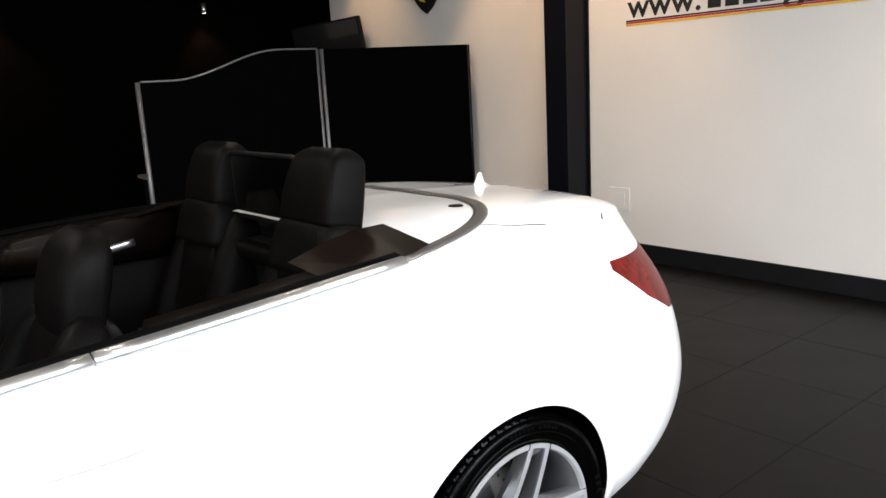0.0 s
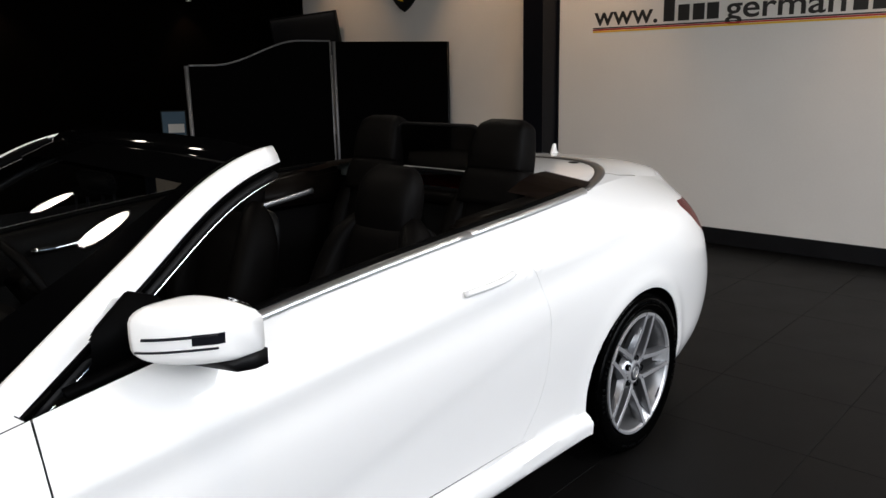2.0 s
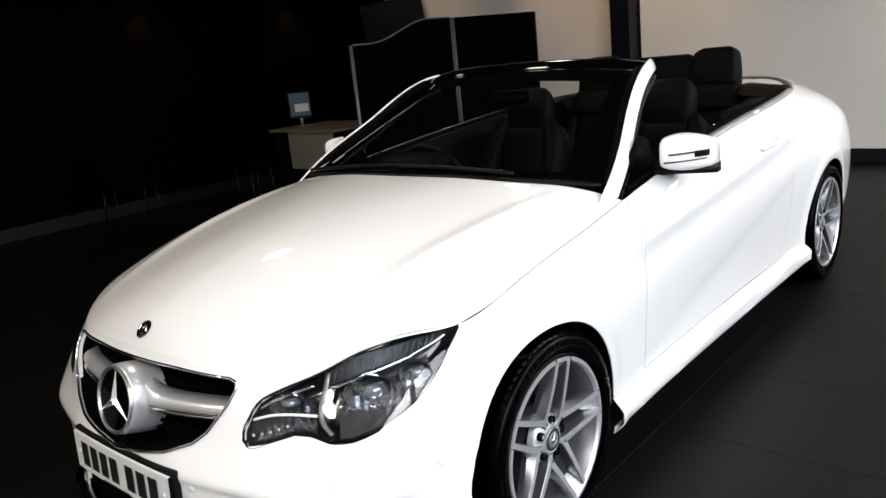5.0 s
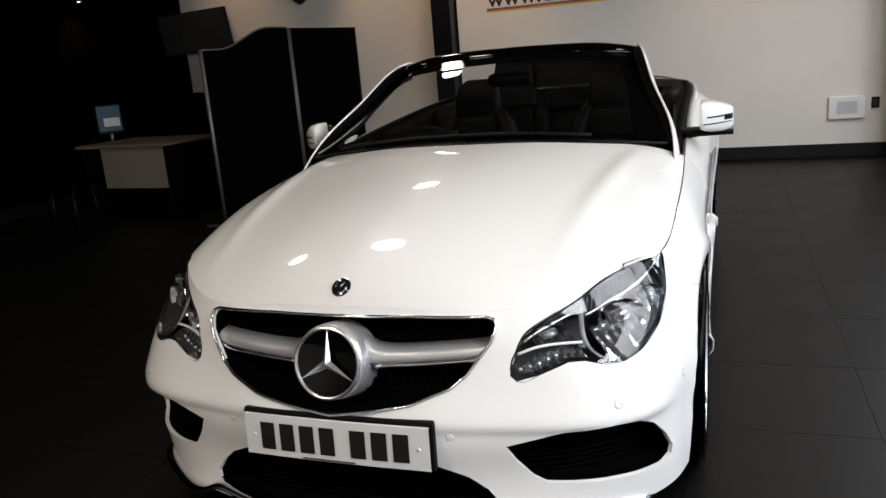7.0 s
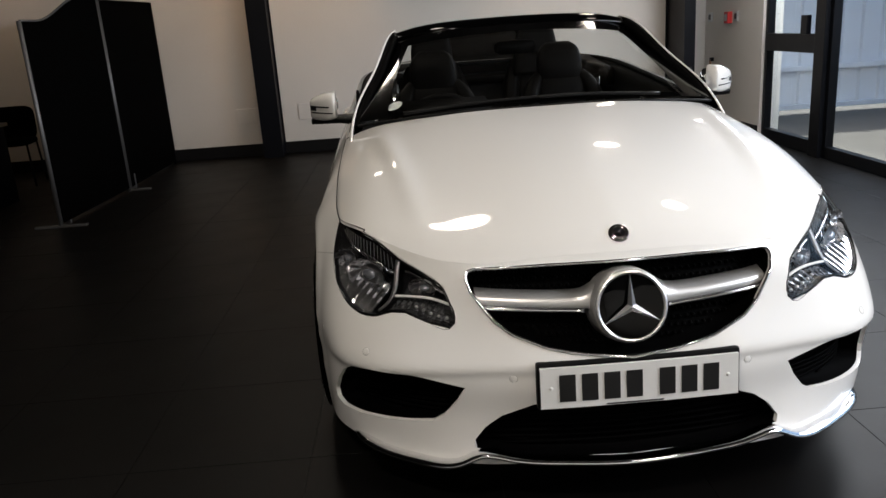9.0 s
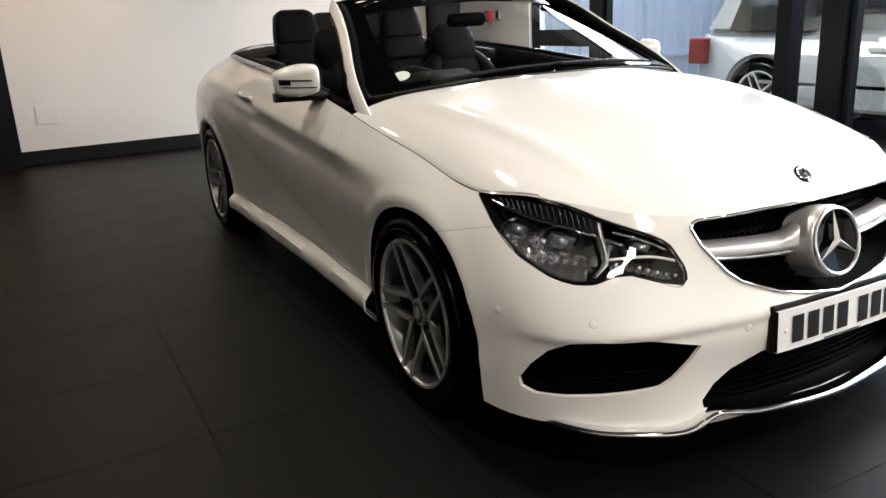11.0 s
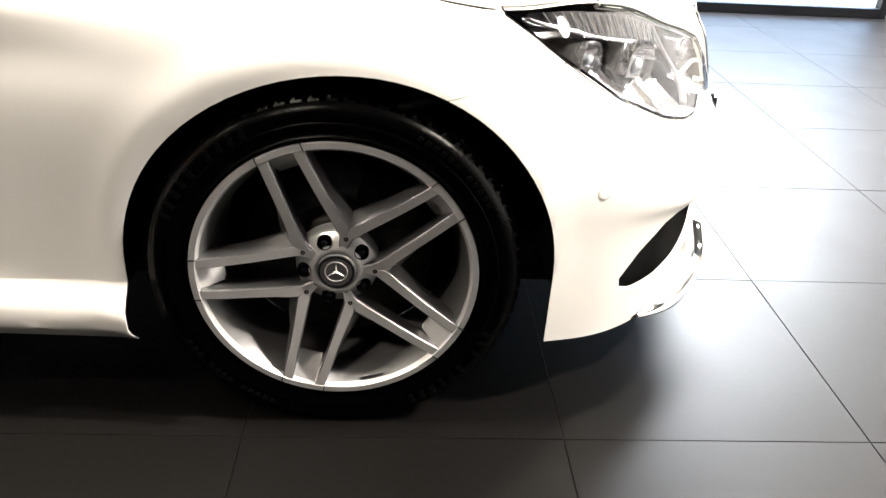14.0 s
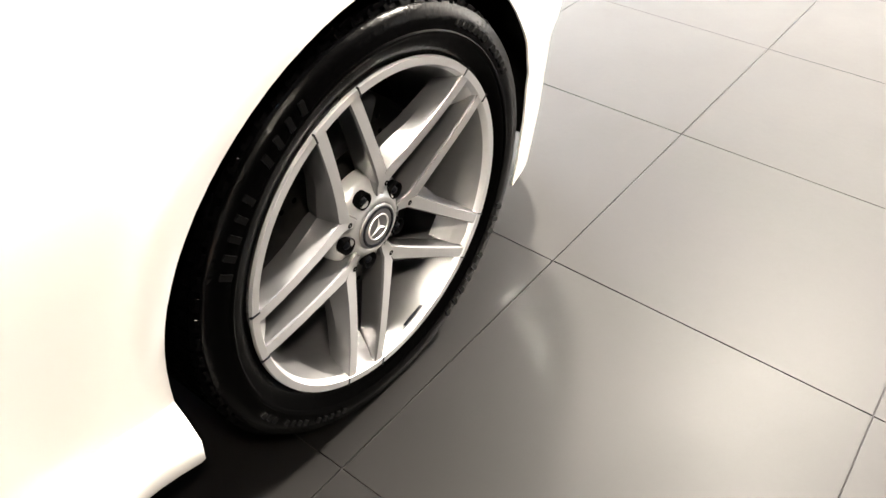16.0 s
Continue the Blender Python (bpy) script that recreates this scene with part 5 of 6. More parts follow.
def wheel(face_mat=M_ALLOY, r_tyre=0.312, r_rim=0.241, width=0.235, spokes=5, twist=-33.5):
    """A wheel whose outer face looks along -y, its hub at 0."""
    w = thing("wheel")
    h = width / 2
    prof = [(r_rim - 0.012, h - 0.03), (r_rim + 0.002, h - 0.012), (r_rim + 0.02, h - 0.002), (r_rim + 0.045, h), (r_rim + 0.066, h - 0.004), (r_tyre - 0.008, h - 0.018), (r_tyre - 0.002, h - 0.034), (r_tyre, h - 0.06)]
    full = [(r, -z) for r, z in prof] + [(r, z) for r, z in prof[::-1]]
    ty = lathe(full, 96)
    tyre = part("tyre", ty, M_TYRE, w, "black low-profile tyre")
    tread = bmesh.new()
    for k in range(72):
        a = 2 * math.pi * k / 72
        for y0, y1, sk in ((-h + 0.018, -0.045, 0.10), (0.045, h - 0.018, -0.10), (-0.035, 0.035, 0.05)):
            tmp = box(-0.011, 0.011, y0, y1, -0.004, 0.0035)
            merge(tread, tmp, pose(0, 0, 0, 0, -math.degrees(a), 0) @ Matrix.Translation((0, 0, r_tyre)) @ pose(0, 0, 0, 0, 0, math.degrees(sk)))
        # shoulder blocks that run a little way down the sidewall
        tmp = box(-0.0095, 0.0095, -0.0035, 0.003, -0.013, 0.0085, 0.001, 1)
        merge(tread, tmp, pose(0, 0, 0, 0, -math.degrees(a), 0) @ Matrix.Translation((0, -h + 0.0195, r_tyre - 0.0085)) @ pose(0, 0, 0, -36, 0, 0))
    part("tread", tread, M_TYRE, tyre, smooth=False)
    ring_ = bmesh.new()
    lathe([(r_rim + 0.028, -h + 0.0005), (r_rim + 0.030, -h - 0.0008), (r_rim + 0.033, -h - 0.0008), (r_rim + 0.035, -h + 0.001)], 96, bm=ring_)
    part("sidewall_ring", ring_, M_TYRE, tyre)
    marks = bmesh.new()
    for a0, n_, gap, tall in ((28, 10, (4,), 0.0085), (208, 10, (6,), 0.0085), (118, 14, (3, 8), 0.004), (300, 12, (5,), 0.004)):
        for k in range(n_):
            if k in gap:
                continue
            tmp = box(-0.0040, 0.0040, -0.0022, 0.0006, -tall, tall)
            merge(marks, tmp, pose(0, 0, 0, 0, -(a0 + (4.4 if tall > 0.006 else 2.9) * k), 0) @ Matrix.Translation((0, -h, r_rim + 0.046)) @ pose(0, 0, 0, 0, 12, 0))
    tagged(part("sidewall_lettering", marks, M_TYREMARK, tyre, smooth=False), kind="stuff")
    rim = lathe([(r_rim - 0.002, -h + 0.012), (r_rim + 0.002, -h + 0.008), (r_rim + 0.001, -h + 0.003), (r_rim - 0.009, -h + 0.003), (r_rim - 0.012, -h + 0.007), (r_rim - 0.014, -h + 0.012)], 96)
    rim_ob = sharp(part("rim", rim, face_mat, w, "silver alloy rim"), 25)
    part("barrel", lathe([(r_rim - 0.014, -h + 0.012), (r_rim - 0.018, -h + 0.020), (r_rim - 0.026, -h + 0.038), (r_rim - 0.031, -h + 0.060), (r_rim - 0.034, 0.03), (r_rim - 0.02, h - 0.03)], 96), M_BARRELSHADE, rim_ob)
    bk = lathe([(r_rim - 0.03, 0.05), (0.10, 0.07), (0.001, 0.07)], 48)
    part("wheel_back", bk, M_GRILLE, w)
    stations = (0.040, 0.050, 0.060, 0.070, 0.080, 0.092, 0.105, 0.12, 0.14, 0.165, 0.19, 0.21, 0.222, r_rim - 0.004)

    def face(r):
        t = (r - 0.05) / (r_rim - 0.055)
        return -h + 0.004 + 0.026 * max(0.0, min(1.0, 1 - t)) ** 1.5

    for k in range(spokes):
        turn = pose(0, 0, 0, 0, -(twist + 360 / spokes * k), 0)
        for sg in (-1, 1):
            rows = []
            for r in stations:
                i0 = float(np.interp(r, (0.04, 0.06, 0.09, 0.14, 0.24), (0.0200, 0.0290, 0.0280, 0.0250, 0.0195)))
                o0 = i0 + float(np.interp(r, (0.04, 0.07, 0.10, 0.15, 0.24), (0.020, 0.022, 0.0195, 0.0180, 0.0185)))
                o0 = min(o0, 0.0015 + r * 0.7265)
                sh = float(np.interp(r, (0.04, 0.065, 0.085, 0.105, 0.14, 0.20, 0.24), (0.0, 0.005, 0.016, 0.014, 0.007, 0.003, 0.002)))
                d, dk = face(r), 0.044 - 0.05 * max(0, r - 0.09)
                # flat face, a bevel to the gap and a broad shoulder that falls away to the neighbouring pair
                rows.append([(r, d + dk, sg * (i0 + 0.004)), (r, d + 0.010, sg * (i0 - 0.0005)), (r, d + 0.0025, sg * i0), (r, d, sg * (i0 + 0.002)), (r, d, sg * (o0 - 0.0012)), (r, d + 0.0016, sg * o0), (r, d + 0.022, sg * (o0 + sh)), (r, d + dk, sg * (o0 + sh * 0.6))])
            b = grid(rows, loop=True)
            vs = list(b.verts)
            b.faces.new(vs[:8])
            b.faces.new(vs[-8:])
            b = moved(b, turn)
            bmesh.ops.recalc_face_normals(b, faces=b.faces)
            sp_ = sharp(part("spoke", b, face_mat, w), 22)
            # faces turned aside get the dark grey, shade painted onto silver alloy
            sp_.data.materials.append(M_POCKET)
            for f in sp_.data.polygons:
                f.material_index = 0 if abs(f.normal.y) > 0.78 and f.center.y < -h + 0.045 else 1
        # sloping floor that ties the pair at the rim
        rows = []
        for r, d in ((r_rim - 0.046, 0.036), (r_rim - 0.030, 0.020), (r_rim - 0.013, 0.006), (r_rim - 0.004, 0.0005)):
            rows.append([(r, face(r) + d, -0.0215), (r, face(r) + d, 0.0215), (r, face(r) + d + 0.012, 0.0215), (r, face(r) + d + 0.012, -0.0215)])
        b = moved(grid(rows, loop=True), turn)
        bmesh.ops.recalc_face_normals(b, faces=b.faces)
        part("spoke_web", b, face_mat, w, smooth=False)
        # seams where the pair crosses the rim's edge
        for sg in (-1, 1):
            sm = box(r_rim - 0.013, r_rim + 0.001, -h + 0.0015, -h + 0.005, sg * 0.0384 - 0.0008, sg * 0.0384 + 0.0008)
            part("rim_seam", moved(sm, turn), M_STEEL, rim_ob, smooth=False)
    lb = box(-0.022, 0.022, -0.0008, 0.0, -0.0055, 0.0055, 0.0003, 1)
    part("rim_label", moved(lb, pose(0, 0, 0, 0, 164, 0) @ Matrix.Translation((0, -h + 0.0165, r_rim - 0.0185)) @ pose(0, 0, 0, -64, 0, 0)), M_STEEL, rim_ob, "dark stamped label inside the rim", smooth=False)
    hub = lathe([(0.074, -h + 0.066), (0.071, -h + 0.050), (0.066, -h + 0.042), (0.052, -h + 0.036), (0.043, -h + 0.029), (0.036, -h + 0.027), (0.034, -h + 0.034)], 48)
    part("hub", hub, face_mat, w)
    cap = lathe([(0.034, -h + 0.034), (0.034, -h + 0.026), (0.032, -h + 0.0245), (0.026, -h + 0.025), (0.001, -h + 0.024)], 36)
    cp = part("centre_cap", cap, M_CAPGREY, w, "grey centre cap with a star")
    ringb = lathe([(0.0315, -h + 0.0245), (0.031, -h + 0.0235), (0.0275, -h + 0.0235), (0.027, -h + 0.0252)], 36)
    part("cap_ring", ringb, M_STEEL, cp)
    em = star_mesh(0.019, 0.003)
    part("cap_star", moved(em, Matrix.Translation((0, -h + 0.0240, 0)) @ pose(0, 0, 0, 0, 0, -90)), M_ALLOY, cp, smooth=False)
    for k in range(5):
        a = radians(twist + 72 * k)
        bo = lathe([(0.0125, -h + 0.040), (0.0125, -h + 0.0285), (0.0112, -h + 0.0285), (0.0112, -h + 0.0325), (0.001, -h + 0.033)], 18)
        part("bolt_hole", moved(bo, Matrix.Translation((0.055 * math.cos(a), 0.0, 0.055 * math.sin(a)))), M_GRILLE, w)
        g_ = radians(twist + 36 + 72 * k)
        part("small_hole", moved(lathe([(0.0042, -h + 0.0232), (0.001, -h + 0.0230)], 10), Matrix.Translation((0.066 * math.cos(g_), 0, 0.066 * math.sin(g_)))), M_GRILLE, w)
        bo = lathe([(0.001, -h + 0.0300), (0.005, -h + 0.0300), (0.006, -h + 0.033)], 6)
        part("wheel_bolt", moved(bo, Matrix.Translation((0.055 * math.cos(a), 0, 0.055 * math.sin(a)))), M_STEEL, w)
    disc = lathe([(0.165, 0.012), (0.165, -0.012), (0.085, -0.012), (0.075, -0.03), (0.06, -0.03)], 64)
    disc_ob = part("brake_disc", moved(disc, Matrix.Translation((0, -0.012, 0))), M_DISC, w, "drilled steel brake disc")
    holes = bmesh.new()
    for k in range(40):
        a, r = 2 * math.pi * k / 40, (0.103, 0.120, 0.137, 0.153)[k % 4]
        lathe_ = lathe([(0.0042, -0.0248), (0.0005, -0.0246)], 8)
        merge(holes, lathe_, Matrix.Translation((r * math.cos(a), 0, r * math.sin(a))))
    tagged(part("drill_holes", holes, M_GRILLE, disc_ob), kind="stuff")
    cal = bmesh.new()
    rows = []
    for a in np.linspace(radians(75), radians(130), 10):
        c_, s_ = math.cos(a), math.sin(a)
        rows.append([(r * c_, y, r * s_) for r, y in ((0.108, -0.05), (0.172, -0.058), (0.180, -0.03), (0.180, 0.03), (0.108, 0.03))])
    grid(rows, cal, loop=True)
    part("brake_caliper", cal, M_CALIPER, w, "dark brake caliper")
    return w


first = wheel()
first.parent = car
first.matrix_basis = Matrix.Translation((1.38, -0.772, 0.312))
tagged(first, "silver five twin-spoke alloy wheel with a low-profile tyre", group="wheels of the convertible")
for x, s, roll in ((-1.38, -1, 0), (1.38, 1, -32), (-1.38, 1, 35)):
    q = copy_thing(first, Matrix.Translation((x, s * 0.772, 0.312)) @ (pose(0, 0, 0, 0, 0, 180) if s > 0 else Matrix.Identity(4)) @ pose(0, 0, 0, 0, -roll, 0))

# ---- the showroom ----
X0, X1, Y0, Y1 = -5.05, 6.2, -6.3, 2.97


def wall(name, x0, x1, y0, y1, z0, z1, material, label):
    ob = part(name, box(x0, x1, y0, y1, z0, z1), material, None, smooth=False)
    return tagged(ob, label, "wall", kind="structure")


wall("wall_rear", X0 - 0.2, X0, Y0 - 0.2, Y1 + 0.2, -0.05, CEIL, M_WALL, "cream painted showroom wall with a lettered web address")
wall("wall_dark", X0, X1, Y0 - 0.2, Y0, -0.05, CEIL, M_DARKWALL, "black painted wall lit by small spotlights")
wall("wall_return", X0, X0 + 0.02, Y0, -5.77, -0.05, CEIL, M_DARKWALL, "black painted strip of the rear wall beside the corner")
wall("wall_front", X1, X1 + 0.2, Y0 - 0.2, Y1 + 0.2, -0.05, CEIL, M_WALL, "cream painted end wall")
wall("wall_side", X0, -3.58, Y1, Y1 + 0.2, -0.05, CEIL, M_WALL, "short cream wall beside the glass door")
wall("wall_corner", 4.6, X1, Y1, Y1 + 0.2, -0.05, CEIL, M_WALL, "plain cream wall beside the shopfront")
wall("wall_header", -3.58, 4.6, Y1, Y1 + 0.2, 2.75, CEIL, M_WALL, "plain cream strip above the shopfront")
tagged(part("ceiling", box(X0 - 0.2, X1 + 0.2, Y0 - 0.2, Y1 + 0.2, CEIL, CEIL + 0.2), M_CEIL, None, smooth=False), "plain dark ceiling with round downlights", "ceiling", kind="structure")
for nm, x0, x1, y0, y1 in (("skirting_rear", X0, X0 + 0.018, Y0, 2.50), ("skirting_side", X0, -3.60, Y1 - 0.018, Y1)):
    tagged(part("baseboard", box(x0, x1, y0, y1, 0.0, 0.135, 0.004), M_SKIRT, None, smooth=False), "black skirting board along the cream wall", "baseboard", kind="structure")
tagged(part("baseboard", box(X0 + 0.02, X1, Y0, Y0 + 0.018, 0.0, 0.135, 0.004), M_SKIRT, None, smooth=False), "black skirting board along the black wall", "baseboard", kind="structure")


def column(x0, x1, y0, y1):
    """A steel column with two flanges and a web."""
    c = thing("steel_column", Matrix.Translation((x0, (y0 + y1) / 2, 0)), "dark painted steel column against the wall", "column", kind="structure")
    w, d = y1 - y0, x1 - x0
    part("flange", box(d - 0.014, d, -w / 2, w / 2, 0, CEIL, 0.002), M_STEEL, c, smooth=False)
    part("flange", box(0, 0.014, -w / 2, w / 2, 0, CEIL, 0.002), M_STEEL, c, smooth=False)
    part("web", box(0.014, d - 0.014, -0.006, 0.006, 0, CEIL), M_STEEL, c, smooth=False)
    part("casing", box(0.014, d - 0.014, -w / 2 + 0.02, w / 2 - 0.02, 0, CEIL), M_STEEL, c, smooth=False)


column(-5.045, -4.77, -2.185, -1.965)
column(-5.045, -4.42, 2.50, 2.62)

# web address, stripes under it, and a shield
sign = thing("wall_lettering", Matrix.Translation((X0 + 0.002, 0, 0)), "dark web address on the cream wall over three thin stripes", "sign")


def words(text, y0, y1, size=0.235, z=1.838):
    """Flat letters set on the wall between two places along it."""
    fc = bpy.data.curves.new("letters", "FONT")
    fc.body, fc.size, fc.extrude, fc.offset = text, size, 0.001, 0.003
    fo = new("letters", fc)
    dg = bpy.context.evaluated_depsgraph_get()
    me = bpy.data.meshes.new_from_object(fo.evaluated_get(dg))
    bpy.data.objects.remove(fo)
    lo, hi = min(v.co.x for v in me.vertices), max(v.co.x for v in me.vertices)
    for v in me.vertices:
        v.co.x = (v.co.x - lo) * (y1 - y0) / (hi - lo)
    ob = new("letters", me)
    me.materials.append(M_INK)
    ob.matrix_basis = pose(0.001, y0, z, 90, 0, 90)
    ob.parent = sign


words("www.", -1.60, -0.985)
words("german", -0.40, 0.487)
# the trade name as plain bars
for k, (y0, hh) in enumerate(((-0.930, 0.185), (-0.800, 0.128), (-0.672, 0.128), (-0.552, 0.128))):
    part("letter_bar", box(0, 0.003, y0, y0 + 0.098, 1.838, 1.838 + hh), M_INK, sign, "plain dark bar", smooth=False)
yy = 0.535
for k in range(9):
    part("letter_bar", box(0, 0.003, yy, yy + 0.098, 1.838, 1.838 + (0.185 if k == 8 else 0.128)), M_INK, sign, "plain dark bar", smooth=False)
    yy += 0.128
for z0, z1, mm in ((1.808, 1.818, M_INK), (1.793, 1.805, M_REDV), (1.776, 1.790, M_YELLOW)):
    part("stripe", box(0, 0.003, -1.61, 1.90, z0, z1), mm, sign, smooth=False)

shield = thing("wall_shield", Matrix.Translation((X0 + 0.002, -3.98, 2.42)), "black shield with a red and yellow corner on the cream wall", "sign")


def shield_outline(k):
    pts = []
    for t in np.linspace(0, 1, 13):
        y = 0.30 * k * (1 - t ** 2.4) ** 0.8
        pts.append((y, (0.22 - 0.54 * t) * k))
    return [(-y, z) for y, z in pts[::-1]][1:] + [(0, 0.26 * k)] * 0 + pts[:-1] if False else pts + [(-y, z) for y, z in pts[-2::-1]]


part("shield_board", prism(shield_outline(1.0), 0.02, "X", 0.004), M_INK, shield, smooth=False)
for z0, z1, w0, w1, mm in ((-0.10, -0.02, 0.22, 0.17, M_REDV), (-0.19, -0.11, 0.16, 0.09, M_YELLOW)):
    part("shield_band", prism([(-w0, z1), (-0.03, z1 - 0.02), (-0.01, z0 - 0.02), (-w1, z0)], 0.024, "X"), mm, shield, smooth=False)
part("shield_mark", prism([(-0.03, 0.02), (0.03, 0.04), (0.05, 0.14), (0.0, 0.19), (-0.05, 0.12)], 0.024, "X"), M_STICKER, shield, "plain pale patch", smooth=False)

# screen wall (folding divider): a curved panel and a straight one
div = thing("folding_screen", Matrix.Translation((0, 0, 0)), "black fabric folding screen with aluminium edges on feet", "divider")
xa, ya, xb, yb, xc, yc = -1.955, -3.29, -3.345, -3.225, -4.87, -3.215


def panel(x0, y0, x1, y1, tops):
    ln = math.hypot(x1 - x0, y1 - y0)
    n = len(tops)
    out = [(0.02, 0.03), (ln - 0.02, 0.03)] + [(0.02 + (ln - 0.04) * k / (n - 1), tops[k]) for k in range(n - 1, -1, -1)]
    b = prism(out, 0.03, "Y", 0.003)
    ang = math.degrees(math.atan2(y1 - y0, x1 - x0))
    return b, Matrix.Translation((x0, y0, 0)) @ pose(0, 0, 0, 0, 0, ang) @ Matrix.Translation((0, -0.015, 0))


wave = [1.545 + 0.195 * (0.5 - 0.5 * math.cos(math.pi * min(1, max(0, (t - 0.15) / 0.62)))) for t in np.linspace(0, 1, 25)]
b, m = panel(xa, ya, xb, yb, wave)
part("screen_panel", b, M_FABRIC, div, "black fabric panel with a curved top", smooth=False, m=m)
ln = math.hypot(xb - xa, yb - ya)
edge = [tuple(m @ Vector((0.02 + (ln - 0.04) * k / 24, 0.015, wave[k] + 0.006))) for k in range(25)]
part("top_edge", tube(edge, 0.009, 8), M_POST, div, "aluminium top edge")
b, m2 = panel(xb, yb, xc, yc, [1.742, 1.752, 1.762])
part("screen_panel", b, M_FABRIC, div, "black fabric panel with a straight top", smooth=False, m=m2)
for x, y, h in ((xa, ya, 1.55), (xb + 0.025, yb, 1.742), (xb - 0.025, yb, 1.742), (xc, yc, 1.76)):
    part("screen_post", tube([(x, y, 0.0), (x, y, h)], 0.017, 10), M_POST if x > -4 else M_STEEL, div, "aluminium post")
for x, y in ((xa, ya), (xb, yb)):
    part("screen_foot", box(x - 0.02, x + 0.02, y - 0.20, y + 0.20, 0.0, 0.018, 0.004), M_POST, div, smooth=False)
    part("screen_foot", box(x - 0.16, x - 0.13, y - 0.02, y + 0.02, 0.0, 0.14, 0.004), M_POST, div, smooth=False)

# television in the corner
tv = thing("wall_television", Matrix.Translation((-4.76, -5.37, 1.90)) @ pose(0, 0, 0, 5, 8, 27), "black wall television tilted from the corner", "television")
part("tv_case", box(-0.03, 0.03, -0.43, 0.43, -0.25, 0.25, 0.008), M_BLACK, tv, smooth=False)
part("tv_screen", box(0.030, 0.034, -0.41, 0.41, -0.225, 0.23), M_GLOSSBLACK, tv, smooth=False)
part("tv_bracket", box(-0.24, -0.03, -0.1, 0.1, -0.08, 0.08), M_BLACK, tv, smooth=False)

# small spotlights high on the black wall
for x in (-3.70, -1.62, 0.45, 2.5):
    sp = thing("spotlight", Matrix.Translation((x, Y0 + 0.16, 2.33)), "small chrome spotlight on the black wall, lit", "spotlight", "spotlights on the black wall")
    part("lamp_arm", tube([(0, -0.16, 0.06), (0, -0.06, 0.07), (0, 0, 0.04)], 0.010, 8, 8), M_BLACK, sp)
    part("lamp_body", lathe([(0.001, 0.08), (0.022, 0.078), (0.026, 0.02), (0.030, -0.03), (0.027, -0.03)], 20, "Z"), M_SATIN, sp)
    part("lamp_face", lathe([(0.026, -0.026), (0.001, -0.024)], 20, "Z"), M_LAMPGLOW, sp)
    lamp("spot_lamp", "SPOT", 6, (1.0, 0.62, 0.32), look((x, Y0 + 0.17, 2.29), (x - 0.1, Y0 + 0.02, 1.2)), spot=radians(85), radius=0.02)

# ceiling downlights; the front two are added fill, not known fittings
for lx, ly in LAMPS:
    dl = thing("downlight", Matrix.Translation((lx, ly, CEIL)), "round recessed ceiling downlight, lit; the front pair is added fill", "downlight", "ceiling downlights")
    part("lamp_ring", lathe([(0.13, 0.0), (0.175, -0.004), (0.18, -0.012), (0.155, -0.016), (0.135, -0.012)], 40, "Z"), M_WHITEPL, dl)
    part("lamp_face", lathe([(0.134, -0.004), (0.001, -0.004)], 40, "Z"), M_LAMPGLOW, dl)

# warm spotlights on the ceiling that wash the cream wall
for x, y, pw in ((-4.25, -1.65, 19), (-4.25, -2.75, 15), (-4.25, -4.9, 9), (-4.25, 1.3, 13)):
    sp = thing("wall_washer", Matrix.Translation((x, y, CEIL - 0.12)), "small ceiling spotlight turned to the cream wall, lit", "spotlight", "wall washers")
    part("lamp_arm", tube([(0, 0, 0.12), (0, 0, 0.03)], 0.010, 8), M_BLACK, sp)
    part("lamp_body", moved(lathe([(0.001, 0.07), (0.03, 0.066), (0.035, 0.0), (0.038, -0.05), (0.034, -0.05)], 20, "Z"), pose(0, 0, 0, 0, 28, 0)), M_BLACK, sp)
    part("lamp_face", moved(lathe([(0.033, -0.045), (0.001, -0.043)], 20, "Z"), pose(0, 0, 0, 0, 28, 0)), M_LAMPGLOW, sp)
    lamp("washer_lamp", "SPOT", pw, (1.0, 0.62, 0.34), look((x - 0.03, y, CEIL - 0.19), (X0, y, 1.55)), spot=radians(75), radius=0.03)

# desk with a monitor, and seats in the dark part
desk = thing("desk", Matrix.Translation((-2.93, -4.83, -0.02)) @ pose(0, 0, 0, 0, 0, -5), "pale laminate desk with a panelled front", "desk")
part("desk_top", box(-0.40, 0.42, -0.62, 0.61, 0.72, 0.75, 0.004), M_BEECH, desk, smooth=False)
part("front_panel", box(0.36, 0.38, -0.30, 0.555, 0.30, 0.719), M_PALE, desk, smooth=False)
for y in (-0.59, 0.56):
    part("desk_side", box(-0.36, 0.38, y, y + 0.03, 0.02, 0.719), M_STEEL, desk, smooth=False)
mon = thing("monitor", Matrix.Translation((-2.90, -5.27, 0.73)) @ pose(0, 0, 0, 0, 0, -40), "small lit computer monitor on the desk", "monitor")
part("monitor_case", box(-0.13, 0.13, -0.02, 0.012, 0.09, 0.40, 0.006), M_BLACK, mon, smooth=False)
part("monitor_screen", box(-0.115, 0.115, 0.0125, 0.0145, 0.12, 0.385), M_SCREEN, mon, smooth=False)
part("screen_window", box(-0.10, 0.06, 0.0148, 0.016, 0.17, 0.26), M_WHITEPL, mon, smooth=False)
part("monitor_stand", tube([(0, -0.01, 0.0), (0, -0.01, 0.14)], 0.018, 10), M_SATIN, mon)
part("monitor_foot", lathe([(0.001, 0.012), (0.10, 0.010), (0.11, 0.0)], 28, "Z"), M_SATIN, mon)


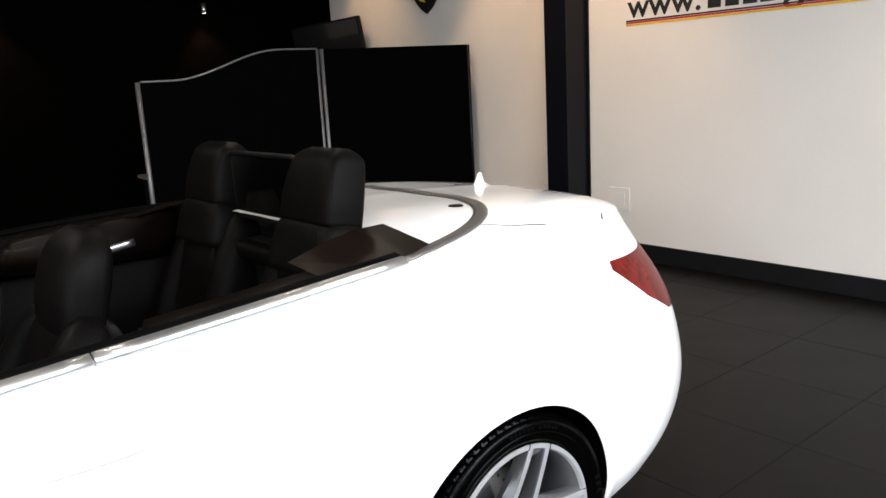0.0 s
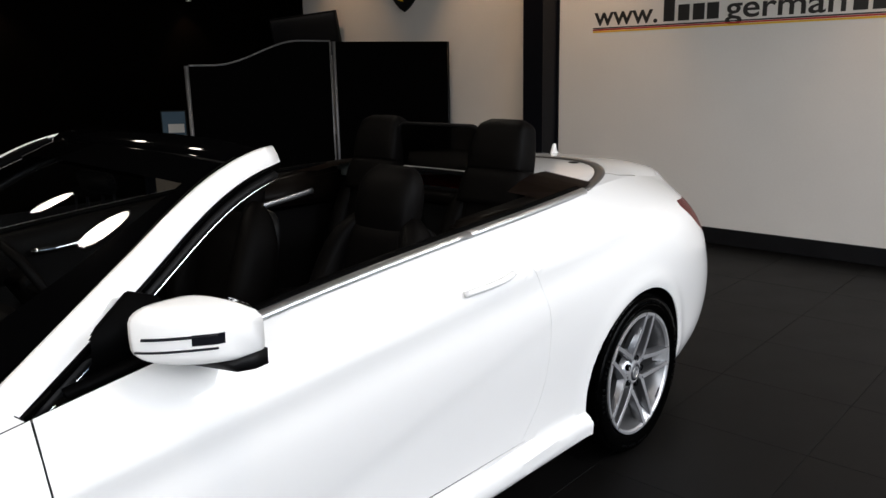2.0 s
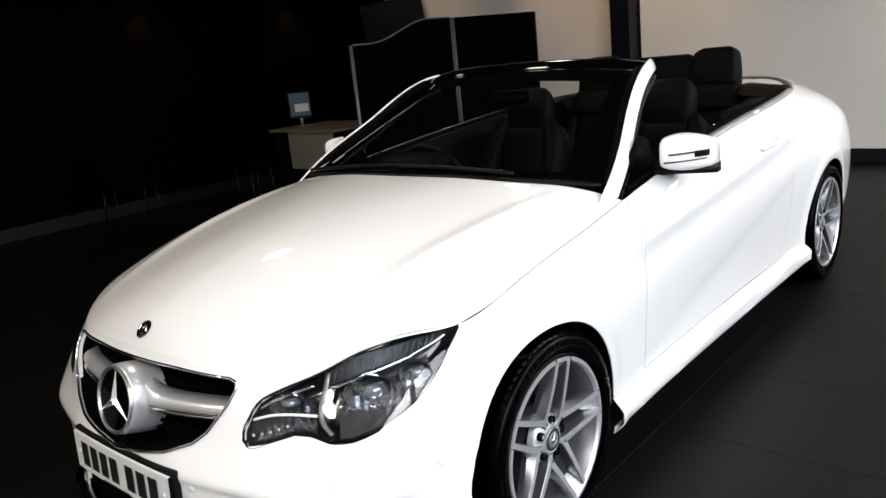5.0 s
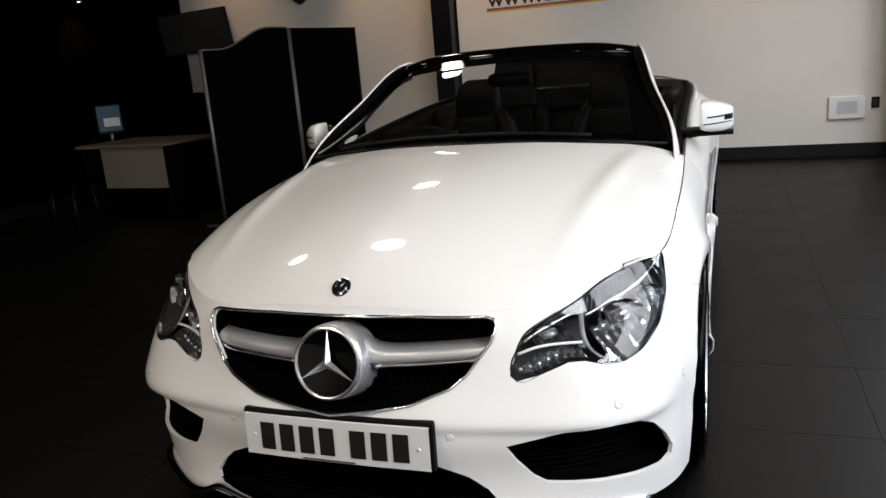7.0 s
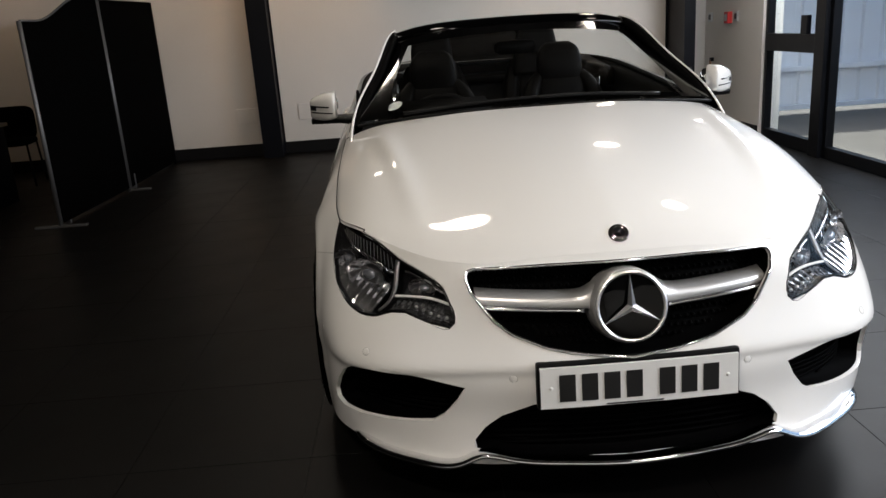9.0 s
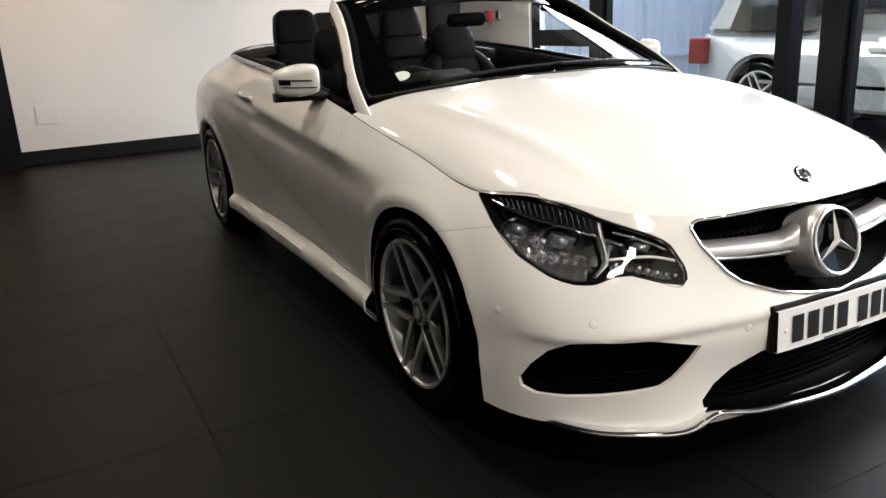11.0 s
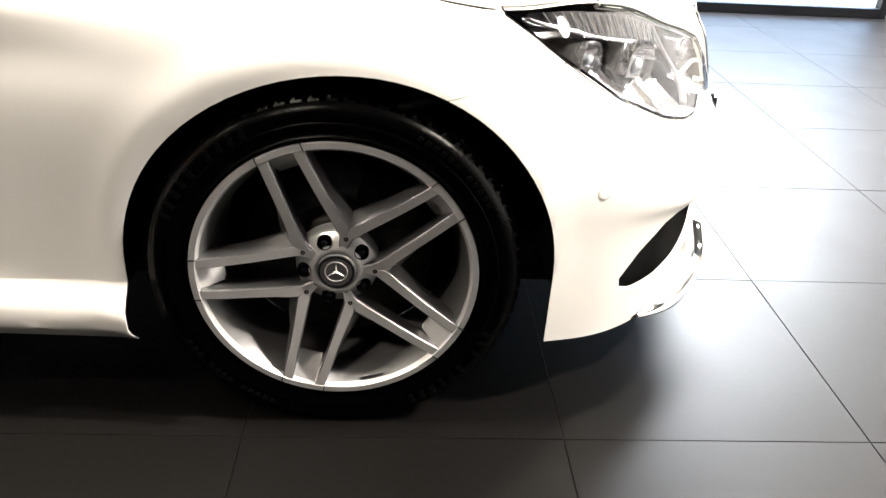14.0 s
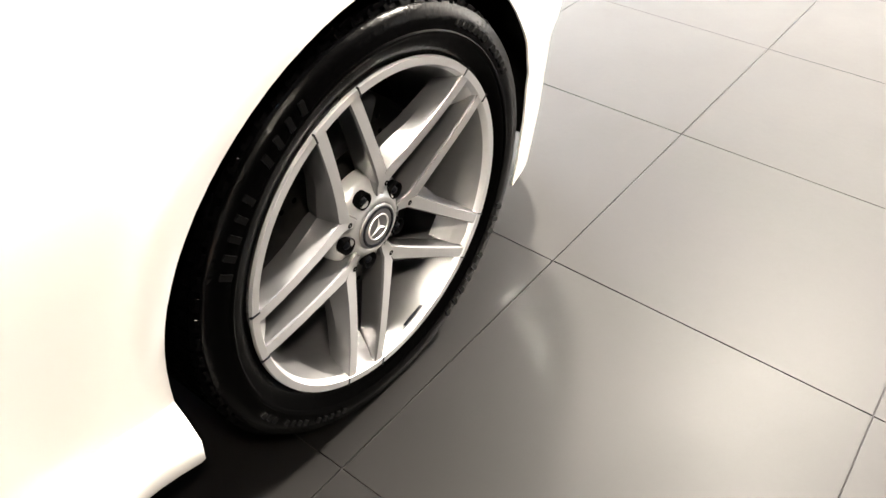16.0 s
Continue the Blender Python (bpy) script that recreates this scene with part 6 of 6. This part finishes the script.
def chair(x, y, turn, leg_mat=M_ALU):
    c = thing("visitor_chair", Matrix.Translation((x, y, 0)) @ pose(0, 0, 0, 0, 0, turn), "black upholstered visitor chair with thin metal legs", "chair", "visitor chairs")
    part("seat", moved(pad_bm(0.46, 0.46, 0.07, 0.02, 0, 6), Matrix.Translation((0, 0, 0.45))), M_FABRIC, c)
    part("backrest", moved(pad_bm(0.44, 0.05, 0.36, 0.02, 0, 6), Matrix.Translation((-0.22, 0, 0.62)) @ pose(0, 0, 0, 0, -8, 0)), M_FABRIC, c)
    for dx in (-0.2, 0.2):
        for dy in (-0.2, 0.2):
            part("leg", tube([(dx * 0.9, dy, 0.43), (dx * 1.1, dy * 1.1, 0.0)], 0.011, 8), leg_mat, c)


chair(-0.75, -5.5, 80, M_STEEL)
chair(-4.20, -4.66, 10, M_STEEL)
st = thing("low_stool", Matrix.Translation((-1.82, -4.86, 0)), "low black stool before the desk", "stool")
part("seat", moved(pad_bm(0.34, 0.34, 0.08, 0.02, 0, 6), Matrix.Translation((0, 0, 0.47))), M_FABRIC, st)
for dx in (-0.12, 0.12):
    for dy in (-0.12, 0.12):
        part("leg", tube([(dx, dy, 0.45), (dx * 1.2, dy * 1.2, 0.0)], 0.012, 8), M_STEEL, st)
oc = thing("office_chair", Matrix.Translation((-3.62, -4.86, 0)) @ pose(0, 0, 0, 0, 0, 5), "black high-backed office chair behind the desk", "chair")
part("seat", moved(pad_bm(0.50, 0.48, 0.10, 0.02, 0, 6), Matrix.Translation((0.05, 0, 0.48))), M_FABRIC, oc)
part("backrest", moved(pad_bm(0.52, 0.08, 0.62, 0.02, 0, 8), Matrix.Translation((-0.16, 0, 0.86)) @ pose(0, 0, 0, 0, -5, 0)), M_FABRIC, oc)
part("column", tube([(0.03, 0, 0.06), (0.03, 0, 0.44)], 0.028, 12), M_STEEL, oc)
for k in range(5):
    a = 2 * math.pi * k / 5
    part("foot", tube([(0.03, 0, 0.09), (0.03 + 0.28 * math.cos(a), 0.28 * math.sin(a), 0.03)], 0.020, 8), M_STEEL, oc)
lc = thing("low_cabinet", Matrix.Translation((-4.40, -5.40, 0)), "low black cabinet against the cream wall", "cabinet")
part("cabinet_body", box(-0.30, 0.20, -0.32, 0.32, 0.0, 0.68, 0.006), M_FABRIC, lc, smooth=False)
part("cabinet_top", box(-0.31, 0.21, -0.33, 0.33, 0.681, 0.70, 0.004), M_FABRIC, lc, smooth=False)

# small fittings on the walls


def plate_on(name, x, y, z, w, h, d, face, material, label, cat):
    t = thing(name, Matrix.Translation((x, y, z)), label, cat)
    if face == "x":
        part("cover", box(0, d, -w / 2, w / 2, -h / 2, h / 2, 0.004), material, t, smooth=False)
        part("inset", box(d, d + 0.003, -w * 0.28, w * 0.28, -h * 0.28, h * 0.28), M_SATIN if material is M_WHITEPL else (material if material is M_WALL else M_INK), t, smooth=False)
    else:
        part("cover", box(-w / 2, w / 2, -d, 0, -h / 2, h / 2, 0.004), material, t, smooth=False)
        part("inset", box(-w * 0.28, w * 0.28, -d - 0.003, -d, -h * 0.28, h * 0.28), M_SATIN if material is M_REDPL else M_INK, t, smooth=False)


plate_on("junction_box", X0, 2.10, 0.50, 0.33, 0.22, 0.05, "x", M_WHITEPL, "white square box low on the cream wall", "box")
plate_on("wall_socket", X0, 2.36, 0.535, 0.07, 0.11, 0.02, "x", M_STEEL, "small dark socket on the cream wall", "socket")
plate_on("wall_socket", X0, -1.68, 0.47, 0.20, 0.18, 0.012, "x", M_WALL, "cream blank plate low on the cream wall", "socket")
plate_on("wall_socket", X0, -2.36, 0.46, 0.26, 0.17, 0.02, "x", M_WALL, "cream double socket low on the cream wall", "socket")
plate_on("switch_plate", -4.88, Y1, 1.20, 0.10, 0.10, 0.02, "y", M_SATIN, "steel switch plate by the door", "switch")
plate_on("call_point", -4.36, Y1, 1.19, 0.10, 0.12, 0.05, "y", M_REDPL, "red fire call point by the glass door", "alarm")
plate_on("switch_plate", -4.18, Y1, 1.20, 0.09, 0.10, 0.02, "y", M_SATIN, "steel switch plate by the door", "switch")
kt = thing("key_hook", Matrix.Translation((-4.80, Y1, 0.62)), "bunch of keys and straps hanging on a hook", "keys")
part("hook", box(-0.03, 0.03, -0.03, 0, 0.10, 0.14, 0.004), M_STEEL, kt, smooth=False)
part("strap", tube([(0, -0.03, 0.11), (0.02, -0.035, 0.0), (-0.01, -0.03, -0.12)], 0.014, 6, 10, 0.4), M_BROWNV, kt)
part("key", box(-0.03, 0.0, -0.04, -0.03, -0.20, -0.10, 0.004), M_SATIN, kt, smooth=False)

# ---- shopfront ----


def bay(name, x0, x1, rail=None, label="", bottom=0.14, z1=2.75):
    w = thing(name, None, label, "window", kind="structure")
    y, d = Y1 + 0.02, 0.07
    part("frame", box(x0, x0 + 0.05, y, y + d, 0, z1, 0.003), M_FRAME, w, smooth=False)
    part("frame", box(x1 - 0.05, x1, y, y + d, 0, z1, 0.003), M_FRAME, w, smooth=False)
    part("frame", box(x0 + 0.05, x1 - 0.05, y, y + d, 0, bottom, 0.003), M_FRAME, w, smooth=False)
    part("frame", box(x0 + 0.05, x1 - 0.05, y, y + d, z1 - 0.07, z1, 0.003), M_FRAME, w, smooth=False)
    if rail:
        part("rail", box(x0 + 0.05, x1 - 0.05, y - 0.01, y + d, rail[0], rail[1], 0.003), M_FRAME, w, smooth=False)
    zs = [bottom, rail[0], rail[1], z1 - 0.07] if rail else [bottom, z1 - 0.07]
    for a, b_ in zip(zs[::2], zs[1::2]):
        g = part("pane", box(x0 + 0.05, x1 - 0.05, y + 0.032, y + 0.038, a, b_), M_GLASS, w, smooth=False)
        g.visible_shadow = False
    return w


bay("door_1", -3.56, -2.56, (0.87, 1.03), "glass door in a dark frame with a middle rail", 0.12)
bay("window_1", -2.40, -0.44, None, "tall shop window in a dark frame", 0.10)
bay("window_2", 0.08, 0.95, None, "tall shop window in a dark frame")
bay("window_3", 0.952, 2.46, None, "tall glass door leaf with a deep bottom rail", 0.20)
bay("window_4", 2.50, 4.58, None, "tall shop window in a dark frame", 0.06)
for x0, x1 in ((-2.56, -2.40), (-0.438, -0.34), (-0.10, 0.078), (2.462, 2.498)):
    tagged(part("mullion", box(x0, x1, Y1 - 0.02, Y1 + 0.12, 0, 2.75, 0.004), M_FRAME, None, smooth=False), "dark upright between two shop windows", "frame", kind="structure")
g = part("window_5", box(-0.34, -0.10, Y1 + 0.05, Y1 + 0.056, 0, 2.75), M_GLASS, None, smooth=False)
g.visible_shadow = False
tagged(g, "narrow glass strip between two uprights", "window", kind="structure")
pb = thing("door_pull", Matrix.Translation((-2.72, Y1 - 0.04, 1.05)), "black door closer box on the glass door", "handle")
part("pull_bar", box(-0.05, 0.06, 0, 0.04, -0.02, 0.14, 0.006), M_STEEL, pb, smooth=False)

# ---- the yard outside ----
tagged(part("ground", box(-60, 60, Y1 + 0.2, 70, -0.10, -0.02), M_YARD, None, smooth=False), "grey concrete yard outside the windows", "ground", kind="structure")
tagged(part("threshold", box(-3.6, 4.6, Y1, Y1 + 0.2, -0.06, -0.002), M_FRAME, None, smooth=False), "dark sill under the shopfront", "threshold", kind="structure")
fence = thing("steel_fence", Matrix.Translation((0, 0, 0)), "tall fence of pale blue-grey ribbed steel sheets with a rail", "fence", kind="structure")
px = []
for k in range(48):
    y = 3.25 + k * 0.25
    px += [(y, 0.0), (y + 0.15, 0.0), (y + 0.17, 0.035), (y + 0.23, 0.035)]
part("ribbed_sheet", grid([[(-5.30 - q, y, z) for y, q in px] for z in (0.05, 3.6)]), M_FENCE, fence, smooth=False)
for z in (0.04, 0.50):
    part("fence_rail", box(-5.28, -5.22, 3.3, 15.2, z, z + 0.06, 0.004), M_FENCE, fence, smooth=False)
for k in range(6):
    part("fence_post", box(-5.29, -5.21, 3.9 + k * 2.2, 3.97 + k * 2.2, -0.02, 3.6, 0.004), M_FENCE, fence, smooth=False)
px = []
for k in range(120):
    x = -5.2 + k * 0.25
    px += [(x, 0.0), (x + 0.15, 0.0), (x + 0.17, 0.035), (x + 0.23, 0.035)]
part("ribbed_sheet", grid([[(x, 15.2 + y, z) for x, y in px] for z in (0.05, 3.6)]), M_FENCE, fence, smooth=False)


def parked(name, m, paint, label, length, width, height, wheel_r, belt):
    c = thing(name, m, label, "car")
    hl, hw = length / 2, width / 2
    ar, fx = wheel_r + 0.05, length * 0.305
    side = [(-hl + 0.02, 0.32), (-hl, 0.55), (-hl + 0.03, belt - 0.02), (-hl + 0.15, belt), (hl - 1.35, belt), (hl - 0.35, belt - 0.10), (hl - 0.06, belt - 0.26), (hl, 0.52), (hl - 0.05, 0.28)]
    low = []
    for cx in (fx, -fx):
        low += [(cx + ar * math.cos(a), wheel_r + ar * math.sin(a)) for a in np.linspace(-0.1, math.pi + 0.1, 14)]
    outline = side + low
    b = bmesh.new()
    for yy, k in ((-hw, 1), (hw, 1)):
        pass
    body = prism(outline, width, "Y", 0.03)
    for v in body.verts:
        t = (v.co.y - hw) / hw
        k = abs(v.co.x) / hl
        f = 1 - 0.16 * max(0, (k - 0.72) / 0.28) ** 2 - 0.05 * max(0, (v.co.z - 0.7) / 0.4)
        v.co.y = t * hw * f
    part("body", body, paint, c, smooth=False)
    x0, x1, x2, x3 = -hl + 0.12, -hl + 0.42, hl - 2.05, hl - 1.25
    gh = [(x0, belt - 0.01), (x1, height), (x2, height), (x3, belt - 0.01)]
    cab = prism(gh, width - 0.16, "Y", 0.05)
    for v in cab.verts:
        v.co.y -= hw - 0.08
        v.co.y *= 1 - 0.14 * max(0, (v.co.z - belt) / max(0.1, height - belt))
    part("cabin_top", cab, paint, c, smooth=False)
    for s in (1, -1):
        for a, bq in ((x0 + 0.35, (x1 + x2) / 2 - 0.05), ((x1 + x2) / 2 + 0.03, x3 - 0.35)):
            q = prism([(a, belt + 0.02), (a + 0.12, height - 0.08), (bq - (0.28 if bq > 0.3 else 0), height - 0.08), (bq, belt + 0.02)], 0.02, "Y")
            for v in q.verts:
                v.co.y = s * (hw - 0.075 + v.co.y - 0.145 * (hw - 0.08) * max(0, (v.co.z - belt) / (height - belt)))
            part("side_window", q, M_GLOSSBLACK, c, smooth=False)
        part("sill_strip", box(-hl + 0.9, hl - 1.0, s * (hw - 0.01) - 0.01, s * (hw - 0.01) + 0.01, 0.50, 0.53), M_SATIN, c, smooth=False)
        hd = box(hl - 0.42, hl - 0.10, s * (hw - 0.20) - 0.10, s * (hw - 0.20) + 0.10, belt - 0.34, belt - 0.19, 0.03)
        part("headlight", hd, M_REFLECT, c, smooth=False)
        td = box(-hl - 0.01, -hl + 0.20, s * (hw - 0.12) - 0.10, s * (hw - 0.12) + 0.10, belt - 0.30, belt - 0.05, 0.02)
        part("tail_lamp", td, M_REDGLASS, c, smooth=False)
        dh = box(-0.35, -0.15, s * (hw - 0.02) - 0.02, s * (hw - 0.02) + 0.02, belt - 0.15, belt - 0.11, 0.008)
        part("door_handle", dh, M_SATIN, c, smooth=False)
    part("grille", box(hl - 0.05, hl + 0.01, -0.40, 0.40, 0.36, 0.62, 0.02), M_BLACK, c, smooth=False)
    part("underside", box(-hl + 0.3, hl - 0.3, -hw + 0.2, hw - 0.2, 0.24, 0.5), M_BLACK, c, smooth=False)
    for x in (fx, -fx):
        for s in (1, -1):
            wv = copy_thing(first, Matrix.Translation((x, s * (hw - 0.13), wheel_r)) @ (pose(0, 0, 0, 0, 0, 180) if s > 0 else Matrix.Identity(4)))
            wv.scale = (wheel_r / 0.312,) * 3
            wv.parent = c
            wv["group"] = "wheels of the parked cars"
            wv["label"] = "silver alloy wheel of a parked car"


parked("parked_car", Matrix.Translation((-0.24, 5.13, -0.02)), M_SILVERCAR, "silver grey car parked close outside the shop window", 4.6, 1.85, 1.5, 0.345, 0.95)
parked("parked_offroader", Matrix.Translation((-2.70, 8.35, -0.02)), M_GREYCAR, "grey off-road car parked by the white fence", 4.7, 1.95, 1.85, 0.38, 1.12)

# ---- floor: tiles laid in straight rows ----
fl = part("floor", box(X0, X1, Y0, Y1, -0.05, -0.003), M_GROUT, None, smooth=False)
tagged(fl, "large grey porcelain floor tiles in straight rows", "floor", kind="structure")
T, J = 0.588, 0.0020
tile_mesh = {}


def tile(x0, x1, y0, y1):
    key = (round(x1 - x0, 3), round(y1 - y0, 3))
    if key not in tile_mesh:
        w, h = key
        b = bmesh.new()
        e = 0.0005
        hi = [b.verts.new(c) for c in ((e, e, 0), (w - e, e, 0), (w - e, h - e, 0), (e, h - e, 0))]
        lo_ = [b.verts.new(c) for c in ((0, 0, -0.0005), (w, 0, -0.0005), (w, h, -0.0005), (0, h, -0.0005))]
        bt_ = [b.verts.new(c) for c in ((0, 0, -0.006), (w, 0, -0.006), (w, h, -0.006), (0, h, -0.006))]
        b.faces.new(hi)
        for k in range(4):
            b.faces.new((lo_[k], lo_[(k + 1) % 4], hi[(k + 1) % 4], hi[k]))
            b.faces.new((bt_[k], bt_[(k + 1) % 4], lo_[(k + 1) % 4], lo_[k]))
        me_ = bpy.data.meshes.new("tile")
        b.to_mesh(me_)
        b.free()
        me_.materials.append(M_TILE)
        tile_mesh[key] = me_
    t = new("tile", tile_mesh[key])
    t.parent = fl
    t.location = (x0, y0, random.uniform(-0.0003, 0.0003))


xs = [X0] + [x for x in (1.21 + T * k for k in range(-20, 20)) if X0 + 0.05 < x < X1 - 0.05] + [X1]
ys = [Y0] + [y for y in (-0.93 + T * k for k in range(-20, 20)) if Y0 + 0.05 < y < Y1 - 0.05] + [Y1]
for a, b_ in zip(xs, xs[1:]):
    for c_, d_ in zip(ys, ys[1:]):
        tile(a + J / 2, b_ - J / 2, c_ + J / 2, d_ - J / 2)
